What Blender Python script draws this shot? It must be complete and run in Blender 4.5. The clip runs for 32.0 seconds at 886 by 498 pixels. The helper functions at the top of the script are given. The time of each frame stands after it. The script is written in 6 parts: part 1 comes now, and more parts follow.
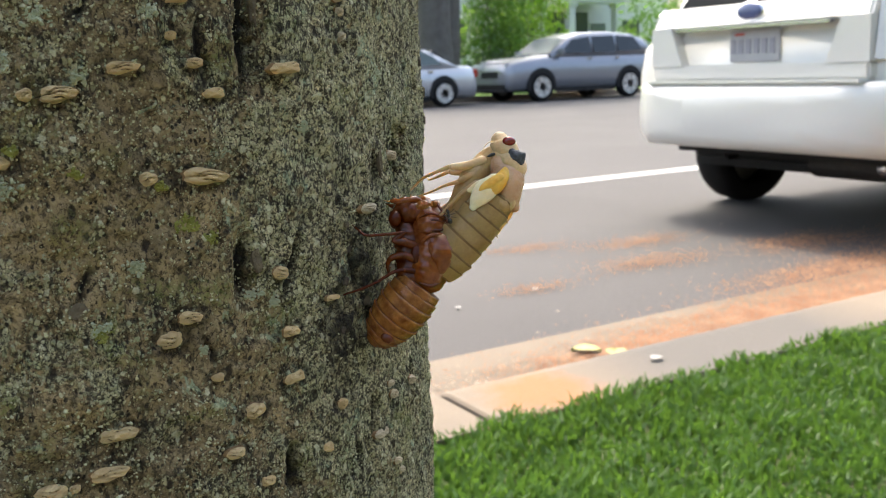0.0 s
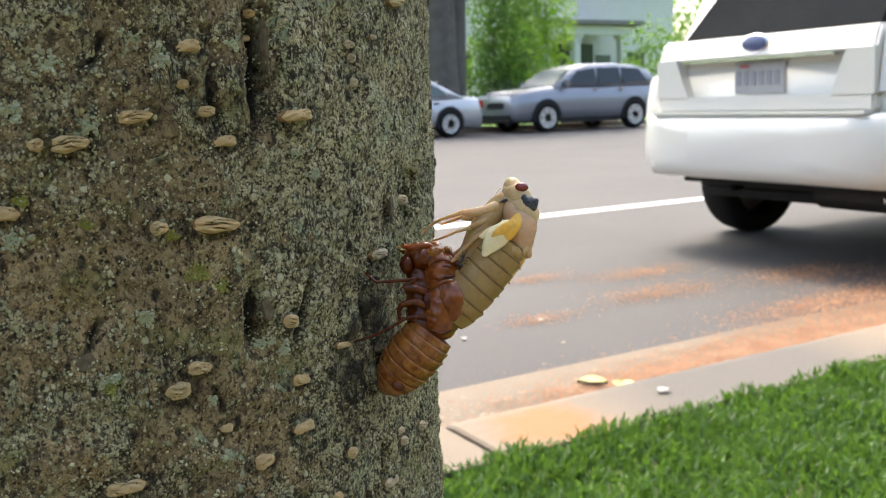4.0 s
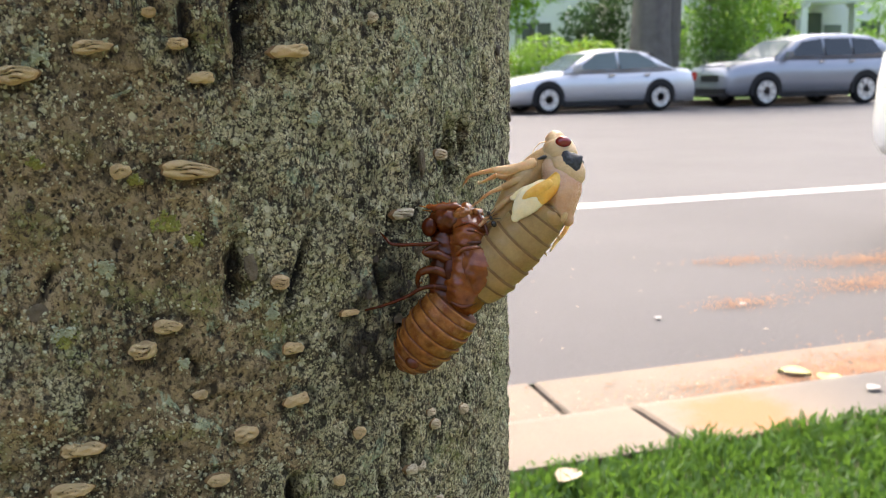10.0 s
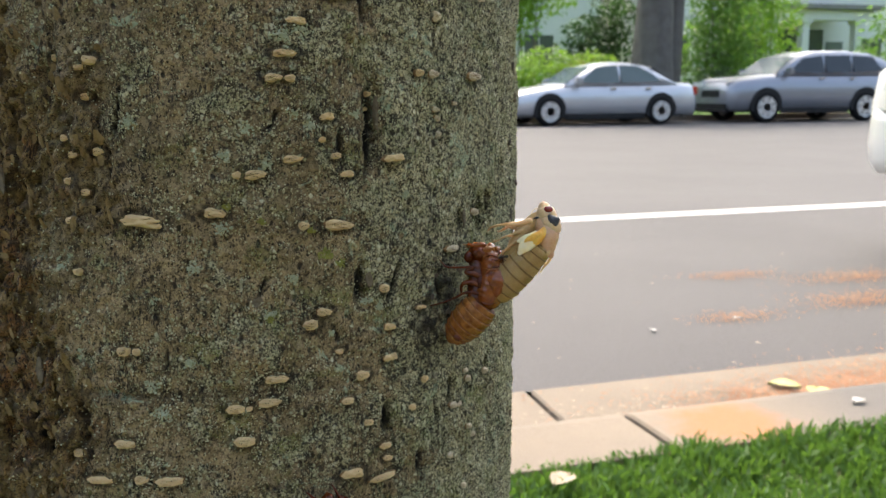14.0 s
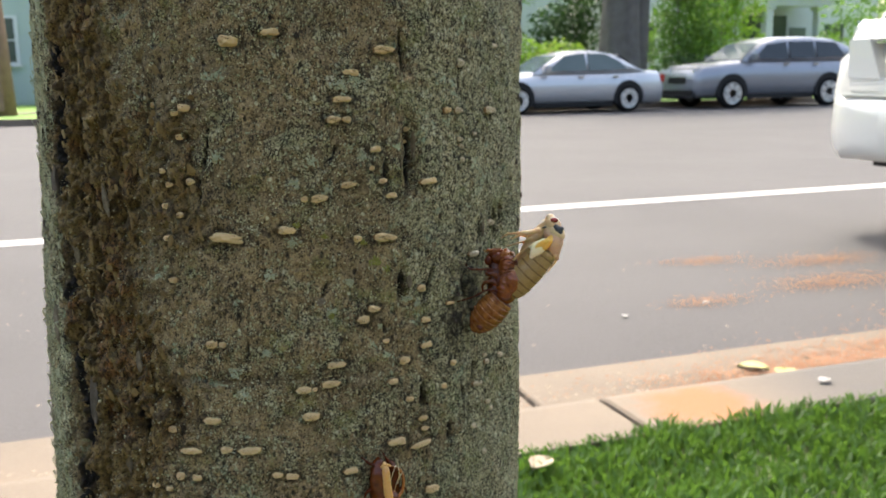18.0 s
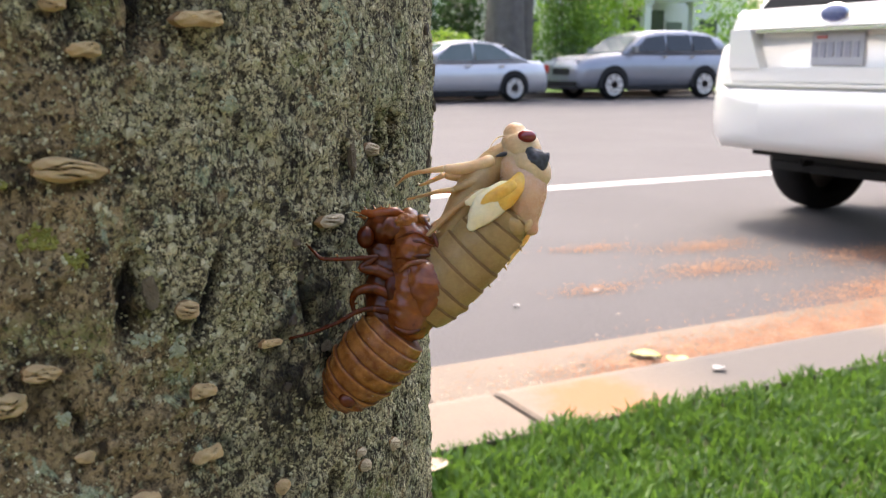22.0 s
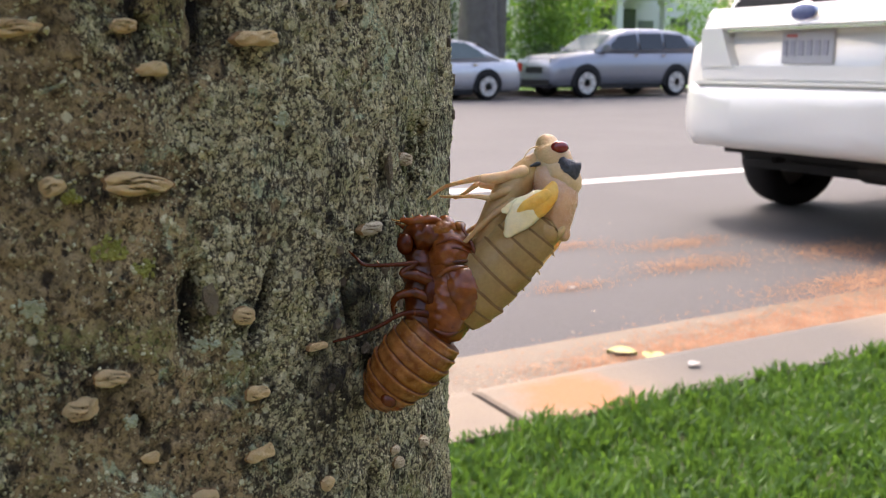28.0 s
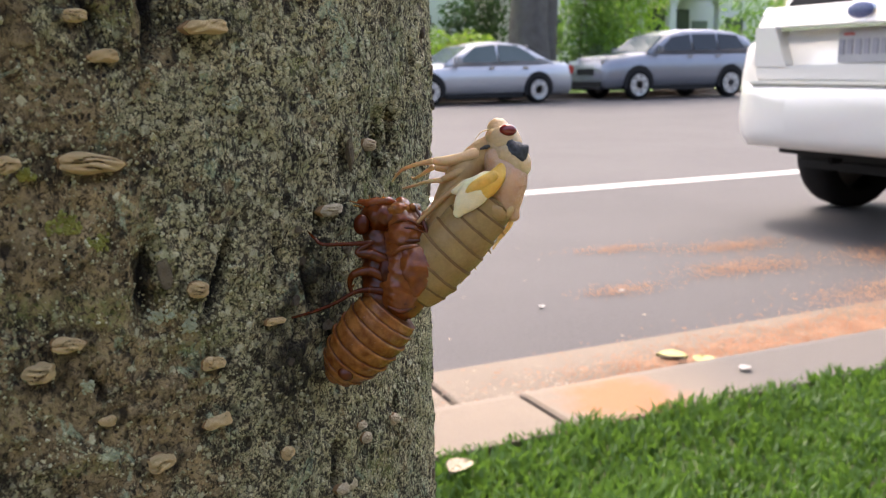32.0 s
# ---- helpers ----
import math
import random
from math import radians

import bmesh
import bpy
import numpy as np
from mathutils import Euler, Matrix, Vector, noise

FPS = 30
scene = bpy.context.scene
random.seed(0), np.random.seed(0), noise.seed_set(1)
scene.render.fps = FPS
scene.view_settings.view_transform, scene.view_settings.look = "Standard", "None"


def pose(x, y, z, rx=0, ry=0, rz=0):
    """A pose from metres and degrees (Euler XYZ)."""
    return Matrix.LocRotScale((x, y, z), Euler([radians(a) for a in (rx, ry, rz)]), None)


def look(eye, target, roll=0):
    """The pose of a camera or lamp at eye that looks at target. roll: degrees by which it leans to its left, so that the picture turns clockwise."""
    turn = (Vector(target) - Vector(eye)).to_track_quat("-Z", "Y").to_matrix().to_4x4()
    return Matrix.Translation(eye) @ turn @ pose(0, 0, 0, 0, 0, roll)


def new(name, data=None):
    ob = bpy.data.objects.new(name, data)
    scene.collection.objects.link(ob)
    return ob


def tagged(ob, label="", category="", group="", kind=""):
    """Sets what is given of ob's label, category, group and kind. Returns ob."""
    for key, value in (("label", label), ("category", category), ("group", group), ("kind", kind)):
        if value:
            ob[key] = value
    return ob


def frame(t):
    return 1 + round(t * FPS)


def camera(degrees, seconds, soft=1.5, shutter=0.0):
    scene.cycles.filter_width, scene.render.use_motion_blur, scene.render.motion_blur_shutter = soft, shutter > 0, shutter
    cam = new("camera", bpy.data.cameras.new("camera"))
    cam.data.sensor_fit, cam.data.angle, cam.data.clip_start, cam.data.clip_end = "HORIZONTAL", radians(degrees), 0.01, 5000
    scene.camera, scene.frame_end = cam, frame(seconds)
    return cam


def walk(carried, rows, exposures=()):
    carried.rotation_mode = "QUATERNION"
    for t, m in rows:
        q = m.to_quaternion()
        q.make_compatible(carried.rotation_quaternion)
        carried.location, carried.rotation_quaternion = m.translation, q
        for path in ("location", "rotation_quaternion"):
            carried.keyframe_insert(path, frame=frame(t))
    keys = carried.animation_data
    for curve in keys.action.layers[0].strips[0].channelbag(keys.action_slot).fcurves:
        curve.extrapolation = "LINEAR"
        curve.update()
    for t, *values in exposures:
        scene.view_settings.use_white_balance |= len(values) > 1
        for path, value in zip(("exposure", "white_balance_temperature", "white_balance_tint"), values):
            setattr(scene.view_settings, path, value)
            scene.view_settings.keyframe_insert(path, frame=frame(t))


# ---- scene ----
# One handheld take round a young street tree; x runs along the street, z is up, in metres.
cam = camera(51.48, 32.0, soft=1.1)
cam.data.dof.use_dof = True
cam.data.dof.focus_distance = 0.118
cam.data.dof.aperture_fstop = 84.0
PATH = [
    (0, look((-0.0013, 0.0478, 0.8493), (0.0967, 0.2179, 0.8113), -1.89)),
    (0.5, look((0.0058, 0.0542, 0.8477), (0.1031, 0.2250, 0.8112), -2.13)),
    (1, look((0.0069, 0.0587, 0.8444), (0.1034, 0.2302, 0.8088), -2.29)),
    (1.5, look((0.0080, 0.0556, 0.8443), (0.1046, 0.2276, 0.8112), -2.26)),
    (2, look((0.0069, 0.0562, 0.8440), (0.1037, 0.2284, 0.8125), -2.19)),
    (2.5, look((0.0051, 0.0551, 0.8458), (0.1027, 0.2269, 0.8150), -2.11)),
    (3, look((0.0033, 0.0556, 0.8465), (0.1014, 0.2272, 0.8158), -1.85)),
    (3.5, look((0.0015, 0.0546, 0.8482), (0.1001, 0.2259, 0.8175), -1.93)),
    (5.5, look((-0.0152, 0.0330, 0.8588), (0.0775, 0.2065, 0.8225), -1.27)),
    (6, look((-0.0195, 0.0366, 0.8577), (0.0736, 0.2098, 0.8210), -1.42)),
    (6.5, look((-0.0157, 0.0417, 0.8537), (0.0779, 0.2143, 0.8159), -1.58)),
    (7, look((-0.0055, 0.0202, 0.8560), (0.0779, 0.1980, 0.8182), -1.79)),
    (7.5, look((0.0118, -0.0033, 0.8584), (0.0762, 0.1820, 0.8193), -3.05)),
    (8, look((0.0058, -0.0108, 0.8595), (0.0578, 0.1785, 0.8213), -2.72)),
    (8.5, look((0.0039, -0.0056, 0.8592), (0.0570, 0.1836, 0.8225), -1.34)),
    (9, look((0.0014, -0.0004, 0.8605), (0.0582, 0.1875, 0.8223), -1.28)),
    (9.5, look((0.0156, 0.0367, 0.8512), (0.0709, 0.2252, 0.8136), -1.70)),
    (10, look((0.0250, 0.0546, 0.8471), (0.0824, 0.2427, 0.8106), -1.22)),
    (10.5, look((0.0272, 0.0639, 0.8438), (0.0857, 0.2518, 0.8081), -1.03)),
    (11, look((0.0267, 0.0689, 0.8444), (0.0873, 0.2566, 0.8108), -0.66)),
    (11.5, look((0.0272, 0.0684, 0.8430), (0.0902, 0.2552, 0.8093), -0.95)),
    (12, look((-0.0014, 0.0065, 0.8593), (0.0716, 0.1886, 0.8203), -0.13)),
    (12.5, look((-0.0081, 0.0029, 0.8637), (0.0637, 0.1858, 0.8263), -0.06)),
    (13, look((-0.0028, -0.0021, 0.8621), (0.0640, 0.1830, 0.8268), -0.23)),
    (13.5, look((-0.0012, -0.0094, 0.8611), (0.0588, 0.1782, 0.8265), -0.29)),
    (14, look((-0.0029, -0.0133, 0.8631), (0.0548, 0.1751, 0.8286), -0.23)),
    (14.5, look((-0.0084, -0.0208, 0.8672), (0.0477, 0.1680, 0.8328), -0.59)),
    (15, look((-0.0156, -0.0259, 0.8704), (0.0400, 0.1631, 0.8360), -1.18)),
    (15.5, look((-0.0219, -0.0347, 0.8743), (0.0325, 0.1546, 0.8395), -1.54)),
    (17.5, look((-0.0277, -0.0419, 0.8712), (0.0300, 0.1459, 0.8336), -0.97)),
    (18, look((-0.0256, -0.0441, 0.8734), (0.0379, 0.1419, 0.8367), -0.94)),
    (18.5, look((-0.0042, 0.0007, 0.8625), (0.0591, 0.1872, 0.8276), -0.93)),
    (19, look((0.0092, 0.0257, 0.8554), (0.0747, 0.2120, 0.8237), -0.42)),
    (19.5, look((0.0177, 0.0495, 0.8505), (0.0893, 0.2333, 0.8170), 0.03)),
    (20, look((0.0200, 0.0578, 0.8465), (0.0914, 0.2408, 0.8090), -0.43)),
    (20.5, look((0.0182, 0.0613, 0.8464), (0.0897, 0.2439, 0.8071), -0.24)),
    (21, look((0.0150, 0.0622, 0.8490), (0.0886, 0.2439, 0.8095), 0.26)),
    (21.5, look((0.0186, 0.0714, 0.8465), (0.0922, 0.2533, 0.8081), -0.43)),
    (22, look((0.0227, 0.0744, 0.8464), (0.1085, 0.2508, 0.8073), -0.08)),
    (22.5, look((0.0212, 0.0734, 0.8457), (0.1092, 0.2477, 0.8025), -0.05)),
    (23, look((0.0197, 0.0737, 0.8459), (0.1096, 0.2473, 0.8036), 0.23)),
    (23.5, look((0.0203, 0.0725, 0.8475), (0.1151, 0.2444, 0.8095), 0.30)),
    (24, look((0.0196, 0.0728, 0.8484), (0.1124, 0.2463, 0.8122), 0.08)),
    (24.5, look((0.0187, 0.0739, 0.8479), (0.1092, 0.2483, 0.8106), -0.20)),
    (25, look((0.0183, 0.0732, 0.8478), (0.1090, 0.2470, 0.8081), -0.26)),
    (25.5, look((0.0187, 0.0729, 0.8467), (0.1111, 0.2451, 0.8042), -0.12)),
    (27.5, look((0.0173, 0.0742, 0.8470), (0.1111, 0.2461, 0.8063), -0.11)),
    (28, look((0.0152, 0.0736, 0.8480), (0.1059, 0.2474, 0.8086), -0.17)),
    (28.5, look((0.0141, 0.0740, 0.8486), (0.1047, 0.2480, 0.8094), 0.19)),
    (29, look((0.0131, 0.0739, 0.8495), (0.1045, 0.2477, 0.8115), 0.29)),
    (29.5, look((0.0132, 0.0741, 0.8488), (0.1046, 0.2476, 0.8095), 0.40)),
    (30, look((0.0134, 0.0743, 0.8476), (0.1053, 0.2469, 0.8055), 0.42)),
    (30.5, look((0.0131, 0.0734, 0.8487), (0.1067, 0.2454, 0.8080), 0.55)),
    (31, look((0.0116, 0.0710, 0.8508), (0.1035, 0.2446, 0.8132), 0.37)),
    (31.5, look((0.0139, 0.0704, 0.8481), (0.1007, 0.2460, 0.8081), -0.31)),
    (32, look((0.0226, 0.0653, 0.8462), (0.1034, 0.2442, 0.8076), -0.84)),
]
EXPO = 2.15
walk(cam, PATH, exposures=[(0, EXPO, 6800, 6), (9, EXPO, 6800, 6), (10, EXPO + 0.2, 6800, 11), (11.3, EXPO + 0.25, 6800, 11), (12, EXPO, 6800, 6), (18, EXPO - 0.05, 6800, 6), (19, EXPO + 0.15, 6800, 8),
                           (21, EXPO + 0.15, 6800, 13), (22, EXPO + 0.1, 6800, 15), (23, EXPO, 6800, 16), (25, EXPO - 0.08, 6800, 16), (32, EXPO - 0.1, 6800, 16)])

# ---- light: high hazy sun from across the street, open sky ----
SUN_WAY = Vector((0.10, 0.50, 0.86)).normalized()
world = bpy.data.worlds.new("sky")
scene.world = world
world.use_nodes = True
wn = world.node_tree.nodes
sky = wn.new("ShaderNodeTexSky")
sky.sky_type = "NISHITA"
sky.sun_disc = False
sky.sun_elevation = math.asin(SUN_WAY.z)
sky.sun_rotation = math.atan2(SUN_WAY.x, SUN_WAY.y)
sky.air_density, sky.dust_density, sky.ozone_density = 1.0, 6.0, 1.0
wn["Background"].inputs["Strength"].default_value = 0.15
world.node_tree.links.new(sky.outputs["Color"], wn["Background"].inputs["Color"])
sun = new("sun", bpy.data.lights.new("sun", "SUN"))
sun.data.energy, sun.data.angle, sun.data.color = 0.85, radians(3.0), (1.0, 0.95, 0.88)
sun.matrix_world = look((0, 0, 30), Vector((0, 0, 30)) - SUN_WAY)


# ---- materials ----
def nodes_of(name):
    m = bpy.data.materials.new(name)
    m.use_nodes = True
    return m, m.node_tree.nodes, m.node_tree.links, m.node_tree.nodes["Principled BSDF"]


def noise_node(n, l, scale, detail=4.0, rough=0.6, vec=None):
    t = n.new("ShaderNodeTexNoise")
    t.inputs["Scale"].default_value, t.inputs["Detail"].default_value, t.inputs["Roughness"].default_value = scale, detail, rough
    if vec is not None:
        l.new(vec, t.inputs["Vector"])
    return t


def ramp(n, l, src, lo, hi, a=0.0, b=1.0):
    r = n.new("ShaderNodeMapRange")
    r.inputs["From Min"].default_value, r.inputs["From Max"].default_value = lo, hi
    r.inputs["To Min"].default_value, r.inputs["To Max"].default_value = a, b
    l.new(src, r.inputs["Value"])
    return r.outputs["Result"]


def mix(n, l, fac, a, b, mode="MIX"):
    m = n.new("ShaderNodeMix")
    m.data_type, m.blend_type = "RGBA", mode
    for sock, v in ((m.inputs["Factor"], fac), (m.inputs["A"], a), (m.inputs["B"], b)):
        if isinstance(v, tuple):
            sock.default_value = (*v, 1.0)
        elif isinstance(v, (int, float)):
            sock.default_value = v
        else:
            l.new(v, sock)
    return m.outputs["Result"]


def mat(name, c1, c2, scale=3.0, fine=None, rough=0.6, bump=0.15, dist=0.002, metal=0.0, sss=0.0, sss_r=0.002, trans=0.0, coat=0.0, vary=0.0, spec=0.5):
    """A surface of two tones that vary at two scales, with fine relief."""
    m, n, l, b = nodes_of(name)
    co = n.new("ShaderNodeTexCoord").outputs["Object"]
    fine = fine or scale * 14
    big, small = noise_node(n, l, scale, 3, 0.55, co), noise_node(n, l, fine, 5, 0.7, co)
    col = mix(n, l, ramp(n, l, big.outputs["Fac"], 0.32, 0.68), c1, c2)
    col = mix(n, l, ramp(n, l, small.outputs["Fac"], 0.3, 0.75, 0.0, 0.45), col, tuple(0.55 * x for x in c1))
    if vary:
        info = n.new("ShaderNodeObjectInfo")
        col = mix(n, l, ramp(n, l, info.outputs["Random"], 0, 1, 0, vary), col, tuple(0.5 * x for x in c2))
    l.new(col, b.inputs["Base Color"])
    l.new(ramp(n, l, small.outputs["Fac"], 0.3, 0.7, max(rough - 0.08, 0.02), min(rough + 0.1, 1)), b.inputs["Roughness"])
    b.inputs["Metallic"].default_value = metal
    b.inputs["Specular IOR Level"].default_value = spec
    b.inputs["Subsurface Weight"].default_value = sss
    b.inputs["Subsurface Radius"].default_value = (sss_r, sss_r * 0.6, sss_r * 0.35)
    b.inputs["Subsurface Scale"].default_value = 1.0
    b.inputs["Transmission Weight"].default_value = trans
    b.inputs["Coat Weight"].default_value = coat
    if bump:
        bp = n.new("ShaderNodeBump")
        bp.inputs["Strength"].default_value, bp.inputs["Distance"].default_value = bump, dist
        l.new(small.outputs["Fac"], bp.inputs["Height"])
        l.new(bp.outputs["Normal"], b.inputs["Normal"])
    return m


def calc(n, l, op, a, b, clamp=False):
    m = n.new("ShaderNodeMath")
    m.operation, m.use_clamp = op, clamp
    for sock, v in ((m.inputs[0], a), (m.inputs[1], b)):
        if isinstance(v, (int, float)):
            sock.default_value = v
        else:
            l.new(v, sock)
    return m.outputs[0]


def bark_material():
    """Brown bark with scattered lichen grains, a grey crust on its paler side and olive flaky old bark. Shade of pores,
    gaps and fissures is put into the colour.
    """
    m, n, l, b = nodes_of("lichened_bark")
    co = n.new("ShaderNodeTexCoord").outputs["Object"]
    at = {}
    for key in ("pit_shade", "brown", "pale"):
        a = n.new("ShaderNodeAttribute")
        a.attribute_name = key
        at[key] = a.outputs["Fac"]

    def fractal(scale, detail, rough, bend=0.0, squash=1.0):
        mp = n.new("ShaderNodeMapping")
        mp.inputs["Scale"].default_value = (1.0, 1.0, squash)
        l.new(co, mp.inputs["Vector"])
        t = noise_node(n, l, scale, detail, rough, mp.outputs["Vector"])
        t.inputs["Distortion"].default_value = bend
        return t.outputs["Fac"]

    # bent coordinates, so that the grains come out ragged
    warp = noise_node(n, l, 2600, 2, 0.6, co)
    wv = n.new("ShaderNodeVectorMath")
    wv.operation = "MULTIPLY_ADD"
    l.new(warp.outputs["Color"], wv.inputs[0])
    wv.inputs[1].default_value = (0.00055, 0.00055, 0.00055)
    l.new(co, wv.inputs[2])

    def grains(scale, squash=1.0):
        """Random value and roundness of scattered grains."""
        mp = n.new("ShaderNodeMapping")
        mp.inputs["Scale"].default_value = (1.0, 1.0, squash)
        l.new(wv.outputs["Vector"], mp.inputs["Vector"])
        v = n.new("ShaderNodeTexVoronoi")
        v.inputs["Scale"].default_value = scale
        l.new(mp.outputs["Vector"], v.inputs["Vector"])
        sp = n.new("ShaderNodeSeparateColor")
        l.new(v.outputs["Color"], sp.inputs["Color"])
        return sp.outputs["Red"], sp.outputs["Green"], v.outputs["Distance"]

    def both(x, y):
        return calc(n, l, "MULTIPLY", x, y)

    blotch = fractal(42, 5, 0.6, 0.5)
    patch = fractal(120, 6, 0.68, 0.9)
    mid = fractal(430, 5, 0.68, 1.0, 0.8)
    fine = fractal(1900, 4, 0.7, 0.8, 0.9)
    hue = fractal(85, 5, 0.65, 0.8)
    # bare bark: two browns, rosy patches, fine dark mottling
    bare = mix(n, l, ramp(n, l, blotch, 0.42, 0.58), (0.41, 0.31, 0.166), (0.28, 0.217, 0.116))
    bare = mix(n, l, ramp(n, l, patch, 0.56, 0.66, 0, 0.5), bare, (0.45, 0.325, 0.205))
    bare = mix(n, l, ramp(n, l, mid, 0.46, 0.60, 0, 0.7), bare, (0.155, 0.112, 0.055))
    bare = mix(n, l, ramp(n, l, fractal(760, 4, 0.7, 0.9), 0.53, 0.63, 0, 0.75), bare, (0.085, 0.064, 0.031))
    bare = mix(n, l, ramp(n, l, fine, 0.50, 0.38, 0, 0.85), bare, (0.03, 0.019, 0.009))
    # the crust of the paler side, broken by fine pores whose shade is painted in
    crust = mix(n, l, ramp(n, l, hue, 0.44, 0.56), (0.62, 0.55, 0.32), (0.52, 0.50, 0.30))
    crust = mix(n, l, ramp(n, l, mid, 0.50, 0.62, 0, 0.6), crust, (0.38, 0.34, 0.195))
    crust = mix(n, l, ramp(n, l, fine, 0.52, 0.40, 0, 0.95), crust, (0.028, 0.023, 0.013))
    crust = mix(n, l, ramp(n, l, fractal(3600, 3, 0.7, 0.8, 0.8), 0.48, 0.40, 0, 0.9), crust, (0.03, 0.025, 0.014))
    cover = calc(n, l, "ADD", ramp(n, l, patch, 0.32, 0.68, -0.42, 0.42), ramp(n, l, mid, 0.3, 0.7, -0.22, 0.22))
    cover = calc(n, l, "ADD", cover, ramp(n, l, at["pale"], 0, 1, -0.10, 0.42))
    cover = calc(n, l, "SUBTRACT", cover, ramp(n, l, at["brown"], 0, 1, 0, 0.5))
    lich = ramp(n, l, cover, 0.05, 0.22)
    col = mix(n, l, lich, bare, crust)
    # painted shade on the ground under the groups of grains
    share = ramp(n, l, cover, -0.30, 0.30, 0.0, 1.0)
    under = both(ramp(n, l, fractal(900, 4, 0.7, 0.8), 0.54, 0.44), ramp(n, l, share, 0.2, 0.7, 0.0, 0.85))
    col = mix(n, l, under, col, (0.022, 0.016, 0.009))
    # two sizes of grains, pale grey-green, some almost white, some dark
    masks = []
    for scale, few, many in ((1500, 0.985, 0.54), (2700, 0.97, 0.48)):
        rv, gv, dist = grains(scale, 0.85)
        keep = calc(n, l, "GREATER_THAN", rv, ramp(n, l, share, 0.15, 0.85, few, many))
        g = both(keep, ramp(n, l, dist, 0.50, 0.34))
        tone = mix(n, l, gv, (0.27, 0.255, 0.135), (0.66, 0.62, 0.38))
        tone = mix(n, l, ramp(n, l, hue, 0.52, 0.62, 0, 0.6), tone, (0.36, 0.43, 0.26))
        col = mix(n, l, both(g, 0.9), col, tone)
        masks.append(g)
    # small and large pocks between the grains, their shade painted dark
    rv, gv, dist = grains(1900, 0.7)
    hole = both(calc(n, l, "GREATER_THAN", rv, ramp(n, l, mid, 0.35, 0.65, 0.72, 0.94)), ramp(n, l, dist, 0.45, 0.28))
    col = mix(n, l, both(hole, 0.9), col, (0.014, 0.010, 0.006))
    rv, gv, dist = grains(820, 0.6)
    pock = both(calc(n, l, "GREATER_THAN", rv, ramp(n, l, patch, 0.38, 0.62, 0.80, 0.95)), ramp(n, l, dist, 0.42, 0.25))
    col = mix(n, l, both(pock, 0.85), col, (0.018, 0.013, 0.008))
    rv, gv, dist = grains(1000, 0.8)
    fleck = both(calc(n, l, "GREATER_THAN", rv, ramp(n, l, share, 0.3, 0.9, 0.995, 0.84)), ramp(n, l, dist, 0.46, 0.32))
    col = mix(n, l, both(fleck, 0.8), col, (0.62, 0.60, 0.40))
    # blue-grey leafy flakes in loose groups
    teal = fractal(110, 6, 0.75, 1.0)
    tm = both(ramp(n, l, teal, 0.58, 0.63), ramp(n, l, mid, 0.48, 0.55))
    col = mix(n, l, both(tm, 0.6), col, (0.44, 0.55, 0.37))
    # green algal film
    gm = both(ramp(n, l, fractal(70, 5, 0.7, 0.6), 0.54, 0.66), ramp(n, l, fine, 0.42, 0.56))
    col = mix(n, l, both(gm, 0.55), col, (0.20, 0.235, 0.06))
    # olive and rusty scaly bark of the old seam
    scale_r, scale_g, scale_d = grains(520, 0.5)
    old = mix(n, l, scale_r, (0.19, 0.122, 0.042), (0.32, 0.23, 0.09))
    old = mix(n, l, ramp(n, l, hue, 0.54, 0.64, 0, 0.7), old, (0.30, 0.12, 0.035))
    old = mix(n, l, ramp(n, l, fine, 0.52, 0.40, 0, 0.9), old, (0.04, 0.025, 0.012))
    old = mix(n, l, ramp(n, l, scale_d, 0.5, 0.75, 0, 0.8), old, (0.025, 0.015, 0.007))
    col = mix(n, l, ramp(n, l, at["brown"], 0.2, 0.8, 0, 0.85), col, old)
    # thin upright fissures in groups, blackened by shade put into the colour
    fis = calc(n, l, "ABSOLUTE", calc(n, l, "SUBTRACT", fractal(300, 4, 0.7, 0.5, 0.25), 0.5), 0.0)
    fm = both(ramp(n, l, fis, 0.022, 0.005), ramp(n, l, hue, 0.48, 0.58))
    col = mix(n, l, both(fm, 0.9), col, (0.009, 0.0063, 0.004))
    # near-black in cracks, seam and rims: their shade put into the colour
    col = mix(n, l, at["pit_shade"], col, (0.0063, 0.0045, 0.00315))
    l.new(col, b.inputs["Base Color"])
    b.inputs["Roughness"].default_value = 0.88
    b.inputs["Specular IOR Level"].default_value = 0.3
    h = calc(n, l, "ADD", both(lich, 0.3), both(fine, 0.8))
    for g in masks:
        h = calc(n, l, "ADD", h, both(g, 0.35))
    h = calc(n, l, "SUBTRACT", h, both(calc(n, l, "ADD", hole, pock), 0.5))
    h = calc(n, l, "SUBTRACT", h, both(both(ramp(n, l, scale_d, 0.30, 0.6), at["brown"]), 1.2))
    bp = n.new("ShaderNodeBump")
    bp.inputs["Strength"].default_value, bp.inputs["Distance"].default_value = 1.0, 0.001
    l.new(h, bp.inputs["Height"])
    l.new(bp.outputs["Normal"], b.inputs["Normal"])
    return m


BARK = bark_material()
LENTICEL = mat("corky_lenticel", (0.88, 0.59, 0.26), (0.93, 0.74, 0.41), 900, 3400, 0.8, 0.8, 0.0006, vary=0.15)
LENTICEL_PALE = mat("pale_corky_lenticel", (0.60, 0.49, 0.31), (0.80, 0.69, 0.48), 900, 2600, 0.8, 0.7, 0.0005, vary=0.2)
FURROW = mat("brown_furrow", (0.20, 0.115, 0.047), (0.34, 0.205, 0.09), 300, 1800, 0.9, 0.5, 0.0003)
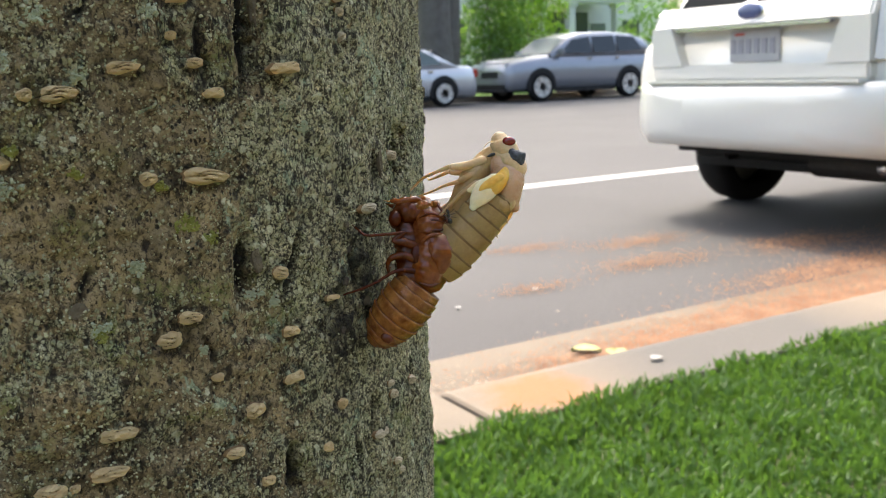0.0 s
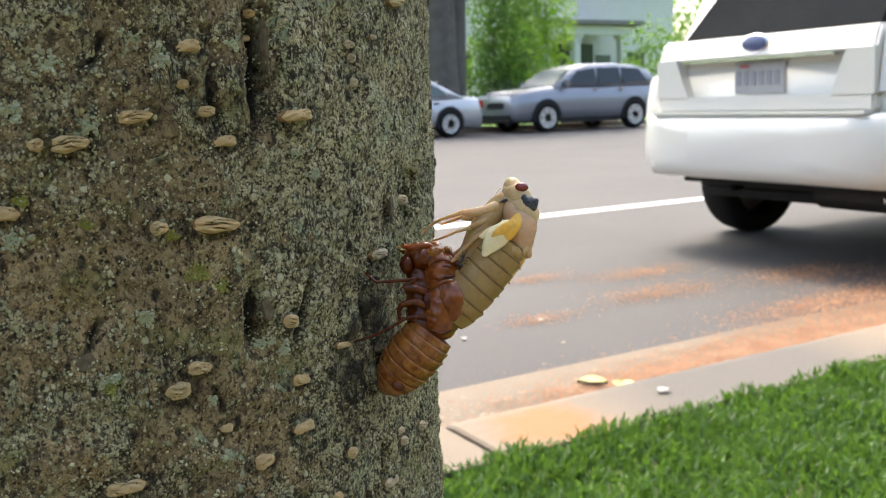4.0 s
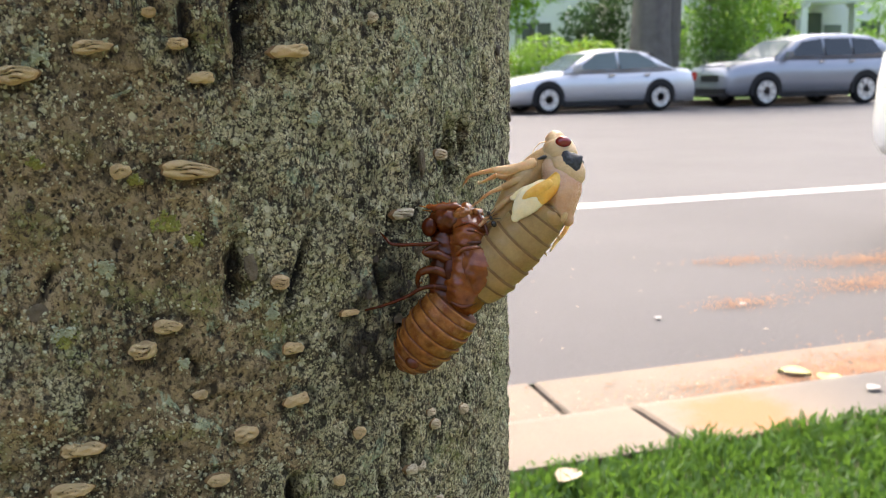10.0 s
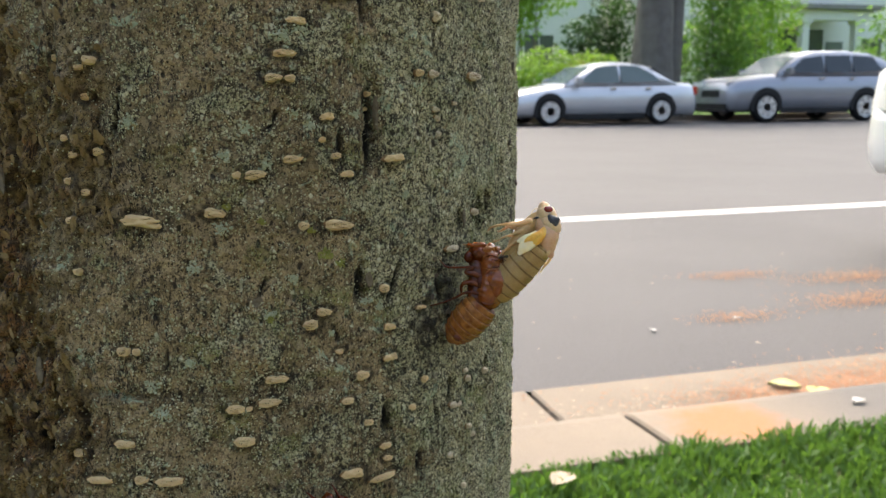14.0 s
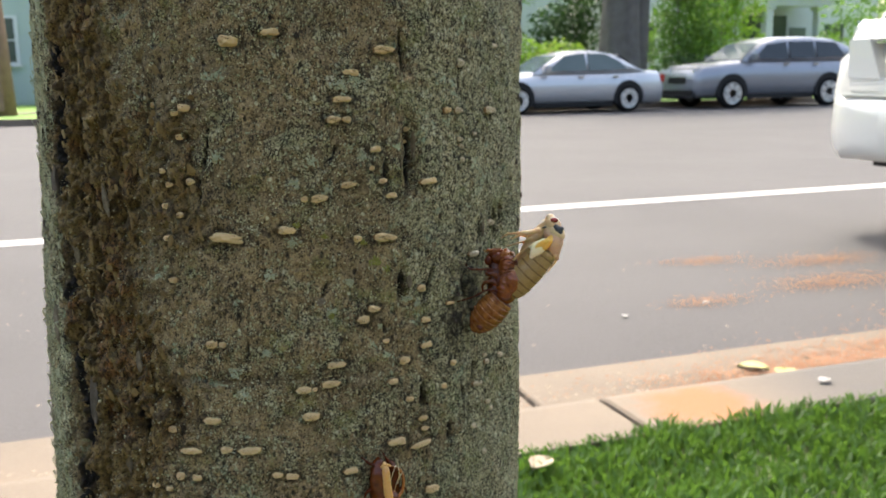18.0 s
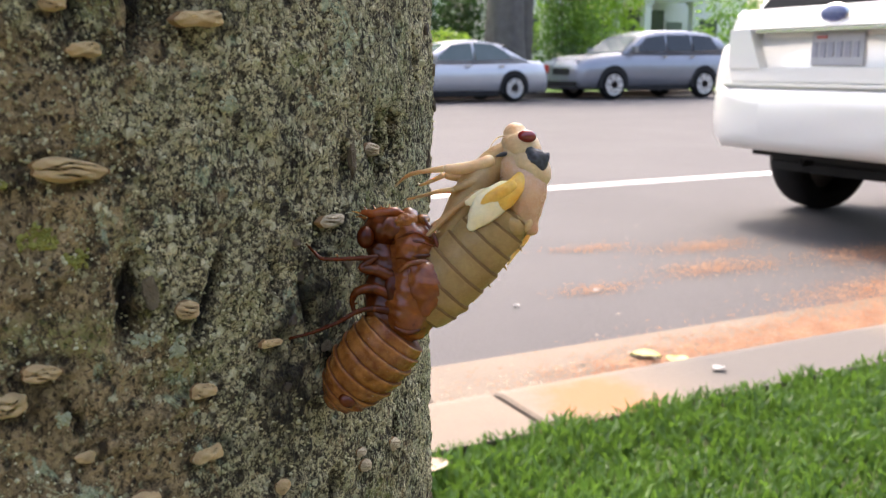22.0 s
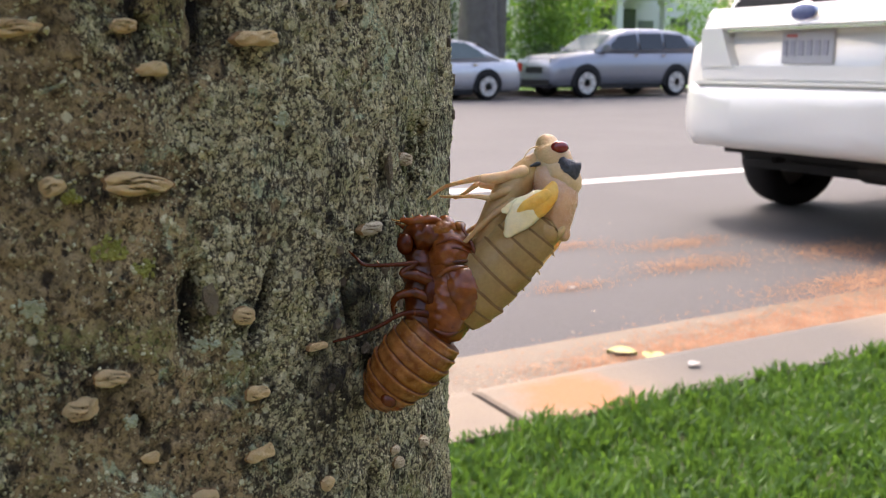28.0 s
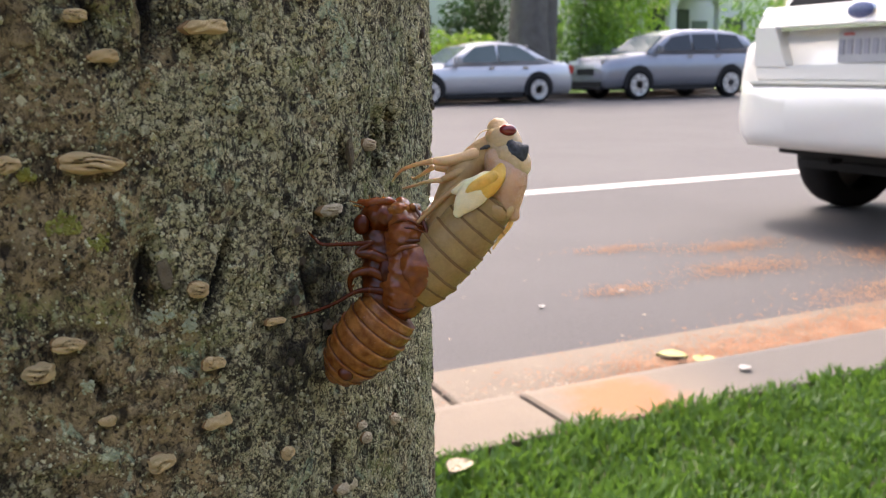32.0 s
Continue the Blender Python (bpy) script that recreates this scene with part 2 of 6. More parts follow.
CHIP = mat("dark_bark_chip", (0.05, 0.038, 0.026), (0.10, 0.08, 0.06), 400, 2000, 0.9, 0.7, 0.0005)
GREYCHIP = mat("grey_bark_chip", (0.13, 0.10, 0.06), (0.24, 0.195, 0.125), 700, 2600, 0.9, 1.0, 0.0008)
SHELL = mat("amber_shell", (0.17, 0.048, 0.007), (0.40, 0.165, 0.038), 850, 2600, 0.2, 0.3, 0.0002, sss=0.4, sss_r=0.003, trans=0.1, spec=0.35)
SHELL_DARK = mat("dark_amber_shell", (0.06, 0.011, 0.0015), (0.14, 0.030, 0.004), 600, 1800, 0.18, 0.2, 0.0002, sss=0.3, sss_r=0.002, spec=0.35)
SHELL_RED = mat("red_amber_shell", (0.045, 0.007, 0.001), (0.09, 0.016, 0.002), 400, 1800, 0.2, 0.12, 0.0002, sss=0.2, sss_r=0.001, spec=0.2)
SHELL_MID = mat("brown_amber_shell", (0.15, 0.032, 0.004), (0.29, 0.080, 0.012), 700, 1900, 0.14, 0.2, 0.0002, sss=0.4, sss_r=0.003, trans=0.1, spec=0.45)
SHELL_SEAM = mat("dark_shell_seam", (0.07, 0.02, 0.005), (0.15, 0.048, 0.012), 500, 1800, 0.6, 0.15, 0.0002, spec=0.1)
SHELL_TAN = mat("tan_shell_skin", (0.52, 0.27, 0.07), (0.62, 0.36, 0.11), 350, 1800, 0.3, 0.5, 0.0003, sss=0.3, sss_r=0.001, coat=0.2)
CREAM = mat("cream_cuticle", (0.56, 0.37, 0.18), (0.68, 0.49, 0.27), 260, 2600, 0.36, 0.5, 0.0002, sss=0.5, sss_r=0.0014)
OLIVE = mat("olive_cream_cuticle", (0.29, 0.185, 0.07), (0.40, 0.265, 0.11), 300, 2200, 0.34, 0.3, 0.0002, sss=0.4, sss_r=0.0014, spec=0.35)
TAWNY = mat("tawny_cuticle", (0.36, 0.22, 0.085), (0.5, 0.33, 0.145), 300, 2600, 0.4, 0.4, 0.0002, sss=0.5, sss_r=0.0012)
SEAM = mat("brown_body_seam", (0.14, 0.076, 0.026), (0.20, 0.118, 0.044), 300, 2600, 0.5, 0.3, 0.00015, spec=0.15)
PINK = mat("pinkish_cuticle", (0.52, 0.30, 0.17), (0.66, 0.42, 0.26), 300, 2600, 0.26, 0.3, 0.0002, sss=0.6, sss_r=0.0016)
WINGW = mat("white_wing_bud", (0.82, 0.66, 0.36), (0.86, 0.76, 0.54), 500, 2000, 0.38, 0.3, 0.0002, sss=0.5, sss_r=0.001)
WINGY = mat("yellow_wing_bud", (0.76, 0.36, 0.035), (0.80, 0.50, 0.10), 600, 2000, 0.38, 0.3, 0.0002, sss=0.5, sss_r=0.001)
EYE = mat("red_eye", (0.16, 0.006, 0.005), (0.22, 0.012, 0.008), 600, 4000, 0.14, 0.05, 0.00005, coat=0.6)
INK = mat("blue_black_patch", (0.008, 0.009, 0.012), (0.05, 0.058, 0.07), 2500, 6000, 0.4, 0.6, 0.0002)
ANT = mat("black_ant", (0.008, 0.007, 0.006), (0.02, 0.016, 0.012), 900, 4000, 0.25, 0.2, 0.00005)
ASPHALT = mat("worn_asphalt", (0.050, 0.0465, 0.0475), (0.064, 0.060, 0.0605), 0.7, 90, 0.85, 0.5, 0.004)
PAINT = mat("white_road_paint", (0.478, 0.471, 0.458), (0.426, 0.42, 0.407), 2.0, 60, 0.7, 0.3, 0.002)
SOIL = mat("soil_and_thatch", (0.045, 0.06, 0.016), (0.04, 0.07, 0.016), 6, 80, 0.95, 0.6, 0.01)
LAWN = mat("far_lawn", (0.106, 0.212, 0.0187), (0.137, 0.25, 0.0312), 1.5, 30, 0.8, 0.4, 0.02)
BOUNCE_LAWN = mat("bounce_lawn_green", (0.075, 0.135, 0.03), (0.10, 0.17, 0.045), 1.5, 40, 0.9, 0.5, 0.02)
LITTER = mat("rusty_leaf_litter", (0.233, 0.106, 0.0513), (0.315, 0.171, 0.0927), 9, 90, 0.85, 0.3, 0.003)
LITTER_PALE = mat("pale_leaf_litter", (0.284, 0.22, 0.158), (0.323, 0.258, 0.194), 9, 90, 0.85, 0.3, 0.003)
YLEAF = mat("yellow_leaf", (0.31, 0.29, 0.08), (0.34, 0.32, 0.13), 30, 200, 0.6, 0.2, 0.001)
PETAL = mat("white_petal", (0.27, 0.26, 0.245), (0.24, 0.23, 0.215), 30, 200, 0.6, 0.2, 0.001)
CARWHITE = mat("pearl_white_paint", (0.655, 0.647, 0.596), (0.672, 0.664, 0.622), 1, 300, 0.22, 0.01, 0.0005, coat=0.6)
CARSILVER = mat("silver_paint", (0.445, 0.453, 0.47), (0.479, 0.487, 0.504), 1, 300, 0.28, 0.01, 0.0005, metal=0.45, coat=0.5)
CARGREY = mat("blue_grey_paint", (0.231, 0.244, 0.274), (0.257, 0.269, 0.299), 1, 300, 0.28, 0.01, 0.0005, metal=0.45, coat=0.5)
DARKGLASS = mat("tinted_glass", (0.012, 0.015, 0.017), (0.02, 0.024, 0.027), 1, 50, 0.06, 0.0)
REARGLASS = mat("dark_rear_glass", (0.02, 0.021, 0.022), (0.03, 0.031, 0.032), 1, 50, 0.3, 0.0, spec=0.0)
PALEGLASS = mat("windscreen_glass", (0.10, 0.13, 0.15), (0.12, 0.16, 0.18), 1, 50, 0.06, 0.0)
GREYGLASS = mat("grey_green_glass", (0.07, 0.095, 0.09), (0.10, 0.125, 0.12), 1, 50, 0.08, 0.0)
RUBBER = mat("tyre_rubber", (0.008, 0.008, 0.008), (0.013, 0.012, 0.012), 8, 120, 0.9, 0.3, 0.003, spec=0.2)
BLACKPL = mat("black_plastic", (0.008, 0.008, 0.009), (0.014, 0.014, 0.014), 6, 120, 0.7, 0.2, 0.001, spec=0.3)
ALLOY = mat("alloy_wheel", (0.58, 0.59, 0.60), (0.64, 0.65, 0.66), 4, 90, 0.35, 0.05, 0.001, metal=0.8)
HUBGREY = mat("grey_hub", (0.20, 0.20, 0.21), (0.26, 0.26, 0.27), 4, 90, 0.4, 0.05, 0.001, metal=0.5)
REDLENS = mat("red_lamp_lens", (0.35, 0.02, 0.02), (0.40, 0.05, 0.04), 4, 90, 0.12, 0.0, coat=0.5)
CLEARLENS = mat("clear_lamp_lens", (0.68, 0.68, 0.66), (0.62, 0.62, 0.61), 6, 90, 0.12, 0.02, 0.001, coat=0.5)
PLATE = mat("number_plate", (0.36, 0.36, 0.37), (0.42, 0.41, 0.41), 4, 90, 0.4, 0.02, 0.001)
INKBAR = mat("plate_ink", (0.27, 0.27, 0.30), (0.29, 0.29, 0.32), 4, 90, 0.5, 0.0)
REDBAR = mat("plate_red", (0.40, 0.06, 0.05), (0.42, 0.08, 0.06), 4, 90, 0.5, 0.0)
BADGE = mat("blue_badge", (0.05, 0.07, 0.17), (0.07, 0.09, 0.20), 4, 90, 0.25, 0.0, coat=0.5)
CHROME = mat("bright_trim", (0.72, 0.72, 0.72), (0.66, 0.66, 0.67), 4, 90, 0.18, 0.0, metal=1.0)
STEEL = mat("underbody_steel", (0.035, 0.032, 0.03), (0.05, 0.046, 0.043), 4, 60, 0.6, 0.2, 0.002, metal=0.4)
HOUSEW = mat("white_house_paint", (0.629, 0.637, 0.629), (0.595, 0.603, 0.595), 2, 30, 0.6, 0.1, 0.002)
SIDING = mat("pale_green_siding", (0.425, 0.493, 0.459), (0.391, 0.468, 0.433), 1, 30, 0.6, 0.1, 0.002)
ROOFM = mat("grey_shingles", (0.16, 0.155, 0.15), (0.22, 0.21, 0.20), 2, 30, 0.85, 0.4, 0.01)
HOUSEG = mat("house_window_glass", (0.05, 0.07, 0.06), (0.08, 0.10, 0.09), 1, 20, 0.08, 0.0)
DOORM = mat("house_door_paint", (0.10, 0.13, 0.11), (0.12, 0.15, 0.12), 1, 30, 0.4, 0.05, 0.002)
POLEM = mat("brown_pole_wood", (0.21, 0.125, 0.085), (0.27, 0.17, 0.12), 6, 60, 0.9, 0.5, 0.008)
TRUNKM = mat("dark_tree_bark", (0.095, 0.082, 0.075), (0.14, 0.125, 0.115), 4, 30, 0.95, 0.8, 0.03)
def leaf_mat(name, c1, c2, scale=0.6, fine=9):
    """Thin leaves that glow with the light behind them."""
    m = mat(name, c1, c2, scale, fine, 0.5, 0.1, 0.01)
    n, l = m.node_tree.nodes, m.node_tree.links
    b, out = n["Principled BSDF"], n["Material Output"]
    t, s = n.new("ShaderNodeBsdfTranslucent"), n.new("ShaderNodeMixShader")
    src = b.inputs["Base Color"].links[0].from_socket
    l.new(mix(n, l, 0.6, src, (c2[0] * 1.5, c2[1] * 1.35, c2[2])), t.inputs["Color"])
    s.inputs["Fac"].default_value = 0.45
    l.new(b.outputs["BSDF"], s.inputs[1])
    l.new(t.outputs["BSDF"], s.inputs[2])
    l.new(s.outputs["Shader"], out.inputs["Surface"])
    return m


LEAF_MID = leaf_mat("mid_green_leaves", (0.0796, 0.179, 0.0265), (0.126, 0.246, 0.0497))
LEAF_BRIGHT = leaf_mat("bright_green_leaves", (0.164, 0.302, 0.0328), (0.21, 0.367, 0.0525))
LEAF_DARK = leaf_mat("dark_green_leaves", (0.0252, 0.0612, 0.0158), (0.0396, 0.0936, 0.0252))
LEAF_RUST = leaf_mat("rusty_shrub_leaves", (0.258, 0.122, 0.0408), (0.299, 0.17, 0.0612))
GRASSG = leaf_mat("grass_blade", (0.032, 0.085, 0.011), (0.082, 0.17, 0.028), 6, 45)


def concrete_material():
    """Tan concrete with grit, a grey patch and one orange rust stain on the kerb."""
    m, n, l, b = nodes_of("tan_concrete")
    co = n.new("ShaderNodeTexCoord").outputs["Object"]
    big, small = noise_node(n, l, 2.2, 4, 0.6, co), noise_node(n, l, 160, 5, 0.7, co)
    col = mix(n, l, ramp(n, l, big.outputs["Fac"], 0.35, 0.65), (0.155, 0.121, 0.088), (0.125, 0.10, 0.074))
    col = mix(n, l, ramp(n, l, small.outputs["Fac"], 0.35, 0.7, 0, 0.4), col, (0.20, 0.165, 0.13))
    d = n.new("ShaderNodeVectorMath")
    d.operation = "DISTANCE"
    d.inputs[1].default_value = (1.16, 1.64, 0.12)
    l.new(co, d.inputs[0])
    wob = n.new("ShaderNodeMath")
    wob.operation = "MULTIPLY_ADD"
    l.new(noise_node(n, l, 14, 4, 0.6, co).outputs["Fac"], wob.inputs[0])
    wob.inputs[1].default_value = 0.22
    l.new(d.outputs["Value"], wob.inputs[2])
    col = mix(n, l, ramp(n, l, wob.outputs[0], 0.28, 0.19, 0, 0.75), col, (0.27, 0.095, 0.028))
    # a darker grey patch on one length of the kerb
    sep = n.new("ShaderNodeSeparateXYZ")
    l.new(co, sep.inputs["Vector"])
    along = calc(n, l, "ABSOLUTE", calc(n, l, "SUBTRACT", sep.outputs["X"], 1.80), 0.0)
    across = calc(n, l, "MULTIPLY", ramp(n, l, sep.outputs["Y"], 1.88, 1.78), ramp(n, l, sep.outputs["Y"], 1.40, 1.48))
    grey_patch = calc(n, l, "MULTIPLY", ramp(n, l, calc(n, l, "ADD", along, calc(n, l, "MULTIPLY", big.outputs["Fac"], 0.4)), 0.75, 0.45), across)
    col = mix(n, l, calc(n, l, "MULTIPLY", grey_patch, 0.85), col, (0.075, 0.070, 0.066))
    l.new(col, b.inputs["Base Color"])
    b.inputs["Roughness"].default_value = 0.9
    bp = n.new("ShaderNodeBump")
    bp.inputs["Strength"].default_value, bp.inputs["Distance"].default_value = 0.5, 0.003
    l.new(small.outputs["Fac"], bp.inputs["Height"])
    l.new(bp.outputs["Normal"], b.inputs["Normal"])
    return m


CONCRETE = concrete_material()


# ---- mesh helpers ----
def mesh_ob(name, verts, faces, material, parent=None, smooth=True):
    me = bpy.data.meshes.new(name)
    me.from_pydata([tuple(v) for v in verts], [], [tuple(f) for f in faces])
    me.materials.append(material)
    if smooth:
        me.polygons.foreach_set("use_smooth", [True] * len(me.polygons))
    me.update()
    ob = new(name, me)
    ob.parent = parent
    return ob


def part(name, bm, material, parent, label="", smooth=False):
    me = bpy.data.meshes.new(name)
    bmesh.ops.recalc_face_normals(bm, faces=bm.faces)
    bm.to_mesh(me)
    bm.free()
    me.materials.append(material)
    if smooth:
        me.polygons.foreach_set("use_smooth", [True] * len(me.polygons))
    ob = new(name, me)
    ob.parent = parent
    return tagged(ob, label)


def empty(name, m=None, **tags):
    ob = new(name)
    if m is not None:
        ob.matrix_basis = m
    return tagged(ob, **tags)


def box_bm(x0, y0, z0, x1, y1, z1, bevel=0.0, bm=None):
    bm = bm or bmesh.new()
    r = bmesh.ops.create_cube(bm, size=1.0)
    for v in r["verts"]:
        v.co = Vector((x0 + (v.co.x + 0.5) * (x1 - x0), y0 + (v.co.y + 0.5) * (y1 - y0), z0 + (v.co.z + 0.5) * (z1 - z0)))
    if bevel:
        edges = list({e for v in r["verts"] for e in v.link_edges})
        bmesh.ops.bevel(bm, geom=edges, offset=bevel, segments=2, affect="EDGES")
    return bm


def rings_to_mesh(rings, closed=True, cap=True):
    """Verts and faces of rings of equal length laid one after another."""
    verts, faces, k = [], [], len(rings[0])
    for r in rings:
        verts += r
    for i in range(len(rings) - 1):
        for j in range(k if closed else k - 1):
            a, b = i * k + j, i * k + (j + 1) % k
            faces.append((a, b, b + k, a + k))
    if cap and closed:
        for i, flip in ((0, True), (len(rings) - 1, False)):
            idx = [i * k + j for j in range(k)]
            faces.append(idx[::-1] if flip else idx)
    return verts, faces


def smooth_line(pts, steps):
    """Catmull-Rom through rows of numbers."""
    p = [np.array(q, float) for q in pts]
    p = [2 * p[0] - p[1]] + p + [2 * p[-1] - p[-2]]
    out = []
    for i in range(1, len(p) - 2):
        for s in range(steps):
            t = s / steps
            out.append(0.5 * (2 * p[i] + (p[i + 1] - p[i - 1]) * t + (2 * p[i - 1] - 5 * p[i] + 4 * p[i + 1] - p[i + 2]) * t * t
                              + (3 * p[i] - p[i - 1] - 3 * p[i + 1] + p[i + 2]) * t ** 3))
    out.append(p[-2])
    return out


def tube(centres, radii, sides=12, flat=1.0, round_ends=True, across=None):
    """Rings round a line of points; flat scales the rings along the across direction."""
    c = [Vector([float(q) for q in p]) for p in centres]
    radii = [float(r) for r in radii]
    n = len(c)
    rings = []
    ref = Vector(across) if across is not None else Vector((0, 0, 1))
    for i in range(n):
        tan = (c[min(i + 1, n - 1)] - c[max(i - 1, 0)]).normalized()
        w = (ref - tan * ref.dot(tan)).normalized()
        s = tan.cross(w)
        def ring(cc, k):
            return [cc + k * (s * math.cos(a) + w * (flat * math.sin(a))) for a in (2 * math.pi * j / sides for j in range(sides))]
        r = radii[i]
        if i == 0 and round_ends:
            for h in (0.98, 0.75, 0.4):
                rings.append(ring(c[0] - tan * r * h, r * math.sqrt(1 - h * h) + 1e-7))
        rings.append(ring(c[i], r))
        if i == n - 1 and round_ends:
            for h in (0.4, 0.75, 0.98):
                rings.append(ring(c[-1] + tan * r * h, r * math.sqrt(1 - h * h) + 1e-7))
    return rings_to_mesh(rings)


LAT = np.random.RandomState(7).rand(256, 256)


def grid_noise(u, v, period=0):
    """Smooth lattice noise, 0 to 1, over arrays."""
    iu, iv = np.floor(u).astype(int), np.floor(v).astype(int)
    fu, fv = u - iu, v - iv
    fu, fv = fu * fu * (3 - 2 * fu), fv * fv * (3 - 2 * fv)
    wrap = (lambda a: (a % period if period else a) % 256)
    a, b = wrap(iu), wrap(iu + 1)
    c, d = iv % 256, (iv + 1) % 256
    return (LAT[a, c] * (1 - fu) + LAT[b, c] * fu) * (1 - fv) + (LAT[a, d] * (1 - fu) + LAT[b, d] * fu) * fv


MOSS = mat("yellow_green_moss", (0.17, 0.18, 0.03), (0.29, 0.28, 0.06), 600, 3000, 0.9, 0.6, 0.0003)
ROSETTE = mat("pale_teal_lichen", (0.33, 0.36, 0.225), (0.45, 0.475, 0.32), 500, 3000, 0.9, 0.6, 0.0003, vary=0.3)


# ---- ground, road, kerbs ----
def slab(name, x0, x1, y0, y1, z, material, label, category, nx=1, ny=1, thick=0.0):
    verts = [(x0 + (x1 - x0) * i / nx, y0 + (y1 - y0) * j / ny, z) for j in range(ny + 1) for i in range(nx + 1)]
    faces = [(j * (nx + 1) + i, j * (nx + 1) + i + 1, (j + 1) * (nx + 1) + i + 1, (j + 1) * (nx + 1) + i) for j in range(ny) for i in range(nx)]
    ob = mesh_ob(name, verts, faces, material, smooth=False)
    return tagged(ob, label, category, kind="structure")


KERB_BACK, KERB_FACE, GUTTER_EDGE = 1.53, 1.78, 2.34
slab("ground", -900, 900, -900, 900, -0.30, SOIL, "flat ground that runs out to the horizon", "ground")
slab("road", -120, 160, GUTTER_EDGE, 21.3, 0.0, ASPHALT, "worn grey asphalt street with scattered debris", "road")
# lawn and pavement out of view, added to bounce sunlight onto the trunk
slab("near_lawn", -120, 160, -40, -1.95, 0.125, BOUNCE_LAWN, "unseen green lawn added to bounce light up at the trunk", "ground")
slab("near_pavement", -120, 160, -1.95, -0.35, 0.14, CONCRETE, "unseen pale concrete pavement added to bounce light onto the trunk", "pavement")
slab("verge", -120, 160, -0.35, KERB_BACK, 0.125, SOIL, "grassy verge soil beside the kerb", "ground")
slab("far_verge", -120, 160, 21.55, 60, 0.14, LAWN, "bright green far lawn beyond the street", "ground")
edge_line = slab("road_marking", -120, 160, 5.42, 5.60, 0.004, PAINT, "solid white edge line painted on the asphalt", "road marking")


def kerb_piece(start, length, name, parent):
    """One cast length of gutter pan and kerb with a rounded nose."""
    prof = [(GUTTER_EDGE, -0.2), (GUTTER_EDGE, 0.004), (1.90, -0.012), (1.85, 0.0), (KERB_FACE + 0.025, 0.105), (KERB_FACE + 0.005, 0.128), (KERB_FACE - 0.03, 0.135), (KERB_BACK, 0.138), (KERB_BACK, -0.2)]
    rings = []
    for x, inset in ((0.0, 0.006), (0.006, 0.0), (length - 0.006, 0.0), (length, 0.006)):
        rings.append([Vector((start + x, y - (inset if y > 2 else -inset if y < 1.6 else 0), z - inset)) for y, z in prof])
    v, f = rings_to_mesh(rings)
    return mesh_ob(name, v, f, CONCRETE, parent, smooth=False)


# added unseen wall: blocks low sky behind the camera and deepens dark reflections
CLOSING = mat("blocker_dark", (0.07, 0.06, 0.045), (0.10, 0.085, 0.06), 0.8, 20, 0.9, 0.4, 0.01)
tagged(part("wall_south", box_bm(-45, -9.0, 0.0, 45, -8.6, 5.5, 0.02), CLOSING, None), "plain dark wall out of view, added to block low sky light", "wall", kind="structure")
kerb = empty("kerb", label="tan concrete kerb with gutter pan and open joints", category="kerb", kind="structure")
for k in range(-8, 14):
    kerb_piece(0.98 + 3.0 * k, 2.985, "kerb_length", kerb)
far_kerb = tagged(part("far_kerb", box_bm(-120, 21.3, -0.2, 160, 21.55, 0.15, 0.02), CONCRETE, None), "pale concrete kerb along the far side", "kerb", kind="structure")
walk_far = tagged(part("far_pavement", box_bm(-120, 25.2, 0.0, 160, 26.6, 0.155, 0.01), CONCRETE, None), "pale concrete pavement across the far lawn", "pavement", kind="structure")

# ---- the street tree ----
AXIS_X, AXIS_Y = 0.012, 0.2226
tree = empty("street_tree", Matrix.Translation((AXIS_X, AXIS_Y, 0.12)), label="young street tree with lichen-crusted bark and corky tan lenticels", category="tree")

CRACKS = [  # bearing, height mm, length mm, width mm, slant, depth mm
    (-71.6, 856, 15, 2.3, 0.0, 2.4), (-72.2, 849, 7, 0.9, 0.1, 1.2), (-74.3, 827, 8, 1.9, 0.1, 2.0), (-68.1, 826.4, 10, 1.15, 0.42, 1.3), (-70.2, 799.5, 6, 2.0, 0.05, 2.2),
    (-63.7, 788, 5, 2.0, 0.0, 1.3), (-46.8, 837, 8, 2.8, -0.05, 2.8), (-43.5, 838.5, 6, 2.4, 0.0, 2.4), (-53.9, 836.6, 4.5, 1.1, 0.05, 1.6),
    (-108.0, 859, 12, 0.6, 0.3, 0.9), (-109.5, 850, 9, 0.6, -0.2, 0.9), (-72.6, 879, 9, 1.1, 0.0, 1.3), (-56.4, 800.5, 6, 1.8, 0.1, 1.7), (-60.3, 797, 4, 0.9, 0.0, 1.2), (-38, 846, 6, 1.2, 0.0, 1.6),
    (-45, 800, 9, 1.0, 0.0, 1.2), (-103, 815, 6, 0.5, 0.1, 0.6), (-78.3, 818, 5, 0.7, -0.3, 0.8), (-125, 800, 16, 1.2, -0.1, 1.5), (-76.6, 853, 8, 1.2, 0.1, 0.9), (-86.5, 857.5, 4, 1.4, 0.6, 0.8), (-89.0, 827.8, 4, 1.2, 0.3, 0.9),
    (-57.6, 829, 6, 1.3, 0.2, 1.1), (-58.8, 823, 7, 1.5, -0.2, 1.1), (-56.0, 816, 6, 1.2, 0.1, 1.0), (-61, 818, 5, 0.9, 0.3, 0.8), (-62.5, 827, 5, 0.8, -0.1, 0.8)]


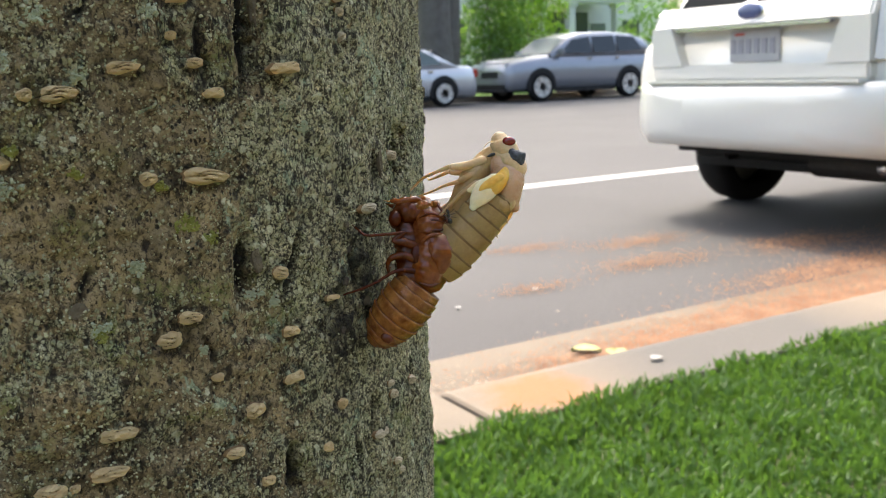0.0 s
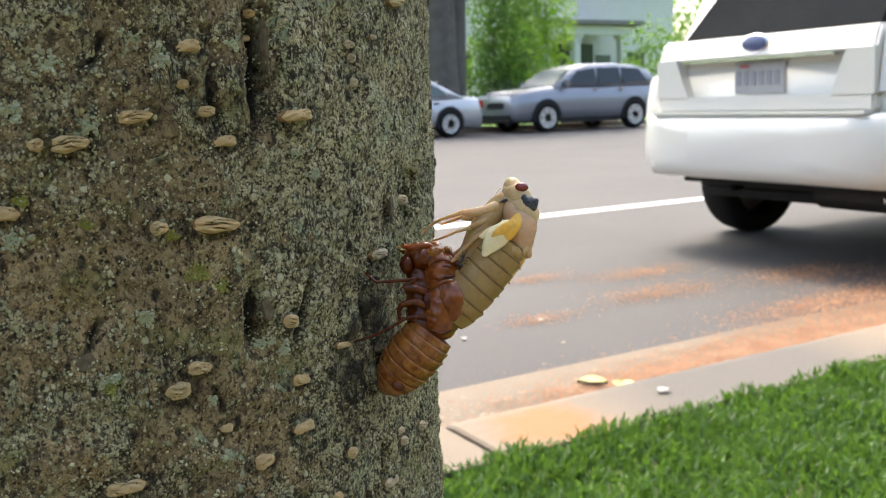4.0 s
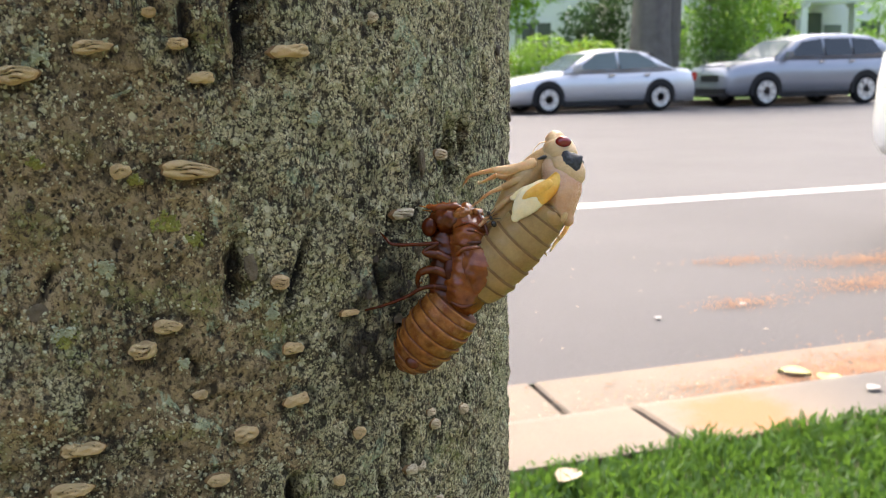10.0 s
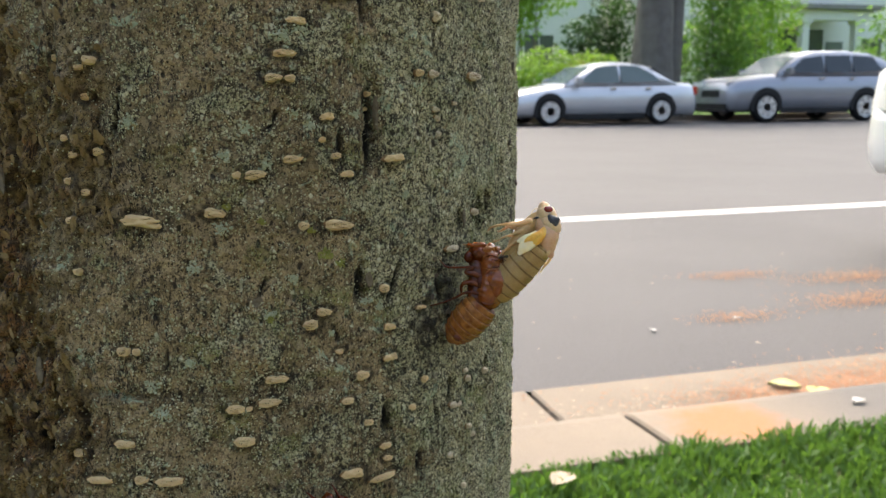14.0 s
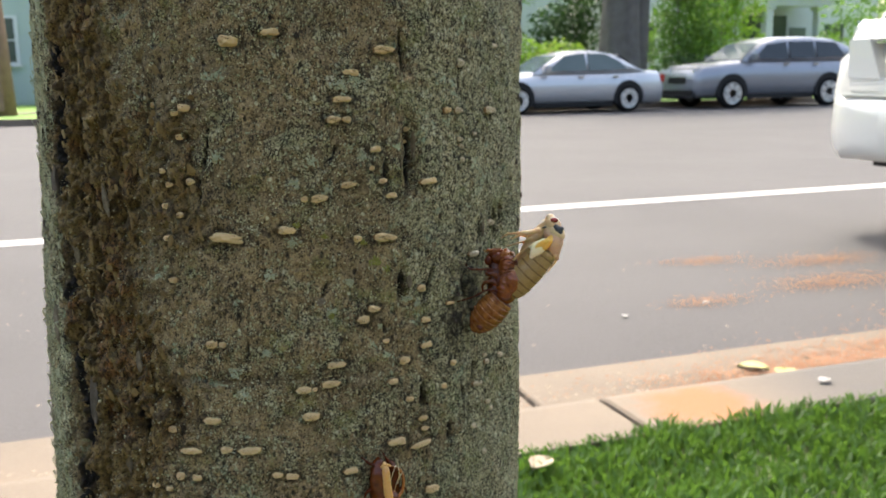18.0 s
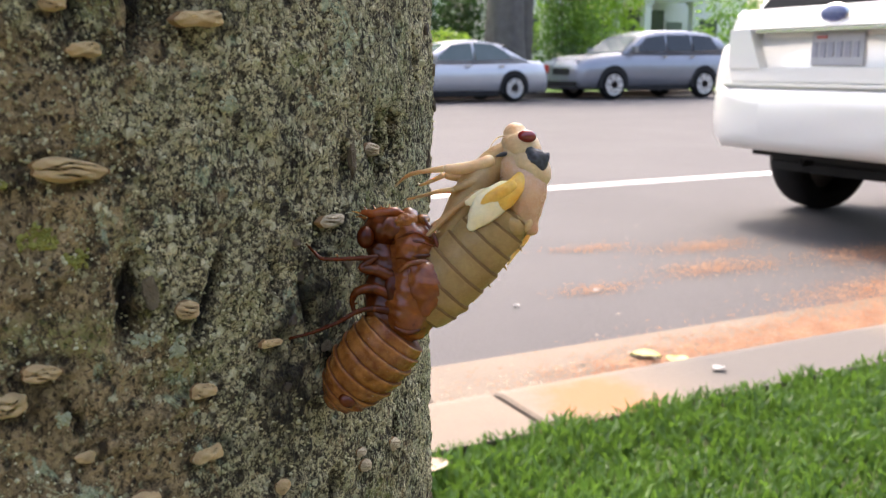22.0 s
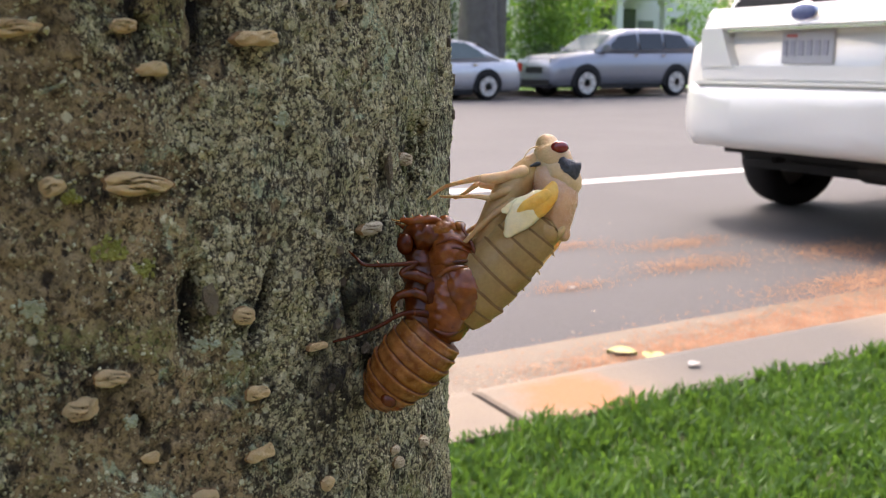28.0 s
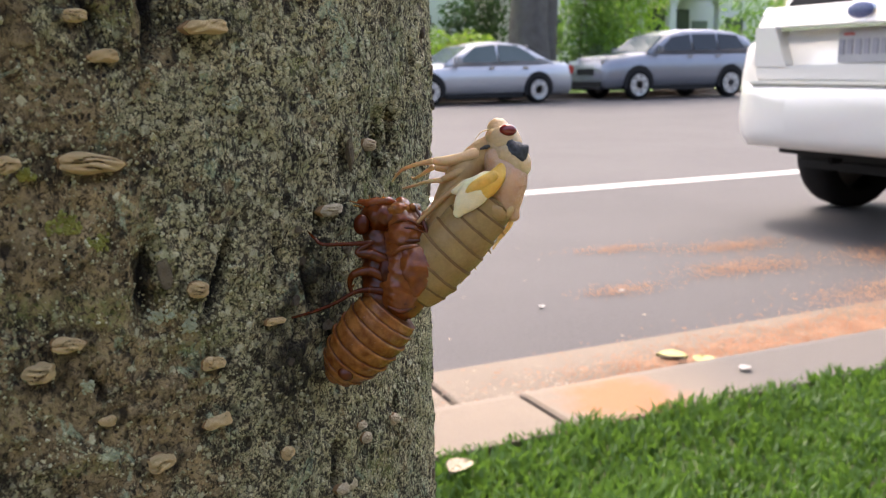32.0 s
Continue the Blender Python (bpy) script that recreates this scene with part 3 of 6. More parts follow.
LENTICELS = (
    [(-95.5, 883.2, 4, 1.6), (-102.4, 881.5, 4.6, 2.5), (-47.3, 880.8, 3.8, 1.2), (-76.1, 879.5, 5.4, 1.7), (-59.1, 876.6, 2.3, 1.8), (-82.4, 874.8, 4, 1.4), (-84.3, 869.2, 4.4, 1.4), (-117.2, 868.6, 1.4, 1.2), (-110.9, 868, 2.8, 1.7), (-112.7, 866.9, 1.9, 1.1), (-62.8, 866, 2.2, 1.3), (-59.9, 865.8, 2.7, 1.4), (-49.7, 865.4, 4.6, 1.6), (-86, 865, 3.3, 1.4), (-83.7, 864.9, 2.1, 1.3), (-71.3, 862.1, 1.9, 1), (-112.4, 861.9, 2.4, 1.3), (-71.8, 859.3, 1.8, 0.9), (-78.5, 858.2, 3.4, 1.5), (-58.6, 857.3, 1.4, 1.2)],
    [(-115.7, 854.8, 1.4, 1.1), (-58.4, 854.2, 1.8, 1.2), (-79.4, 854.1, 1.9, 1), (-111, 852.4, 2.1, 1.4), (-114.7, 851.9, 1.7, 1.1), (-77.3, 851.1, 2.3, 1.2), (-83.7, 850.8, 4, 1.3), (-68.2, 850.3, 4.9, 1.5), (-91.7, 848.3, 1.7, 1.3), (-89.2, 848.3, 4.1, 1.7), (-75.6, 847.7, 2.9, 1.3), (-115.7, 847.3, 1.9, 1.3), (-113.4, 845.3, 1.9, 1.2), (-94.9, 841.7, 3.9, 1.8), (-115.5, 840.4, 2.2, 1.2), (-105.1, 840.3, 7.9, 2.4), (-82.6, 838.7, 2.2, 1.5), (-77.3, 838.4, 6.1, 1.8), (-49.1, 837.5, 2.4, 1.5), (-55.9, 831, 3.9, 1.4)],
    [(-115.6, 831, 2, 1.3), (-70.3, 825.5, 2.3, 1.6), (-80.2, 822.4, 3.1, 1.4), (-82.2, 820.2, 3.1, 1.9), (-69.4, 817.7, 2.7, 1.4), (-107.4, 816.7, 1.7, 1.3), (-109.4, 816.6, 3.2, 1.8), (-78, 814.4, 1.8, 1), (-69.4, 811.6, 3.3, 1.5), (-87.7, 810.6, 4.5, 1.6), (-74.4, 809, 3.1, 1.7), (-88.9, 806.3, 4.5, 1.5), (-93.7, 805.6, 3.9, 1.7), (-91.9, 805.5, 1.3, 1), (-63, 805.5, 1.9, 1.4), (-77.2, 804.7, 2.7, 1.3), (-51.5, 801.9, 1.8, 1.3), (-65.5, 800.3, 1.8, 1.4), (-73.7, 799.4, 2.2, 1.3), (-92.7, 799.3, 4.2, 1.9)],
    [(-110.2, 799.1, 4.5, 1.6), (-55.9, 797.5, 2, 1.3), (-118, 796.4, 3.8, 1.4), (-108.2, 792.3, 3, 1.5), (-103.9, 792.2, 5.5, 1.8), (-114.6, 791.9, 5.6, 1.4), (-70.4, 791.1, 2.3, 1.1), (-76.8, 789.8, 4.9, 1.8), (-71.5, 787.5, 6.3, 1.3), (-99.3, 786.2, 2.6, 1.3), (-96.8, 785.7, 3.1, 1.5), (-117.3, 785.7, 2.3, 1.8), (-114.1, 785.5, 2.5, 1.5), (-86.2, 785.2, 3.6, 1.5), (-122.4, 783.1, 2.1, 1.2), (-119.7, 782.5, 1.8, 1.1), (-69.3, 775.2, 4.5, 1.9)],
    [(-54, 797, 2.1, 1.2), (-52.3, 803.9, 1.7, 1), (-51.4, 791.1, 1.9, 1.2), (-49.2, 788.3, 1.8, 1.2), (-63.3, 820.4, 2.8, 0.8), (-58.9, 859, 2.1, 1), (-55, 860.1, 1.4, 0.8), (-46, 801.8, 1.9, 1.4), (-56.8, 786.6, 1.6, 1.3), (-53.2, 778.2, 1.8, 1.4), (-70.8, 793.8, 2.8, 1.2)],
)


def trunk_shape(th, z):
    """Radius of the bark, and how much painted recess shade, brown and pale lichen it shows, over arrays of bearing and
    height.
    """
    c = np.cos(th)
    near = z - 0.84
    r = 0.0722 + np.where(c > 0, 0.03 * np.clip(near + 0.01, -0.1, 0.1) * c, (-0.0116 - 0.055 * np.clip(near, -0.1, 0.1)) * np.abs(c) ** 1.5 - 0.0012 * np.abs(c) ** 5)
    flare = np.exp(-np.clip(z - 0.12, 0, 9) / 0.14)
    r = r + 0.045 * flare * (1 + 0.35 * np.sin(5 * th + 1)) - 0.008 * np.clip(z - 0.93, 0, 3)
    deg = np.degrees(th)
    u = (deg + 180) / 360
    s1 = grid_noise(u * 40, z * 70, 40) - 0.5
    s2 = grid_noise(u * 160, z * 260, 160) - 0.5
    s3 = grid_noise(u * 500, z * 900) - 0.5
    s4 = grid_noise(u * 256 * 3, z * 1500) - 0.5
    seam = np.exp(-((deg + 146 + 7 * s1 + 3 * s2) / 3.4) ** 2)
    band = 1 / (1 + np.exp((deg + 120 + 14 * s1) / 2.5)) * 1 / (1 + np.exp(-(deg + 149 + 7 * s1) / 1.5))
    # a scab of old bark beside the seam, with a raised rim
    scab = np.exp(-(((deg + 115.5 + 5 * s1) / 7.0) ** 2) ** 3) * np.exp(-(((z - 0.8535 + 0.004 * s1) / 0.0165) ** 2) ** 3)
    low = np.exp(-(((deg + 124 + 6 * s1) / 6.0) ** 2) ** 2) * np.clip((0.84 - z) / 0.02, 0, 1)
    band = np.maximum(band, np.maximum(0.62 * scab, 0.5 * low))
    pale = 1 / (1 + np.exp(-(deg + 71 + 24 * s1) / 4.0)) + 0.25 * (s1 > 0.12) + 0.8 / (1 + np.exp((deg + 150 + 7 * s1) / 1.5))
    r = r + 0.0010 * s1 + 0.0007 * s2 + 0.0006 * s3 + 0.00035 * s4
    r = r - 0.0035 * seam + band * (0.0034 * s2 + 0.0022 * s3 + 0.0036 * (grid_noise(u * 200 + 2 * s1, z * 46) - 0.5))
    # recesses of seam, band and cracks carry their shade as colour
    pit_shade = np.clip(seam * 1.7 - 0.25 + 0.7 * s2, 0, 1) * np.clip(4 * seam, 0, 1) + np.clip(band * (-0.6 * s3 - s2 - 1.0 * (grid_noise(u * 200 + 2 * s1, z * 46) - 0.5)) * 1.7 - 0.22, 0, 0.8)
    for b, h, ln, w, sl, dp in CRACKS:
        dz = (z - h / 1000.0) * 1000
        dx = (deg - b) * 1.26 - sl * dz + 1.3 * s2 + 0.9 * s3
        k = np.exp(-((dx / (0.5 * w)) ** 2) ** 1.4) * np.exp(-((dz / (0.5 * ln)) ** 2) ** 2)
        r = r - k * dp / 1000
        pit_shade = np.maximum(pit_shade, np.clip(1.3 * k - 0.2, 0, 1))
    # shallow ring groove, its shadow line put into the colour
    ridge = np.exp(-(((z - 0.8085 - 0.002 * s1) / 0.0011) ** 2)) * np.exp(-(((deg + 103) / 24) ** 2) ** 2)
    r = r - 0.0005 * ridge
    pit_shade = np.maximum(pit_shade, 0.45 * ridge)
    # dark crust beside the shell, with the shell's shade put into the colour
    crust_shade = np.exp(-(((deg + 59.5 + 6 * s1) / 5.0) ** 2) ** 2) * np.exp(-(((z - 0.820 + 0.006 * s1) / 0.012) ** 2) ** 2)
    pit_shade = np.maximum(pit_shade, np.clip(crust_shade * (0.34 + 1.5 * s3 + 1.3 * s2), 0, 0.9))
    # a plate of old bark that stands a little proud
    plate = np.exp(-(((deg + 67.3 + 2.5 * s2) / 3.2) ** 2) ** 3) * np.exp(-(((z - 0.8565 + 0.002 * s2) / 0.0075) ** 2) ** 3)
    r = r + plate * 0.0013
    pale = pale + 0.9 * plate
    return r, pit_shade, np.clip(band, 0, 1), np.clip(pale, 0, 1)


def build_trunk():
    deg = np.concatenate([np.arange(-176, 0, 0.34), np.arange(0, 184, 4.0)])
    zs = np.concatenate([np.arange(0.10, 0.735, 0.02), np.arange(0.735, 0.915, 0.00048), np.arange(0.915, 3.5, 0.04)])
    th, zz = np.meshgrid(np.radians(deg), zs)
    r, pit_shade, brown, pale = trunk_shape(th, zz)
    # slightly sunken rims round the lenticels: dark outline with shade put into the colour
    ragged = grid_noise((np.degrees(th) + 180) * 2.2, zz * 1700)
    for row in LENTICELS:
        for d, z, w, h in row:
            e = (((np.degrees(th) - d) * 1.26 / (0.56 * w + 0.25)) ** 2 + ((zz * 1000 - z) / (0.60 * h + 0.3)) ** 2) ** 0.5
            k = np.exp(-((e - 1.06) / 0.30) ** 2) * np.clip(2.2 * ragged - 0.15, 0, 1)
            pit_shade = np.maximum(pit_shade, 0.8 * k)
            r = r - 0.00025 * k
    lean_x, lean_y = -0.0182 * (zz - 0.83), 0.0013 * (zz - 0.83)
    xyz = np.stack([lean_x + r * np.cos(th), lean_y + r * np.sin(th), zz - 0.12], -1).reshape(-1, 3)
    nu, nv = len(deg), len(zs)
    i, j = np.meshgrid(np.arange(nu), np.arange(nv - 1))
    a = j * nu + i
    b = j * nu + (i + 1) % nu
    faces = np.stack([a, b, b + nu, a + nu], -1).reshape(-1, 4)
    me = bpy.data.meshes.new("trunk")
    me.from_pydata(xyz.tolist(), [], faces.tolist())
    me.materials.append(BARK)
    me.polygons.foreach_set("use_smooth", [True] * len(me.polygons))
    for key, arr in (("pit_shade", pit_shade), ("brown", brown), ("pale", pale)):
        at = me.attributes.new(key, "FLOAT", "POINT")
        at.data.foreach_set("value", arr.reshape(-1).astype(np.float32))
    me.update()
    ob = new("trunk", me)
    ob.parent = tree
    return ob


trunk = build_trunk()


def on_bark(deg, z_mm, lift=0.0):
    """A place on the bark in the tree's space, and the frame along it: round, up, out."""
    th, z = math.radians(deg), z_mm / 1000.0
    r = float(trunk_shape(np.array([th]), np.array([z]))[0][0]) + lift
    out = Vector((math.cos(th), math.sin(th), 0))
    place = Vector((-0.0182 * (z - 0.83), 0.0013 * (z - 0.83), z - 0.12)) + out * r
    side = Vector((-math.sin(th), math.cos(th), 0))
    m = Matrix((side, Vector((0, 0, 1)), out)).transposed().to_4x4()
    m.translation = place
    return m




def lenticel_mesh(seed, long):
    """A raised corky mound with a split rim and a furrow or two along it; unit size."""
    rnd = random.Random(seed)
    nx, ny = (34, 26) if long else (20, 22)
    ph = [rnd.uniform(0, 6.28) for _ in range(6)]
    verts, faces, deep = [], [], []
    for j in range(ny + 1):
        for i in range(nx + 1):
            u, v = 2 * i / nx - 1, 2 * j / ny - 1
            # square to rounded lozenge
            x = u * math.sqrt(1 - 0.44 * v * v)
            y = v * math.sqrt(1 - 0.44 * u * u) * (1 - 0.06 * u * u + 0.10 * math.sin(2.6 * u + ph[2]))
            wob = 1 + 0.06 * math.sin(3 * math.atan2(y, x) + ph[0]) + 0.03 * math.sin(7 * math.atan2(y, x) + ph[1])
            d = min(1.0, max(abs(u), abs(v)))
            e = min(1.0, d / 0.86)
            h = (1 - e ** 3.2) ** 0.55
            inside = 1 - e ** 4
            furrow = max(math.exp(-((y - o - 0.17 * math.sin(1.5 * q * x + ph[k]) - 0.06 * math.sin(9 * x + ph[k + 1])) / (0.062 if long else 0.07)) ** 2) * min(1, 2.2 * max(0, math.sin(2.3 * x + ph[k + 2]) + 0.35)) for k, (o, q) in enumerate(((0.05, 2.4), (0.48, 3.3), (-0.45, 2.9)))) * inside
            z = 0.8 * h - 0.55 * furrow + 0.10 * math.sin(7 * x + ph[4]) * math.sin(6 * y + ph[5]) * inside + 0.12 * math.sin(3 * x + ph[3]) * inside
            deep.append(furrow > 0.46 or d > 0.88)
            verts.append((0.5 * x * wob, 0.5 * y * wob, z - 0.12 - (0.6 if d > 0.97 else 0.0)))
    for j in range(ny):
        for i in range(nx):
            a = j * (nx + 1) + i
            faces.append((a, a + 1, a + nx + 2, a + nx + 1))
    me = bpy.data.meshes.new("lenticel")
    me.from_pydata(verts, [], faces)
    me.materials.append(LENTICEL)
    me.materials.append(FURROW)
    for p in me.polygons:
        p.material_index = 1 if sum(deep[k] for k in p.vertices) >= 3 else 0
    me.polygons.foreach_set("use_smooth", [True] * len(me.polygons))
    return me


LENT_MESHES = [lenticel_mesh(s, s >= 4) for s in range(8)]
PALE_MESHES = [me.copy() for me in LENT_MESHES]
for me in PALE_MESHES:
    me.materials[0] = LENTICEL_PALE
rnd = random.Random(3)
for row in LENTICELS:
    for deg, z, w, h in row:
        me = LENT_MESHES[rnd.randrange(4) + (4 if w > 1.9 * h else 0)]
        if deg > -62:
            me = PALE_MESHES[LENT_MESHES.index(me)]
        ob = new("lenticel", me)
        ob.parent = tree
        tall = min(1.5, 0.72 * h)
        ob.matrix_basis = on_bark(deg, z, 0.0001) @ pose(0, 0, 0, 0, 0, rnd.uniform(-7, 7)) @ Matrix.Diagonal((w * 1.05e-3, h * 1.1e-3, tall * 1e-3, 1))


def chip(deg, z, w, h, t, material, turn=0.0, seed=0, tip=0.0):
    """A flake or peg of loose bark that stands off the trunk."""
    rnd2 = random.Random(seed)
    bm = bmesh.new()
    bmesh.ops.create_icosphere(bm, subdivisions=2, radius=0.5)
    for v in bm.verts:
        k = 1 + 0.4 * noise.noise(v.co * 3.1 + Vector((seed, 0, 0))) + 0.35 * noise.noise(v.co * 7.3 + Vector((0, seed, 0)))
        v.co = Vector((v.co.x * w * k, v.co.y * h * k, max(min(v.co.z, 0.28), -0.5) * t * k)) * 1e-3
    ob = part("bark_flake", bm, material, tree, smooth=False)
    ob.matrix_basis = on_bark(deg, z, 0.0002) @ pose(0, 0, 0, tip, 0, turn)
    return ob


for k, (deg, z, w, h, t, m, turn) in enumerate([
        (-53.0, 837, 1.0, 3.8, 1.2, GREYCHIP, 6), (-70.2, 859.0, 1.0, 8.0, 1.4, GREYCHIP, -1), (-72.8, 827.6, 1.7, 3.4, 1.3, GREYCHIP, 4), (-30, 833.5, 1.6, 3.6, 1.1, CHIP, 0), (-28, 829, 1.5, 2.2, 1.0, GREYCHIP, 10), (-29, 846, 1.3, 1.8, 0.9, GREYCHIP, 0),
        (-33, 851, 1.4, 1.7, 0.9, CHIP, 0), (-27, 841, 1.1, 1.6, 0.9, CHIP, 20), (-26, 861, 1.3, 2.2, 0.9, GREYCHIP, 0), (-26, 801, 1.2, 1.9, 0.9, CHIP, 0), (-31, 868, 1.2, 2.0, 0.8, CHIP, 0), (-30, 785, 1.4, 1.8, 0.8, GREYCHIP, 0),
        (-47, 812, 2.0, 1.4, 0.8, GREYCHIP, 0), (-50, 821, 1.6, 1.2, 0.8, GREYCHIP, 0), (-54, 826, 1.4, 1.2, 0.8, GREYCHIP, 0), (-57, 818, 1.6, 1.2, 0.8, GREYCHIP, 0),
        (-59.5, 826, 1.2, 1.0, 0.7, CHIP, 30), (-61, 822, 1.0, 1.3, 0.7, CHIP, -20), (-57.5, 813, 1.3, 0.9, 0.7, CHIP, 10), (-60, 829.5, 1.1, 0.9, 0.6, GREYCHIP, 0), (-62, 815.5, 1.2, 0.9, 0.6, CHIP, 15), (-55.5, 822, 1.2, 1.0, 0.8, CHIP, 40), (-89.8, 825.2, 2.2, 1.8, 0.5, GREYCHIP, 0),
        (-143, 835, 2.5, 9, 1.4, GREYCHIP, 5), (-138, 800, 3, 14, 1.4, CHIP, -4), (-135, 862, 3, 10, 1.3, CHIP, 0), (-152, 850, 2.6, 8, 1.5, CHIP, 0), (-155, 815, 2.6, 9, 1.5, GREYCHIP, 0), (-128, 848, 1.6, 7, 1.0, GREYCHIP, 8), (-131, 826, 1.8, 6, 1.0, CHIP, -6), (-124, 812, 1.4, 5, 0.9, GREYCHIP, 3), (-140, 872, 1.8, 6, 1.1, GREYCHIP, -5), (-129, 788, 1.8, 7, 1.0, GREYCHIP, 4),
        (-165, 838, 1.8, 4, 1.3, CHIP, 0), (-168, 802, 1.6, 3, 1.2, CHIP, 0), (-166, 865, 1.8, 4, 1.3, CHIP, 0), (-170, 820, 1.6, 2.6, 1.2, GREYCHIP, 0), (-167, 850, 1.4, 2.6, 1.1, GREYCHIP, 0), (-168, 787, 1.5, 3, 1.1, GREYCHIP, 0)]):
    chip(deg, z, w, h, t, m, turn, k + 1)


def crust_of_lichen(count, seed):
    """Small angular crumbs of lichen in loose colonies, thickest on the paler side of the trunk."""
    rs = np.random.RandomState(seed)
    deg, z = rs.uniform(-168, -8, count), rs.uniform(0.742, 0.908, count)
    u = (deg + 180) / 360
    thick = 0.7 * grid_noise(u * 60 + 9, z * 110 + 5) + 0.5 * grid_noise(u * 230, z * 420 + 3) + 0.35 * grid_noise(u * 600, z * 1100 + 1)
    keep = rs.rand(count) < np.clip((thick - 0.70) * 3.4, 0.004, 1) * np.where((deg < -112) & (deg > -150), 0.35, 1.0)
    deg, z = deg[keep], z[keep]
    n = len(deg)
    th = np.radians(deg)
    r = trunk_shape(th, z)[0]
    out = np.stack([np.cos(th), np.sin(th), 0 * th], -1)
    side = np.stack([-np.sin(th), np.cos(th), 0 * th], -1)
    up = np.array([0, 0, 1.0])
    base = np.stack([-0.0182 * (z - 0.83), 0.0013 * (z - 0.83), z - 0.12], -1) + out * r[:, None]
    s = rs.uniform(0.08, 0.22, n) * np.where(rs.rand(n) < 0.06, 1.6, 1.0) * 1e-3
    a0 = rs.uniform(0, 6.28, n)
    rows = []
    for k in range(5):
        a, rr = a0 + k * 1.2566, s * rs.uniform(0.6, 1.4, n)
        rows.append(base + side * (rr * np.cos(a))[:, None] + up * (rr * np.sin(a))[:, None] - out * 0.0001)
    rows.append(base + out * (s * rs.uniform(0.7, 1.5, n))[:, None] + side * (s * rs.uniform(-0.4, 0.4, n))[:, None] + up * (s * rs.uniform(-0.2, 0.6, n))[:, None])
    verts = np.stack(rows, 1).reshape(-1, 3)
    i = np.arange(n) * 6
    faces = np.concatenate([np.stack([i + k, i + (k + 1) % 5, i + 5], -1) for k in range(5)])
    return verts.tolist(), faces.tolist()


LICHEN = mat("grey_green_lichen", (0.33, 0.32, 0.18), (0.56, 0.54, 0.34), 160, 2500, 0.95, 0.4, 0.0002)
v, f = crust_of_lichen(90000, 11)
tagged(mesh_ob("lichen_crust", v, f, LICHEN, tree, smooth=False), "grey-green crumbs of lichen on the bark", kind="stuff")


def bark_scales(count, lo, hi, long, wide, seed, lift):
    """Thin curling scales of old bark, upright, each a bent plate of two facets with an edge."""
    rs = np.random.RandomState(seed)
    verts, faces = [], []
    for _ in range(count):
        d, z = rs.uniform(lo, hi), rs.uniform(0.745, 0.905)
        band = trunk_shape(np.array([math.radians(d)]), np.array([z]))[2][0]
        if lo > -150 and rs.rand() > band:
            continue
        m = on_bark(d, z * 1000) @ pose(0, 0, 0, rs.uniform(-14, 20), rs.uniform(-22, 22), rs.uniform(-18, 18))
        h, w, t = long * rs.uniform(0.4, 1.2), wide * rs.uniform(0.5, 1.3), lift * rs.uniform(0.3, 1.2)
        k = len(verts)
        for y, ww, zz in ((-0.5, 0.55, -0.3), (-0.1, 1.0, 0.5), (0.25, 0.9, 0.8), (0.5, 0.4, 1.0)):
            for x in (-0.5, 0.0, 0.5):
                verts.append(m @ (Vector((x * w * ww * rs.uniform(0.7, 1.25), y * h + 0.08 * h * rs.uniform(-1, 1), t * (zz + (0.25 if x == 0 else 0)))) * 1e-3))
        for r in range(3):
            for c in range(2):
                q = k + 3 * r + c
                faces.append((q, q + 1, q + 4, q + 3))
        edge = len(verts)
        for j in (9, 10, 11):
            verts.append(m @ (m.inverted() @ verts[k + j] - Vector((0, 0.0002, 0.0009))))
        faces += [(k + 9, k + 10, edge + 1, edge), (k + 10, k + 11, edge + 2, edge + 1)]
    return verts, faces


SCALE_OLIVE = mat("olive_bark_scale", (0.13, 0.086, 0.032), (0.25, 0.175, 0.068), 260, 1500, 0.9, 0.8, 0.0004)
SCALE_PALE = mat("pale_green_bark_shred", (0.30, 0.31, 0.19), (0.46, 0.46, 0.30), 260, 1500, 0.9, 0.8, 0.0004)
v, f = bark_scales(900, -149, -108, 2.4, 1.3, 5, 0.55)
tagged(mesh_ob("scaly_bark", v, f, SCALE_OLIVE, tree, smooth=False), "olive-brown curling scales of old bark", kind="stuff")
v, f = bark_scales(420, -174, -151, 3.6, 0.9, 6, 0.6)
tagged(mesh_ob("shredded_bark", v, f, SCALE_PALE, tree, smooth=False), "pale green-grey shreds along the trunk's edge", kind="stuff")


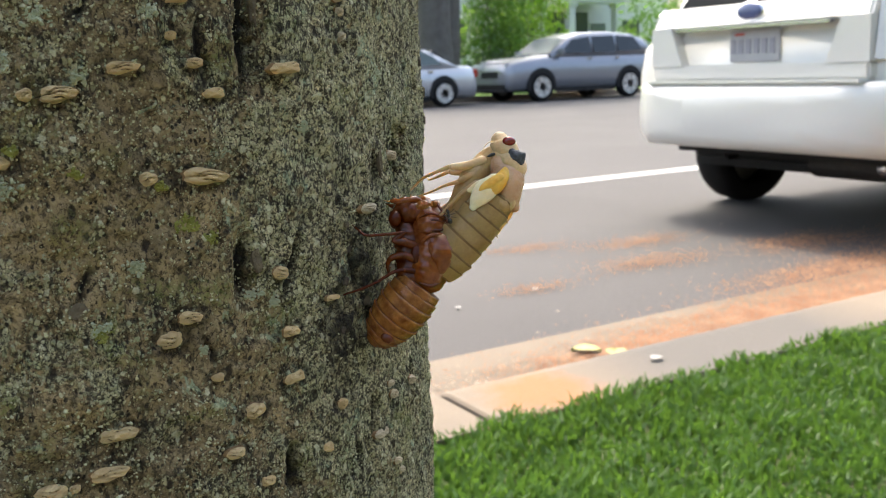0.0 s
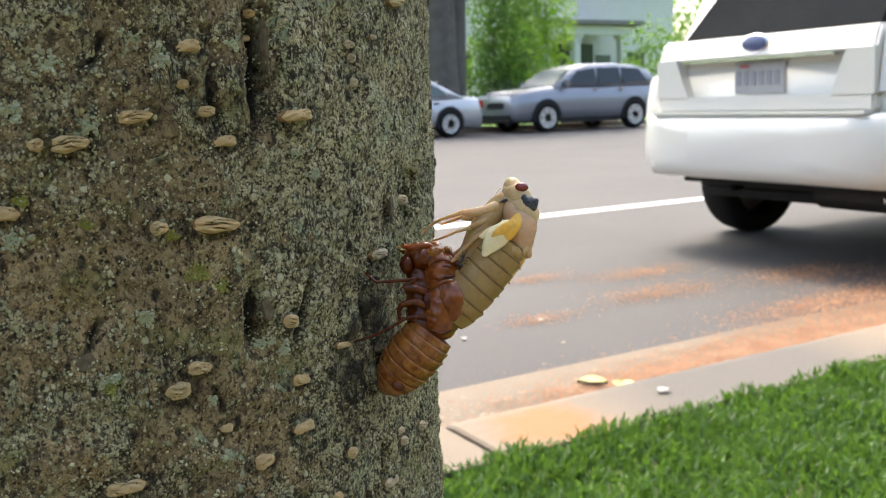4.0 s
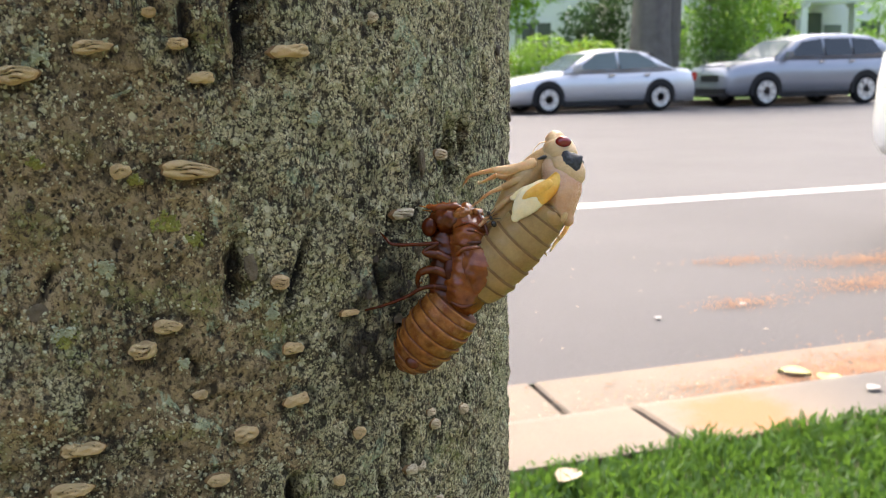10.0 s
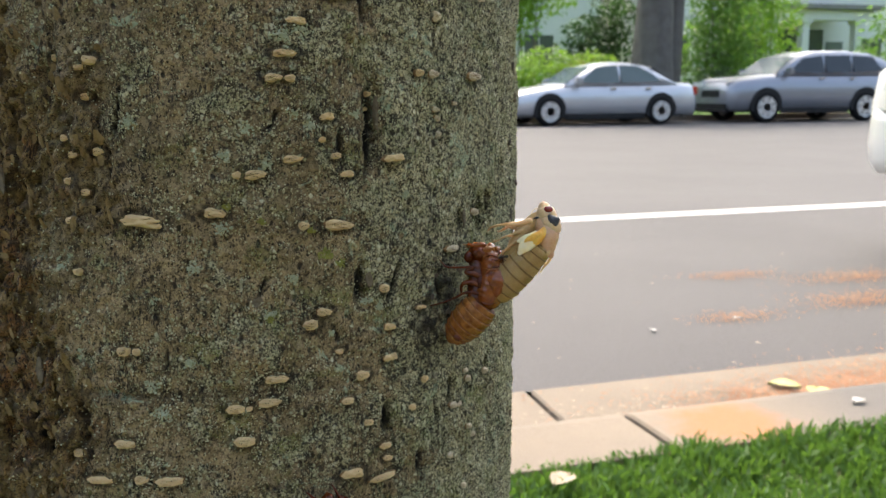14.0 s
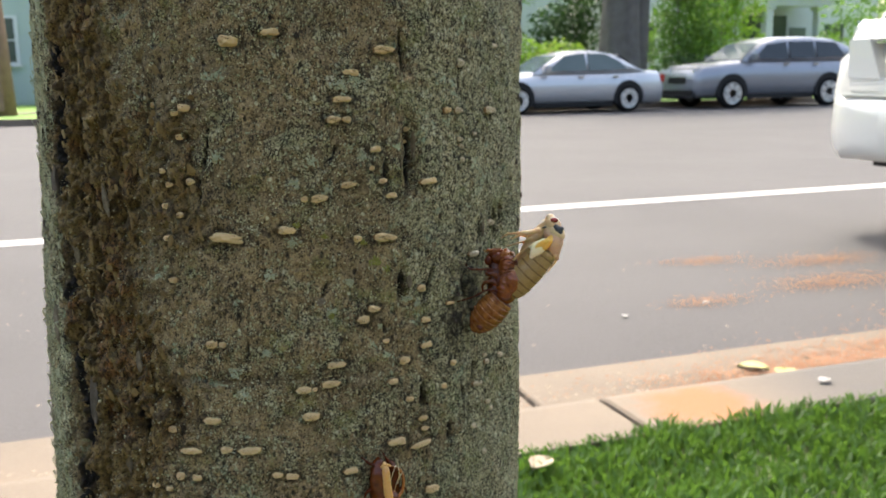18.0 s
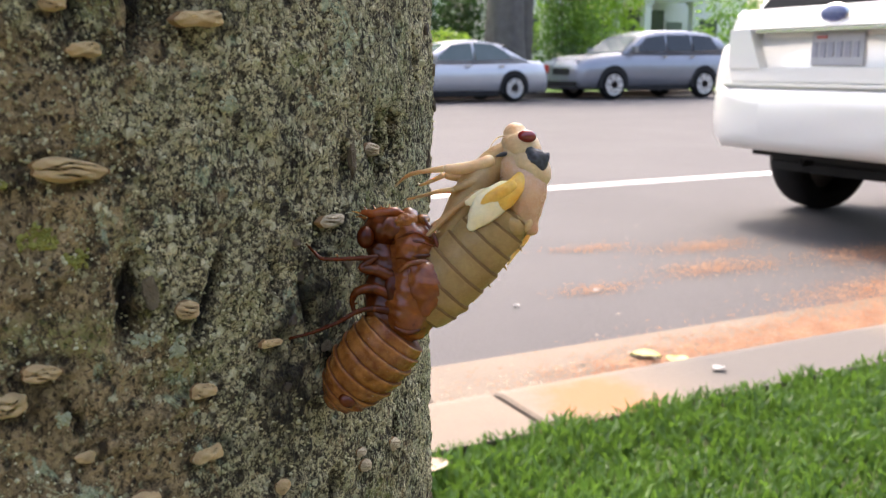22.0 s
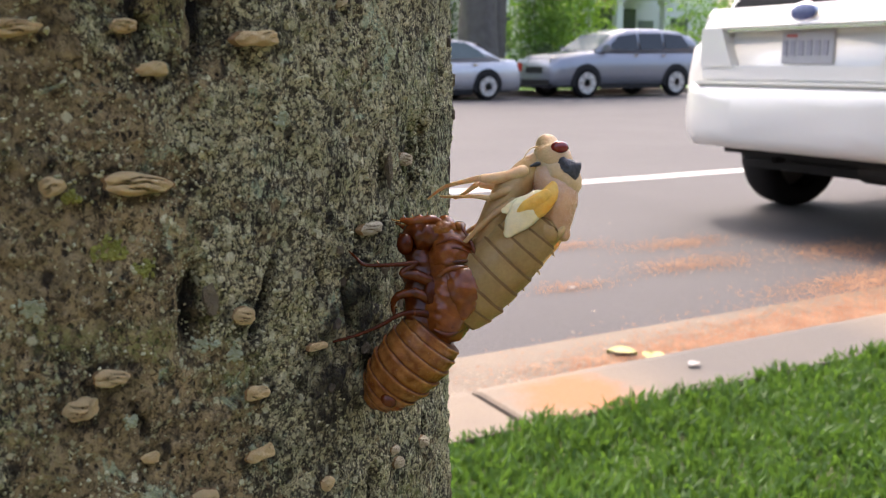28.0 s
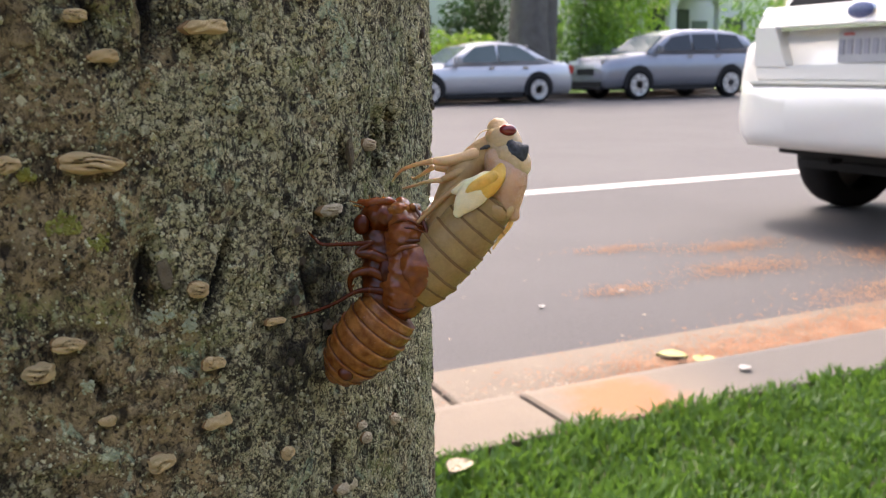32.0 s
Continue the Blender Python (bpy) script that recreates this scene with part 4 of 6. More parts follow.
def tuft(name, deg, z, size, count, material, seed, label=""):
    """A cushion of little upright lobes, for moss and for leafy lichen."""
    rnd2 = random.Random(seed)
    base = on_bark(deg, z)
    inv = base.inverted()
    verts, faces = [], []
    for _ in range(count):
        a = rnd2.uniform(0, 6.28)
        rr = size * rnd2.random() ** 0.8 * (0.55 + 0.75 * abs(math.sin(1.5 * a + seed)))
        m = on_bark(deg + math.cos(a) * rr / 1.26, z + math.sin(a) * rr * rnd2.uniform(0.6, 1.0))
        s = rnd2.uniform(0.16, 0.36) * 1e-3
        k0 = len(verts)
        a0 = rnd2.uniform(0, 6.28)
        lean = Vector((rnd2.uniform(-0.5, 0.5), rnd2.uniform(-0.5, 0.5), rnd2.uniform(0.5, 1.1))) * s
        verts += [inv @ (m @ Vector((s * rnd2.uniform(0.5, 1.3) * math.cos(a0 + q * 1.2566), s * rnd2.uniform(0.5, 1.3) * math.sin(a0 + q * 1.2566), -0.0001 + 0.3 * s * rnd2.random()))) for q in range(5)]
        verts.append(inv @ (m @ lean))
        faces += [(k0 + q, k0 + (q + 1) % 5, k0 + 5) for q in range(5)]
    ob = mesh_ob(name, verts, faces, material, tree, smooth=False)
    ob.matrix_basis = base
    return tagged(ob, label)


for k, (deg, z, size) in enumerate([(-79.4, 833.2, 1.3), (-77.3, 831.2, 0.9), (-88.7, 839.9, 0.7), (-81.6, 837.8, 0.6), (-93.2, 842.7, 0.7), (-88.1, 822.2, 0.9)]):
    tuft("moss_cushion", deg, z, size, int(60 * size), MOSS, 100 + k, "yellow-green moss cushion")
for k, (deg, z, size) in enumerate([(-90.1, 856.2, 1.6), (-87.5, 849.9, 1.0), (-83.3, 858.8, 1.2), (-80.9, 856.9, 1.3), (-104.2, 804.9, 1.8), (-105.6, 810, 1.4), (-88.1, 823, 1.1), (-71.1, 822.1, 0.9), (-73.3, 823.3, 0.9), (-79.1, 818.1, 0.8),
                                    (-93.3, 851.7, 1.2), (-74.1, 858.5, 0.9), (-52.1, 849.4, 1.0), (-99.8, 814.6, 1.2), (-84.4, 829.2, 1.2), (-94.0, 839.0, 1.5), (-106, 857.5, 1.6), (-84.5, 872, 2.0), (-81.5, 873, 1.6), (-98.2, 832, 1.3), (-66, 843, 1.0)]):
    tuft("lichen_rosette", deg, z, size, int(46 * size), ROSETTE, 200 + k, "pale blue-green leafy lichen")


def leafy_mass(name, blobs, count, size, material, parent, seed, label="", droop=0.3):
    """A crown of many small folded leaves scattered through lumps of space."""
    rnd2 = random.Random(seed)
    verts, faces = [], []
    wsum = [b[3] * b[4] * b[5] for b in blobs]
    for _ in range(count):
        x, y, z, rx, ry, rz = rnd2.choices(blobs, wsum)[0]
        d = Vector((rnd2.gauss(0, 1), rnd2.gauss(0, 1), rnd2.gauss(0, 1))).normalized() * (rnd2.random() ** 0.4)
        p = Vector((x + d.x * rx, y + d.y * ry, z + d.z * rz))
        a, b = rnd2.uniform(0, 6.28), rnd2.uniform(-0.9, 0.5) - droop
        along = Vector((math.cos(a) * math.cos(b), math.sin(a) * math.cos(b), math.sin(b)))
        side = along.cross(Vector((rnd2.uniform(-1, 1), rnd2.uniform(-1, 1), 1))).normalized()
        up = side.cross(along)
        s = size * rnd2.uniform(0.6, 1.3)
        base = len(verts)
        verts += [p, p + along * s * 0.5 + side * s * 0.28 + up * s * 0.08, p + along * s, p + along * s * 0.5 - side * s * 0.28 + up * s * 0.08]
        faces += [(base, base + 1, base + 2), (base, base + 2, base + 3)]
    ob = mesh_ob(name, verts, faces, material, parent, smooth=False)
    return tagged(ob, label)


def limb(parent, pts, r0, r1, material, name="limb", sides=10):
    line = smooth_line(pts, 5)
    rr = [r0 + (r1 - r0) * k / (len(line) - 1) for k in range(len(line))]
    v, f = tube([p for p in line], rr, sides, across=(0.3, 1, 0.1))
    return mesh_ob(name, v, f, material, parent)


for pts, r in (([(-0.05, 0, 3.2), (-0.3, 0.1, 4.0), (-0.9, 0.2, 5.0)], 0.035), ([(-0.05, 0, 3.2), (0.2, 0.2, 4.0), (0.6, 0.6, 5.1)], 0.035),
               ([(-0.05, 0, 3.2), (0.0, -0.2, 4.1), (-0.1, -0.7, 5.1)], 0.03), ([(-0.05, 0, 3.2), (-0.02, 0.0, 4.4), (0.05, 0.05, 6.0)], 0.045)):
    limb(tree, pts, r, 0.01, BARK)
leafy_mass("crown", [(-0.9, 0.2, 5.0, 0.9, 0.8, 0.7), (0.6, 0.6, 5.1, 0.9, 0.8, 0.7), (-0.1, -0.6, 5.1, 0.9, 0.7, 0.7), (0, 0.1, 6.1, 0.9, 0.9, 0.8)], 3200, 0.09, LEAF_MID, tree, 5, "airy crown of small green leaves")

# ---- cicada shell and the pale cicada that climbs out of it ----
ANCHOR = Vector((0.05798, 0.15761, 0.82516))
SIDE, RISE, DEEP = Vector((0.887, -0.4618, 0.0059)), Vector((0.0995, 0.2035, 0.974)), Vector((0.451, 0.8633, -0.2265))
INSECT = Matrix((SIDE, RISE, -DEEP)).transposed().to_4x4()
INSECT.translation = ANCHOR
UNIT = 0.03425e-3


def at(cx, cy, w=0.0):
    """A place in the insect's space from a drawing grid of 0.034 mm (x right, y down) and mm towards the viewer."""
    x = (cx - 320) * UNIT
    return Vector((x, (500 - cy) * UNIT, w * 1e-3 + 0.13 * x))


def bug_tube(name, rows, material, parent, label="", sides=16, flat=1.0, steps=5, ends=True):
    """A rounded body part along rows of (x, y, w, radius) on the drawing grid."""
    line = smooth_line(rows, steps)
    v, f = tube([at(p[0], p[1], p[2]) for p in line], [max(p[3], 1.0) * UNIT for p in line], sides, flat, ends)
    return tagged(mesh_ob(name, v, f, material, parent), label)


def body_segments(name, rows, count, material, parent, flat, lip, seam, sides=28, edge=5):
    """Overlapping rings of an abdomen: each swells and ends in a raised lip."""
    line = smooth_line(rows, 10)
    n = len(line)
    for k in range(count):
        a, b = (n - 1) * k / count, (n - 1) * (k + 1) / count
        pts, rad = [], []
        for s, g in ((-0.12, 0.90), (0.0, 0.955), (0.2, 0.985), (0.5, 1.0), (0.78, 1.0 + 0.35 * lip), (0.93, 1.0 + lip), (1.02, 1.0 + 0.6 * lip), (1.08, 0.93)):
            q = min(max(a + (b - a) * s, 0), n - 1)
            i = min(int(q), n - 2)
            p = line[i] + (line[i + 1] - line[i]) * (q - i)
            pts.append(at(p[0], p[1], p[2]) + (at(line[i + 1][0], line[i + 1][1], line[i + 1][2]) - at(line[i][0], line[i][1], line[i][2])) * (a + (b - a) * s - q))
            rad.append(max(p[3], 2) * g * UNIT)
        v, f = tube(pts, rad, sides, flat, False)
        ring = mesh_ob(name, v, f, material, parent)
        ring.data.materials.append(seam)
        for p in ring.data.polygons:
            p.material_index = 1 if p.index < sides or p.index // sides >= edge else 0


def ball(name, cx, cy, w, rx, ry, rz, material, parent, turn=0.0, label="", sub=3, bumps=0.0):
    bm = bmesh.new()
    bmesh.ops.create_icosphere(bm, subdivisions=sub, radius=1.0)
    c = at(cx, cy, w)
    rot = Matrix.Rotation(radians(turn), 3, "Z")
    for v in bm.verts:
        k = 1 + bumps * noise.noise(v.co * 2.7 + Vector((cx, cy, 0)))
        v.co = c + rot @ Vector((v.co.x * rx * UNIT, v.co.y * ry * UNIT, v.co.z * rz * UNIT)) * k
    return part(name, bm, material, parent, label, smooth=True)


def crumple(ob, amount, pitch):
    """Dents and creases in a thin dry skin."""
    for v in ob.data.vertices:
        p = v.co / pitch
        v.co += v.normal * amount * (noise.noise(p) + 0.7 * noise.noise(p * 2.3) - 0.6 * abs(noise.noise(p * 1.4 + Vector((5, 3, 1)))))
    return ob


def make_shell(m):
    s = empty("cicada_shell", m, label="empty amber cicada shell split along its back, clinging to the bark", category="insect shell")
    body_segments("abdomen_ring", [(118, 862, -1.2, 34), (150, 834, -1.0, 74), (195, 788, -0.6, 99), (243, 735, -0.2, 108), (288, 685, 0, 106), (322, 645, 0, 92)], 8, SHELL, s, 1.0, 0.05, SHELL_SEAM, edge=6)
    ball("tail_tip", 180, 846, 2.3, 26, 19, 14, SHELL_DARK, s, -30, "dark spot at the tail tip")
    # underside with its shade put into a darker tone, back plates, collar plate and head
    bug_tube("breast", [(310, 650, 0, 66), (292, 590, 0, 66), (288, 520, 0, 62), (284, 455, 0, 56), (276, 400, 0, 44)], SHELL_DARK, s, "red-brown underside of the thorax, darkened for its shade", 40, 1.05, 9)
    bug_tube("back_plate", [(322, 636, 0, 62), (350, 600, 0, 82), (368, 540, 0, 88), (371, 488, 0, 82), (366, 446, 0, 70)], SHELL_MID, s, "glossy red-brown back plate", 48, 1.12, 10)
    bug_tube("collar", [(350, 316, 0, 32), (356, 342, 0, 54), (370, 386, 0, 70), (374, 430, 0, 72), (372, 452, 0, 62)], SHELL_MID, s, "wrinkled amber collar plate", 48, 1.25, 10)
    ball("collar_lobe", 352, 330, 1.5, 38, 27, 34, SHELL, s, 12, "pale amber lobe behind the head", 4, 0.1)
    ball("collar_lobe", 398, 322, 0.4, 24, 16, 40, SHELL, s, -20, "", 3, 0.1)
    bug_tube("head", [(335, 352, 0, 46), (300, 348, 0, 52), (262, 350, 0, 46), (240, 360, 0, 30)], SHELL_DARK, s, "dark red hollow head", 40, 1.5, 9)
    bug_tube("brow", [(335, 306, 0.8, 14), (300, 302, 1.2, 16), (258, 305, 1.3, 13), (222, 302, 1.2, 6)], SHELL_MID, s, "amber brow above the hollow head", 20, 1.4)
    for w in (2.2, -1.9):
        ball("eye_cap", 234, 374, w, 27, 34, 26, SHELL_RED, s, 0, "dull dark empty eye")
    for w, f in ((3.15, 1), (-3.0, -1)):
        bug_tube("wing_pad", [(382, 452, w - 0.5 * f, 26), (400, 486, w - 0.1 * f, 44), (412, 535, w, 42), (405, 578, w - 0.35 * f, 24), (392, 602, w - 0.8 * f, 8)], SHELL_MID, s, "short glossy wing pad" if f == 1 else "", 24, 0.34)
    bug_tube("pad_ridge", [(336, 470, 2.9, 7), (362, 452, 3.2, 8), (408, 447, 2.9, 8), (446, 452, 1.6, 5)], SHELL_MID, s, "", 10, 0.8)
    bug_tube("pad_ridge", [(362, 470, 3.0, 5), (370, 520, 3.15, 7), (364, 580, 2.9, 6), (350, 618, 2.5, 4)], SHELL_MID, s, "", 10, 0.8)
    bug_tube("split_edge", [(402, 318, 1.4, 5), (436, 380, 2.0, 6), (448, 440, 2.0, 6), (453, 500, 2.0, 7), (450, 560, 1.6, 7), (425, 606, 0.8, 6)], SHELL_DARK, s, "torn edge of the split back", 8)
    bug_tube("split_edge", [(400, 315, -1.6, 5), (432, 380, -2.2, 7), (446, 460, -2.2, 7), (444, 560, -1.6, 7)], SHELL_DARK, s, "", 8)
    # solid dark bulge painted as the shaded hollow behind the mid leg
    ball("dark_hollow", 318, 528, 2.6, 26, 44, 13, SHELL_RED, s, 12, "dark bulge that stands for the shade behind the mid leg")
    for rows in ([(330, 378, 2.5, 3), (378, 362, 3.0, 5), (428, 384, 2.1, 3)], [(330, 398, 2.6, 3), (385, 388, 3.05, 4), (438, 404, 2.1, 3)], [(328, 424, 2.5, 4), (386, 430, 3.0, 6), (444, 426, 1.9, 4)],
                 [(330, 612, 2.5, 5), (372, 624, 2.6, 7), (410, 612, 1.8, 4)], [(322, 634, 2.6, 5), (362, 648, 2.7, 7), (402, 634, 1.8, 4)]):
        bug_tube("wrinkle", rows, SHELL_DARK, s, "", 8, 0.7)
    for o in s.children:
        kind = o.name.split(".")[0]
        if kind in ("back_plate", "collar", "collar_lobe", "wing_pad", "head", "breast", "brow"):
            crumple(o, 0.24e-3, 1.0e-3)
        elif kind == "abdomen_ring":
            crumple(o, 0.11e-3, 1.2e-3)
    legs = [
        ("foreleg", [(268, 433, 3.0, 13), (200, 437, 3.8, 9), (120, 438, 4.4, 8), (92, 418, 4.3, 6), (66, 394, 3.8, 3)]),
        ("foreleg_thigh", [(306, 486, 2.2, 26), (268, 470, 2.9, 25), (226, 462, 3.2, 17), (262, 436, 3.1, 12)]),
        ("foreleg", [(262, 330, -0.6, 16), (225, 318, -1.2, 10), (205, 304, -2.0, 5), (196, 300, -2.4, 3)]),
        ("midleg", [(312, 545, 2.2, 22), (262, 522, 2.9, 22), (214, 530, 2.9, 18), (196, 556, 2.5, 12), (200, 592, 2.0, 8)]),
        ("hindleg", [(318, 590, 2.2, 20), (262, 580, 2.9, 14), (214, 588, 3.2, 10), (160, 618, 3.5, 8), (90, 646, 3.8, 7), (10, 668, 4.0, 5), (-22, 680, 3.8, 3)]),
        ("hindleg", [(280, 610, -2.0, 20), (225, 640, -3.2, 12), (170, 690, -5.0, 8), (120, 720, -6.4, 5)]),
    ]
    for name, rows in legs:
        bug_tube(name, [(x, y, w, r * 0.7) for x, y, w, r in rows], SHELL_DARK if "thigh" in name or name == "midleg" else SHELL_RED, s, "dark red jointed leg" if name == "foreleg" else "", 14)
        for x, y, w, r in rows[1:-2]:
            ball("leg_joint", x, y, w, r * 0.76, r * 0.76, r * 0.76, SHELL_DARK, s, 0, "", 2)
    for a, b in (((215, 303), (190, 296)), ((240, 302), (226, 284)), ((262, 298), (254, 280)), ((280, 296), (276, 282)), ((300, 292), (302, 276)), ((318, 294), (326, 282)), ((232, 316), (202, 312)), ((150, 432), (144, 422)), ((205, 566), (190, 572))):
        bug_tube("bristle", [(*a, 1.4, 3), (*b, 1.2, 1.2)], SHELL, s, "", 6, 1, 2)
    return s


def wing_bud(parent, w):
    """A soft folded wing, white at its lobed tip and yellow at its root."""
    for name, rows, flat, m in (("wing_root", [(692, 184, w - 0.6, 11), (680, 210, w - 0.2, 19), (658, 242, w + 0.2, 28), (628, 268, w + 0.45, 35), (604, 284, w + 0.45, 30)], 0.42, WINGY),
                                ("wing_lobe", [(630, 256, w + 0.4, 36), (592, 286, w + 0.5, 43), (562, 318, w + 0.5, 34), (542, 346, w + 0.4, 16)], 0.36, WINGW),
                                ("wing_lobe", [(612, 258, w + 0.36, 26), (576, 268, w + 0.42, 26), (546, 277, w + 0.36, 18), (530, 280, w + 0.3, 9)], 0.34, WINGW),
                                ("wing_vein", [(650, 236, w + 0.7, 16), (616, 258, w + 0.85, 20), (588, 272, w + 0.92, 15), (562, 296, w + 0.9, 6)], 0.4, WINGY)):
        bug_tube(name, rows, m, parent, "", 16, flat)


def make_cicada(m):
    c = empty("emerging_cicada", m, label="pale cream cicada with red eyes climbing out of its shell", category="insect")
    body_segments("abdomen_ring", [(385, 585, 0, 84), (430, 530, 0, 104), (492, 468, 0.1, 103), (552, 408, 0.2, 97), (604, 352, 0.3, 88), (645, 300, 0.3, 80)], 7, OLIVE, c, 0.9, 0.035, SEAM)
    ball("belly_fold", 655, 335, 0.4, 46, 50, 68, TAWNY, c, 40, "soft yellowish fold behind the thorax", 3, 0.05)
    ball("belly_fold", 700, 332, 0.5, 20, 34, 44, CREAM, c, -20, "", 3, 0.04)
    bug_tube("back", [(672, 172, 0.2, 56), (690, 220, 0.3, 66), (690, 275, 0.4, 62), (700, 325, 0.5, 40), (712, 352, 0.5, 20)], PINK, c, "smooth pinkish back of the thorax", 110, 1.15, 26)
    bug_tube("neck_collar", [(668, 140, 0.3, 46), (695, 165, 0.3, 60), (712, 192, 0.3, 58)], CREAM, c, "cream collar behind the head", 110, 1.2, 26)
    bug_tube("breast", [(648, 130, 0, 40), (600, 168, 0, 46), (560, 215, 0, 52), (520, 275, 0, 48), (490, 335, 0, 44), (470, 380, 0, 40)], TAWNY, c, "tawny underside of the thorax", 20, 1.1)
    bug_tube("head", [(667, 78, 0.2, 35), (670, 91, 0.2, 46), (678, 108, 0.3, 53), (690, 128, 0.3, 53)], CREAM, c, "blunt cream head", 90, 1.25, 16)
    ball("face", 652, 108, 0.2, 22, 34, 36, CREAM, c, 8)
    for w, s in ((2.3, 1), (-1.8, -1)):
        ball("eye", 697, 93, w, 27, 19, 19, EYE, c, -4, "glossy dark red compound eye")
    for w in (1.95, -1.6):
        # a squarish pad, wrinkled, flush with the skin
        pad = ball("shoulder_patch", 720, 158, w, 37, 33, 24, INK, c, -20, "blue-black wrinkled patch behind the eye" if w > 0 else "", 4)
        mid = at(720, 158, w)
        turn = Matrix.Rotation(radians(-20), 3, "Z")
        for v in pad.data.vertices:
            q = turn.inverted() @ (v.co - mid)
            k = max(abs(q.x) / (37 * UNIT), abs(q.y) / (33 * UNIT), 0.3)
            grow = min(1.28, (q.x * q.x + q.y * q.y) ** 0.5 / (34 * UNIT * k) * 0.95) if k > 0.3 else 1.0
            v.co = mid + turn @ Vector((q.x * grow, q.y * grow, q.z))
        crumple(pad, 0.09e-3, 0.35e-3)
    bug_tube("breast_mark", [(612, 146, 1.9, 3), (630, 141, 2.0, 7), (646, 137, 1.9, 3)], INK, c, "small black mark", 8, 0.6)
    wing_bud(c, 2.9)
    wing_bud(c, -2.6)
    bug_tube("wing_edge", [(715, 340, -1.8, 8), (700, 380, -2.2, 8), (668, 420, -2.4, 6), (648, 452, -2.4, 3)], CREAM, c, "", 8, 0.5)
    bug_tube("antenna", [(642, 84, 1.2, 2.4), (618, 90, 1.4, 1.6), (603, 104, 1.5, 1.3), (592, 122, 1.5, 1.0)], CREAM, c, "thread-thin antenna", 6)
    bug_tube("tarsus_hook", [(455, 178, 1.2, 3), (440, 182, 1.2, 2), (425, 186, 1.2, 2)], CREAM, c, "", 6)
    for w, dy in ((1.5, 0), (-1.2, 10)):
        bug_tube("foreleg_thigh", [(590, 160 + dy, w, 20), (548, 172 + dy, w, 17), (505, 179 + dy, w, 17), (472, 178 + dy, w, 13)], CREAM, c, "thick pale thigh", 14)
    bug_tube("hindleg", [(560, 250, 1.6, 14), (500, 290, 2.0, 10), (440, 345, 2.2, 8), (400, 385, 2.0, 5)], TAWNY, c, "long folded hind leg", 10)
    bug_tube("hindleg", [(540, 250, -1.2, 14), (480, 300, -1.6, 9), (425, 335, -1.6, 7), (405, 350, -1.2, 5)], TAWNY, c, "", 10)
    bug_tube("midleg_thigh", [(560, 210, 1.4, 16), (525, 225, 1.9, 13), (495, 238, 2.0, 10)], TAWNY, c, "", 12)
    for k, (x0, y0, x1, y1, w) in enumerate(((470, 330, 428, 352, 0.6), (478, 345, 440, 372, 0.2), (486, 320, 446, 340, -0.6), (455, 355, 425, 380, 1.2))):
        bug_tube("lining_thread", [(x0, y0, w, 2.2), ((x0 + x1) / 2, (y0 + y1) / 2 - 6, w + 0.2, 1.6), (x1, y1, w, 1.4)], CREAM, c, "white thread of old lining" if k == 0 else "", 6)
    for x, y in ((486, 590), (538, 552), (585, 508), (632, 458), (676, 404), (706, 352)):
        bug_tube("ring_spine", [(x - 8, y - 10, 0.2, 7), (x + 4, y + 3, 0.2, 4), (x + 9, y + 12, 0.2, 1.2)], OLIVE, c, "", 8, 1, 3)
    for o in c.children:
        if o.name.split(".")[0] in ("belly_fold", "back", "neck_collar", "breast", "abdomen_ring"):
            crumple(o, 0.10e-3 if o.name.split(".")[0] in ("breast", "abdomen_ring") else 0.04e-3, 0.9e-3)
    return c


shell = make_shell(INSECT)
cicada = make_cicada(INSECT)


def hinged_leg(name, joint, rows, material, parent, label=""):
    """A lower leg built about its knee so that it can swing there."""
    ob = bug_tube(name, rows, material, parent, label, 10)
    k = at(*joint)
    for v in ob.data.vertices:
        v.co -= k
    ob.location = k
    return ob


front_shin = hinged_leg("foreleg_shin", (458, 178, 1.5), [(458, 178, 1.5, 10), (410, 198, 0.4, 7), (362, 216, -2.5, 6), (330, 240, -6.0, 4), (312, 252, -9.0, 3)], CREAM, cicada, "slim pale foreleg shin")
far_shin = hinged_leg("foreleg_shin", (455, 188, -1.2), [(455, 188, -1.2, 9), (418, 200, -2.4, 6), (385, 206, -4, 4), (376, 196, -5, 3)], CREAM, cicada)
mid_shin = hinged_leg("midleg_shin", (492, 240, 2.0), [(492, 240, 2.0, 9), (440, 248, 0.5, 6), (395, 258, -2.5, 5), (345, 262, -7.0, 4), (335, 258, -9.0, 3)], CREAM, cicada, "slim pale midleg shin")

